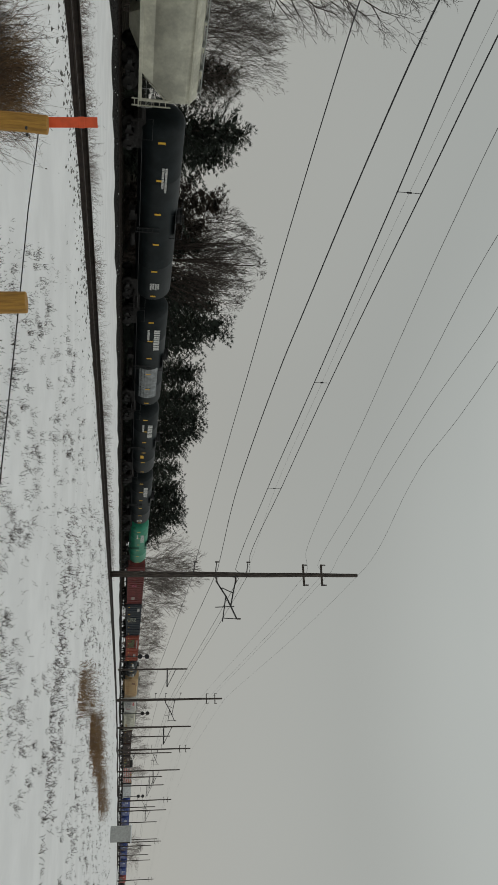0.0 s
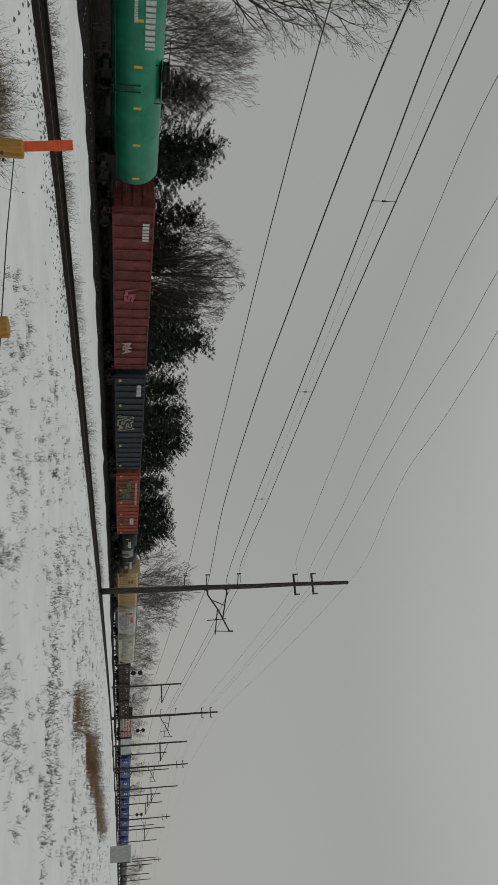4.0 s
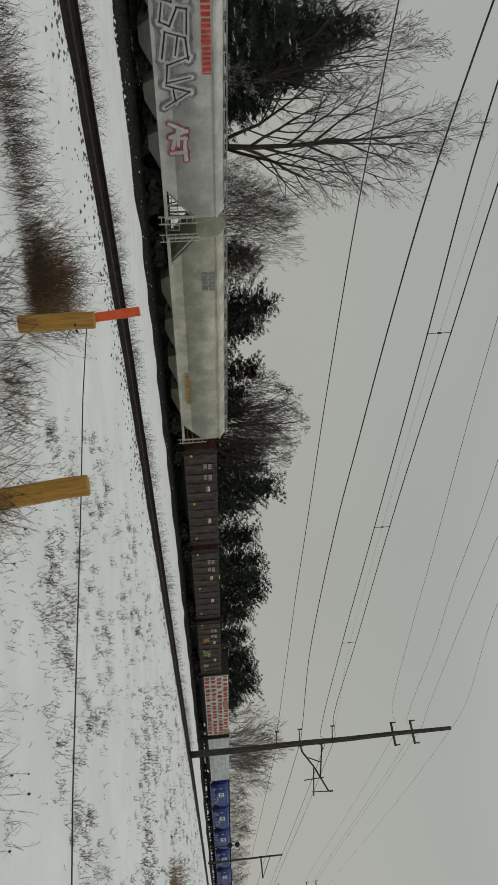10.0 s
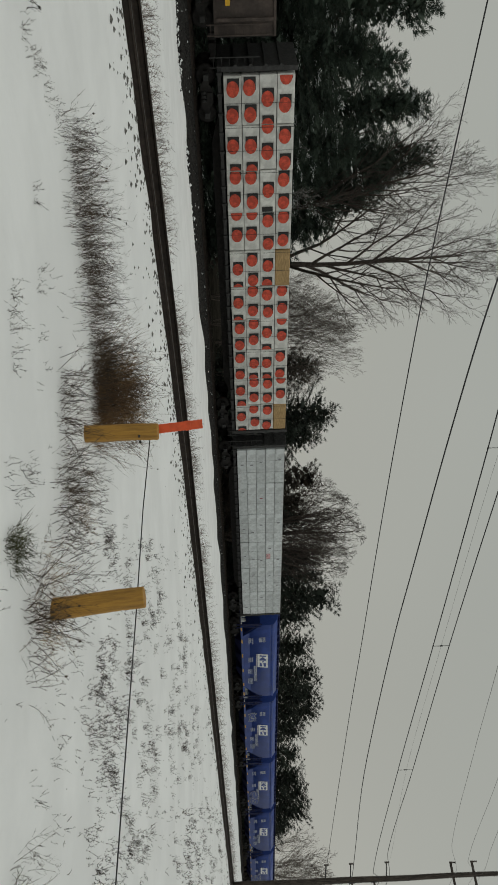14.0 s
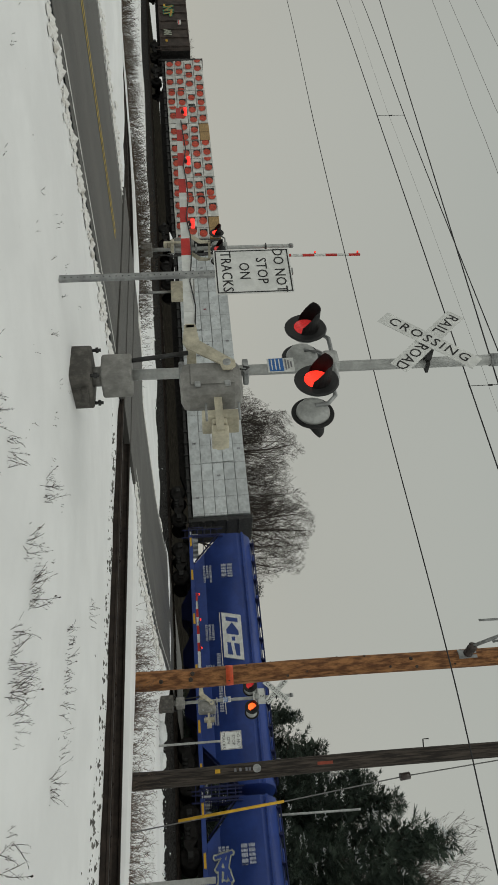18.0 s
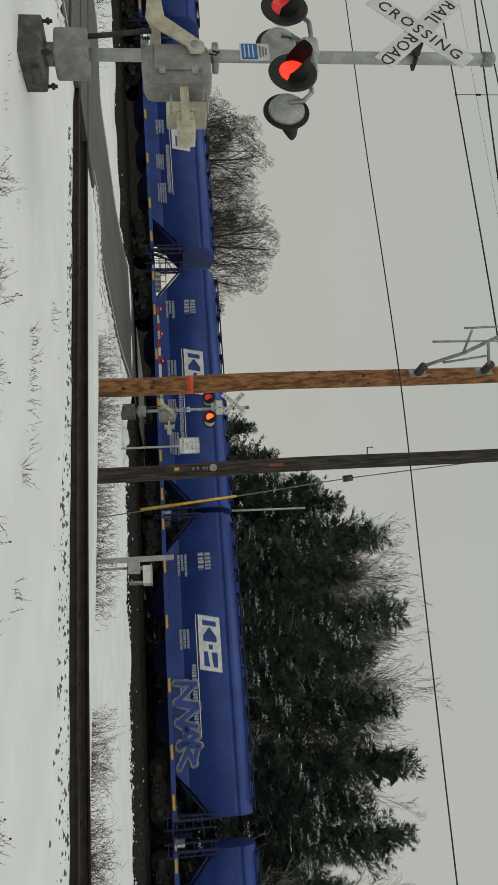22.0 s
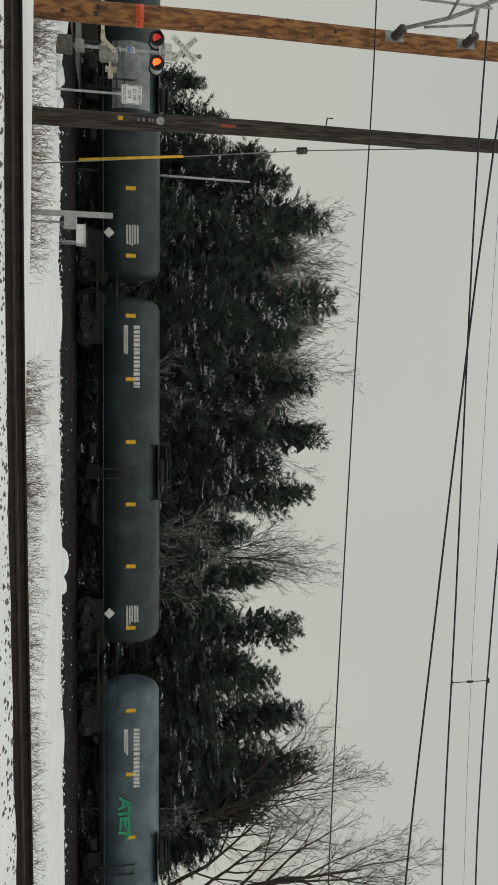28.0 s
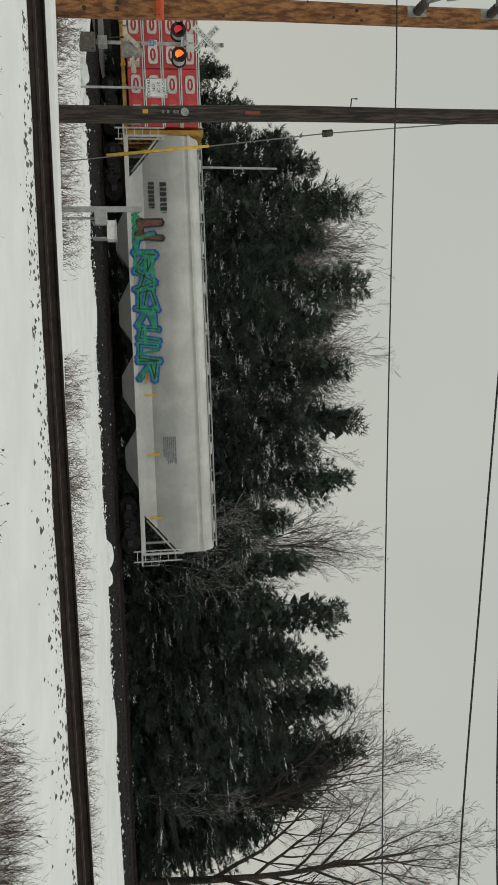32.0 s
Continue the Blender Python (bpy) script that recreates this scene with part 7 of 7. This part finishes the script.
stems("green_grass", [(4.19, 3.19, 1.0), (4.26, 3.28, 0.9), (4.1, 3.1, 0.9), (4.3, 3.12, 0.8)], "grass_green", "dense green-brown grass tuft in the snow", "grass", 0.1, 0.26, 70, 0.045, 0.8, 0.1, 0.003, 9)
front = [(5.6, 1.5), (5.5, 1.21), (6.0, 1.49), (5.6, 1.35), (5.48, 0.94), (5.9, 1.8), (5.3, 1.1), (6.6, 1.3)]
stems("dead_weeds", [(x, y, 1.0) for x, y in front], "weed", "tangled dead weeds and grass near the viewer", "dead weeds", 0.06, 0.22, 14, 0.06, 0.8, 1.0, 0.0022, 19)
tall_weeds("dead_weeds", [(x, y, 0.8) for x, y in front], "weed", "thin branching dead weeds near the viewer", 0.16, 0.42, 4, 0.12, 0.5, 0.0022, 64)
stems("green_grass", [(5.6, 1.42, 1.0), (5.5, 1.3, 1.0)], "grass_green", "green-brown grass under the dead weeds", "grass", 0.08, 0.22, 40, 0.08, 0.9, 0.1, 0.003, 29)
stems("dead_brush", [(3.6 + rng.gauss(0, 0.06), 5.5 + rng.gauss(0, 0.05), 0.6) for k in range(2)] + [(3.0, 6.7, 0.8), (4.0, 5.7, 0.5), (5.1, 3.8, 0.7), (6.96, 1.66, 0.6), (6.6, 1.1, 0.8)], "stubble", "small dead sprig in the snow", "dead weeds", 0.08, 0.2, 7, 0.05, 0.7, 0.8, 0.003, 39)
sprigs = [(rng.uniform(4.0, 7.0), rng.uniform(2.0, 6.2), rng.uniform(0.3, 0.9)) for k in range(60)]
for x, y, n in ((3.09, 4.53, 5), (3.2, 4.4, 5), (3.3, 4.25, 4), (3.4, 4.15, 4), (3.47, 5.19, 3), (3.74, 4.93, 2), (4.11, 3.75, 5), (4.2, 3.85, 4), (3.95, 3.5, 5), (2.3, 6.5, 6), (2.6, 6.75, 6), (2.9, 6.95, 6), (2.0, 6.2, 4), (2.9, 5.6, 4)):
    sprigs += [(x + rng.gauss(0, 0.07), y + rng.gauss(0, 0.05), rng.uniform(0.6, 1.0)) for k in range(n)]
stems("snow_weed", sprigs, "stubble", "small dark sprigs poking out of the snow round the fence posts", "dead weeds", 0.05, 0.15, 6, 0.03, 0.5, 0.9, 0.0030, 71, along=1.5)
# stubble in the open field, in loose clumps and rows
field = []
for k in range(640):
    cx = 6.3 + 62 * rng.random() ** 1.9
    cy = rng.uniform(-0.18, 0.9) * (cx * 0.66) + 1.5
    edge = 3.4 + 0.05 * cx - 0.62 * max(0.0, cx - 6.0)      # clean drift nearest the viewer
    if cy > 11.0 - drop(cx) + near_shift(cx) or cy < edge or noise.noise((cx * 0.25, cy * 0.6, 5.0)) < -0.22:
        continue
    big = rng.random() ** 2
    for q in range(1 + int(6 * big)):
        field.append((cx + rng.gauss(0, 0.2 + 0.5 * big), cy + rng.gauss(0, 0.08 + 0.1 * big), rng.uniform(0.3, 1.0)))
field = [f for f in field if f[1] < 11.2 - drop(f[0]) + near_shift(f[0])]
stems("field_stubble", field, "stubble", "clumps of dark brown stubble sticking out of the snow", "stubble", 0.05, 0.17, 17, 0.035, 0.5, 0.9, 0.0042, 10, along=1.6)
sparse = []
for k in range(900):
    cx = 6.0 + 34 * rng.random() ** 1.6
    cy = rng.uniform(-0.1, 0.95) * cx * 0.7 + 1.2
    if 2.6 - 0.5 * max(0.0, cx - 6.0) < cy < 10.6 - drop(cx) + near_shift(cx):
        sparse.append((cx, cy, rng.uniform(0.2, 1.0)))
stems("field_stubble", sparse, "stubble", "single dark stalks scattered over the snow field", "stubble", 0.03, 0.14, 5, 0.03, 0.7, 0.9, 0.0045, 41, along=1.8)
far_field = []
for k in range(2000):
    cx = 18 + 116 * rng.random() ** 1.5
    cy = rng.uniform(-0.3, 0.5) * cx * 0.7
    if cy < 10.8 - drop(cx) + near_shift(cx) and noise.noise((cx * 0.1, cy * 0.3, 9.0)) > -0.2:
        far_field.append((cx, cy, rng.uniform(0.4, 1.0)))
stems("field_stubble", far_field, "stubble", "distant dark stubble across the snow field", "stubble", 0.05, 0.20, 9, 0.07, 0.6, 0.8, 0.011, 20, along=2.6)
tuft = [(*swing(x, y), 1.0) for x, y in ((29.0, 2.9), (31.2, 3.1), (38.5, 2.4), (39.2, 2.0), (39.8, 1.7), (40.6, 2.2), (41.5, 1.6), (42.5, 1.9), (45.0, 0.9), (47.0, 1.2), (50.0, 2.0), (52.0, 0.6), (55.0, 0.2), (57.2, -0.3), (59.0, -0.8), (61.0, -1.4), (66, -1.8))]
stems("straw_tuft", tuft, "rust_grass", "rusty brown clump of tall dead grass far out in the field", "dead grass", 0.3, 0.85, 130, 0.5, 0.4, 0.4, 0.011, 11)
# single plants on the snow between the viewer and the crossing
single = [(-4.9, 5.7, 1.0), (-4.04, 5.41, 0.6), (-4.0, 5.8, 1.0), (-3.87, 5.82, 1.0), (-3.19, 5.53, 1.0), (-2.97, 5.66, 1.0), (-2.83, 5.96, 0.9), (-3.1, 5.9, 0.7), (-4.35, 7.5, 0.6), (-4.05, 7.55, 0.6), (-3.7, 7.6, 0.6), (-3.3, 7.8, 0.35), (-2.82, 7.5, 0.7), (-1.93, 6.25, 0.9), (-1.0, 6.27, 1.0), (-0.9, 6.2, 0.8), (-1.59, 7.48, 0.3),
          (0.32, 7.22, 0.7), (0.58, 7.34, 0.5), (1.04, 7.25, 0.8), (1.26, 7.36, 0.6), (1.56, 6.52, 0.6), (1.82, 6.66, 0.4), (-4.2, 3.9, 0.9), (-4.6, 3.6, 0.6), (-4.85, 3.1, 0.6), (-4.4, 4.6, 0.5), (-5.3, 8.6, 0.35)]
stems("snow_weed", single, "stubble", "single dark dead weeds standing in clean snow", "dead weeds", 0.04, 0.13, 18, 0.05, 0.6, 1.0, 0.0036, 12, along=2.2)
tall_weeds("snow_weed", single, "stubble", "branching dark dead weeds standing in clean snow", 0.09, 0.27, 8, 0.085, 0.5, 0.0034, 65)
stems("snow_weed", [(rng.uniform(-8.4, -2.2), rng.uniform(2.6, 6.4), rng.uniform(0.2, 0.8)) for k in range(45)], "stubble", "scattered small dead sprigs in the snow by the crossing", "dead weeds", 0.03, 0.12, 7, 0.03, 0.6, 0.8, 0.004, 32, along=1.6)
# brush behind the near track
back = []
for k in range(1050):
    x = rng.uniform(-9, 70) if k > 420 else rng.uniform(-9, 24)
    if noise.noise((x * 0.3, 2.0, 7.0)) > -0.25:
        back.append((x, 15.25 + abs(rng.gauss(0, 0.75)) - drop(x) + near_shift(x), rng.uniform(0.3, 1.0) * (0.75 + 0.6 * noise.noise((x * 0.9, 4.0, 1.0)))))
stems("trackside_brush", back, "brush", "low brown brush along the foot of the near track", "brush", 0.18, 0.74, 15, 0.22, 0.42, 1.0, 0.0058, 13)
left = [(x_, 15.2 + abs(rng.gauss(0, 1.9)) - drop(x_), rng.uniform(0.5, 1)) for x_ in [-22.5 - 75 * rng.random() ** 1.4 for k in range(1000)]]
stems("trackside_brush", left, "weed", "brown brush on the bank beyond the road", "brush", 0.3, 0.9, 13, 0.35, 0.35, 0.9, 0.009, 14)


def clods(name, count, sampler, material, label, cat, smin, smax, seed, flat=0.6):
    rng_ = random.Random(seed)
    vs, fs = [], []
    ico = [(0, 0, 1), (0.9, 0, 0.1), (0.25, 0.85, 0.1), (-0.75, 0.5, 0.1), (-0.7, -0.55, 0.1), (0.3, -0.85, 0.1), (0, 0, -0.6)]
    tri = [(0, 1, 2), (0, 2, 3), (0, 3, 4), (0, 4, 5), (0, 5, 1), (6, 2, 1), (6, 3, 2), (6, 4, 3), (6, 5, 4), (6, 1, 5)]
    for k in range(count):
        x, y, z, sc = sampler(rng_)
        s = (smin + (smax - smin) * rng_.random() ** 1.8) * sc
        a = rng_.uniform(0, 6.28)
        i = len(vs)
        for px, py, pz in ico:
            px, py, pz = px * rng_.uniform(0.7, 1.2), py * rng_.uniform(0.7, 1.2), pz * rng_.uniform(0.7, 1.2) * flat
            vs.append((x + s * (px * math.cos(a) - py * math.sin(a)), y + s * (px * math.sin(a) + py * math.cos(a)), z + s * pz))
        fs.extend([(i + q[0], i + q[1], i + q[2]) for q in tri])
    ob = new(name, mesh_of(name, vs, fs, material))
    return tagged(ob, label, cat, kind="stuff")


def on_near_edge(r):
    x = r.uniform(-11, 70) if r.random() < 0.5 else r.uniform(-11, 20)
    y = 11.7 - abs(r.gauss(0, 0.75)) - drop(x) + near_shift(x)
    return x, y, ground_z(x, y) + 0.0, 1.0


def on_far_bank(r):
    x = r.uniform(-60, 140) if r.random() < 0.4 else r.uniform(-30, 50)
    o = r.uniform(-5.3, -1.9)
    zz = -0.30 + 0.39 * (o + 5.0) / 2.8 if o < -2.2 else 0.09
    return x, FAR_Y + o - drop(x), zz - dip(x), 1.0


def on_near_bed(r):
    x = r.uniform(-11.3, 40)
    o = r.uniform(-0.66, 0.66)
    return x, NEAR_Y + o - drop(x) + near_shift(x), 0.10, 1.0


clods("loose_ballast", 1700, on_near_edge, "stone", "dark stones scattered on the snow beside the near track", "stones", 0.014, 0.070, 21, 0.5)
clods("ballast_stones", 9000, on_far_bank, "ballast", "crushed dark stones of the freight track's bank", "ballast stones", 0.04, 0.10, 22, 0.9)
clods("ballast_stones", 2600, on_near_bed, "ballast_brown", "brown stones of the near track's bed", "ballast stones", 0.025, 0.05, 23, 0.9)
clods("snow_on_ballast", 260, lambda r: (lambda p: (p[0], p[1] - 0.4, p[2] + 0.02, 1.0))(on_far_bank(r)), "snow_patch", "patches of snow among the ballast stones", "snow patches", 0.02, 0.09, 24, 0.4)


def on_bank_foot(r):
    x = r.uniform(-40, 120) if r.random() < 0.4 else r.uniform(-18, 45)
    o = -4.75 + r.gauss(0, 0.22)
    return x, FAR_Y + o - drop(x), -0.27 + 0.14 * (o + 5.0) - dip(x), 1.0


clods("snow_on_ballast", 1500, on_bank_foot, "snow_patch", "ragged snow along the foot of the ballast bank", "snow patches", 0.03, 0.16, 26, 0.6)
clods("ballast_stones", 1400, lambda r: (lambda p: (p[0], p[1] - 0.35, p[2] + 0.05, 1.0))(on_bank_foot(r)), "ballast", "dark stones strewn over the snow at the bank's foot", "ballast stones", 0.03, 0.10, 27, 0.8)


def road_bank(r):
    y = r.uniform(-8, 30)
    s = -1 if r.random() < 0.45 else 1
    while 10.9 < y < 15:
        y = r.uniform(-8, 30)
    x = road_x(y) + s * (3.35 + abs(r.gauss(0, 0.28)))
    return x, y, ground_z(x, y) + 0.02, 1.0


clods("ploughed_snow", 2600, road_bank, "snow_dirty", "lumpy dirty ploughed snow along the road's edges", "ploughed snow", 0.03, 0.13, 25, 0.55)
for x, y, s in ((-15.4, 32.2, 0.45), (-13.2, 32.0, 0.34), (-12.2, 32.4, 0.26), (6.4, 33.0, 0.42), (7.4, 33.1, 0.3)):
    bm = B()
    bmesh.ops.create_icosphere(bm, subdivisions=3, radius=1.0)
    for v in bm.verts:
        v.co = Vector((v.co.x * s * 1.5, v.co.y * s, v.co.z * s * 0.75)) * (1 + 0.25 * noise.noise(v.co * 1.7 + Vector((x, y, 0))))
    o = part("snow_drift", bm, "snow_patch")
    o.matrix_basis = pose(x, y, -0.22)
    tagged(o, "mound of ploughed snow beside the freight track", "snow drift", "snow drifts")


# ---------------- tracks (sleepers last) ----------------
rail_track(NEAR_Y, "near electrified track with rusty rails on dark sleepers", -11.0, 44.0)
rail_track(FAR_Y, "freight track with worn rails on a dark stone bank", -45.0, 60.0)


# ---------------- what moves ----------------
SPEED = 22.2      # metres a second, towards minus x


def motions():
    for car, s in TRAIN:
        times = sorted({float(k) for k in range(33)} | {round((s - q) / SPEED, 3) for q in (-1, -7, -13, -19, -25, -31, -37) if 0 < (s - q) / SPEED < 32})
        times = [t for i, t in enumerate(times) if t in (0.0, 32.0) or t - times[i - 1] > 0.12]
        rows = []
        for t in times:
            a = s - SPEED * t + 0.4
            x = (a if a > -25 else -25 + (a + 25) * 0.98) + 1.5 * smooth(4, -24, a)
            turn = math.atan2(drop(x - 6.5) - drop(x + 6.5), 13.0)
            mid = 0.5 * (drop(x - 6.5) + drop(x + 6.5))
            rows.append((t, pose(x, FAR_Y - mid, RAIL_Z - dip(x), 0, math.degrees(math.atan2(dip(x + 6) - dip(x - 6), 12.0)), math.degrees(turn))))
        walk(car, rows)


motions()
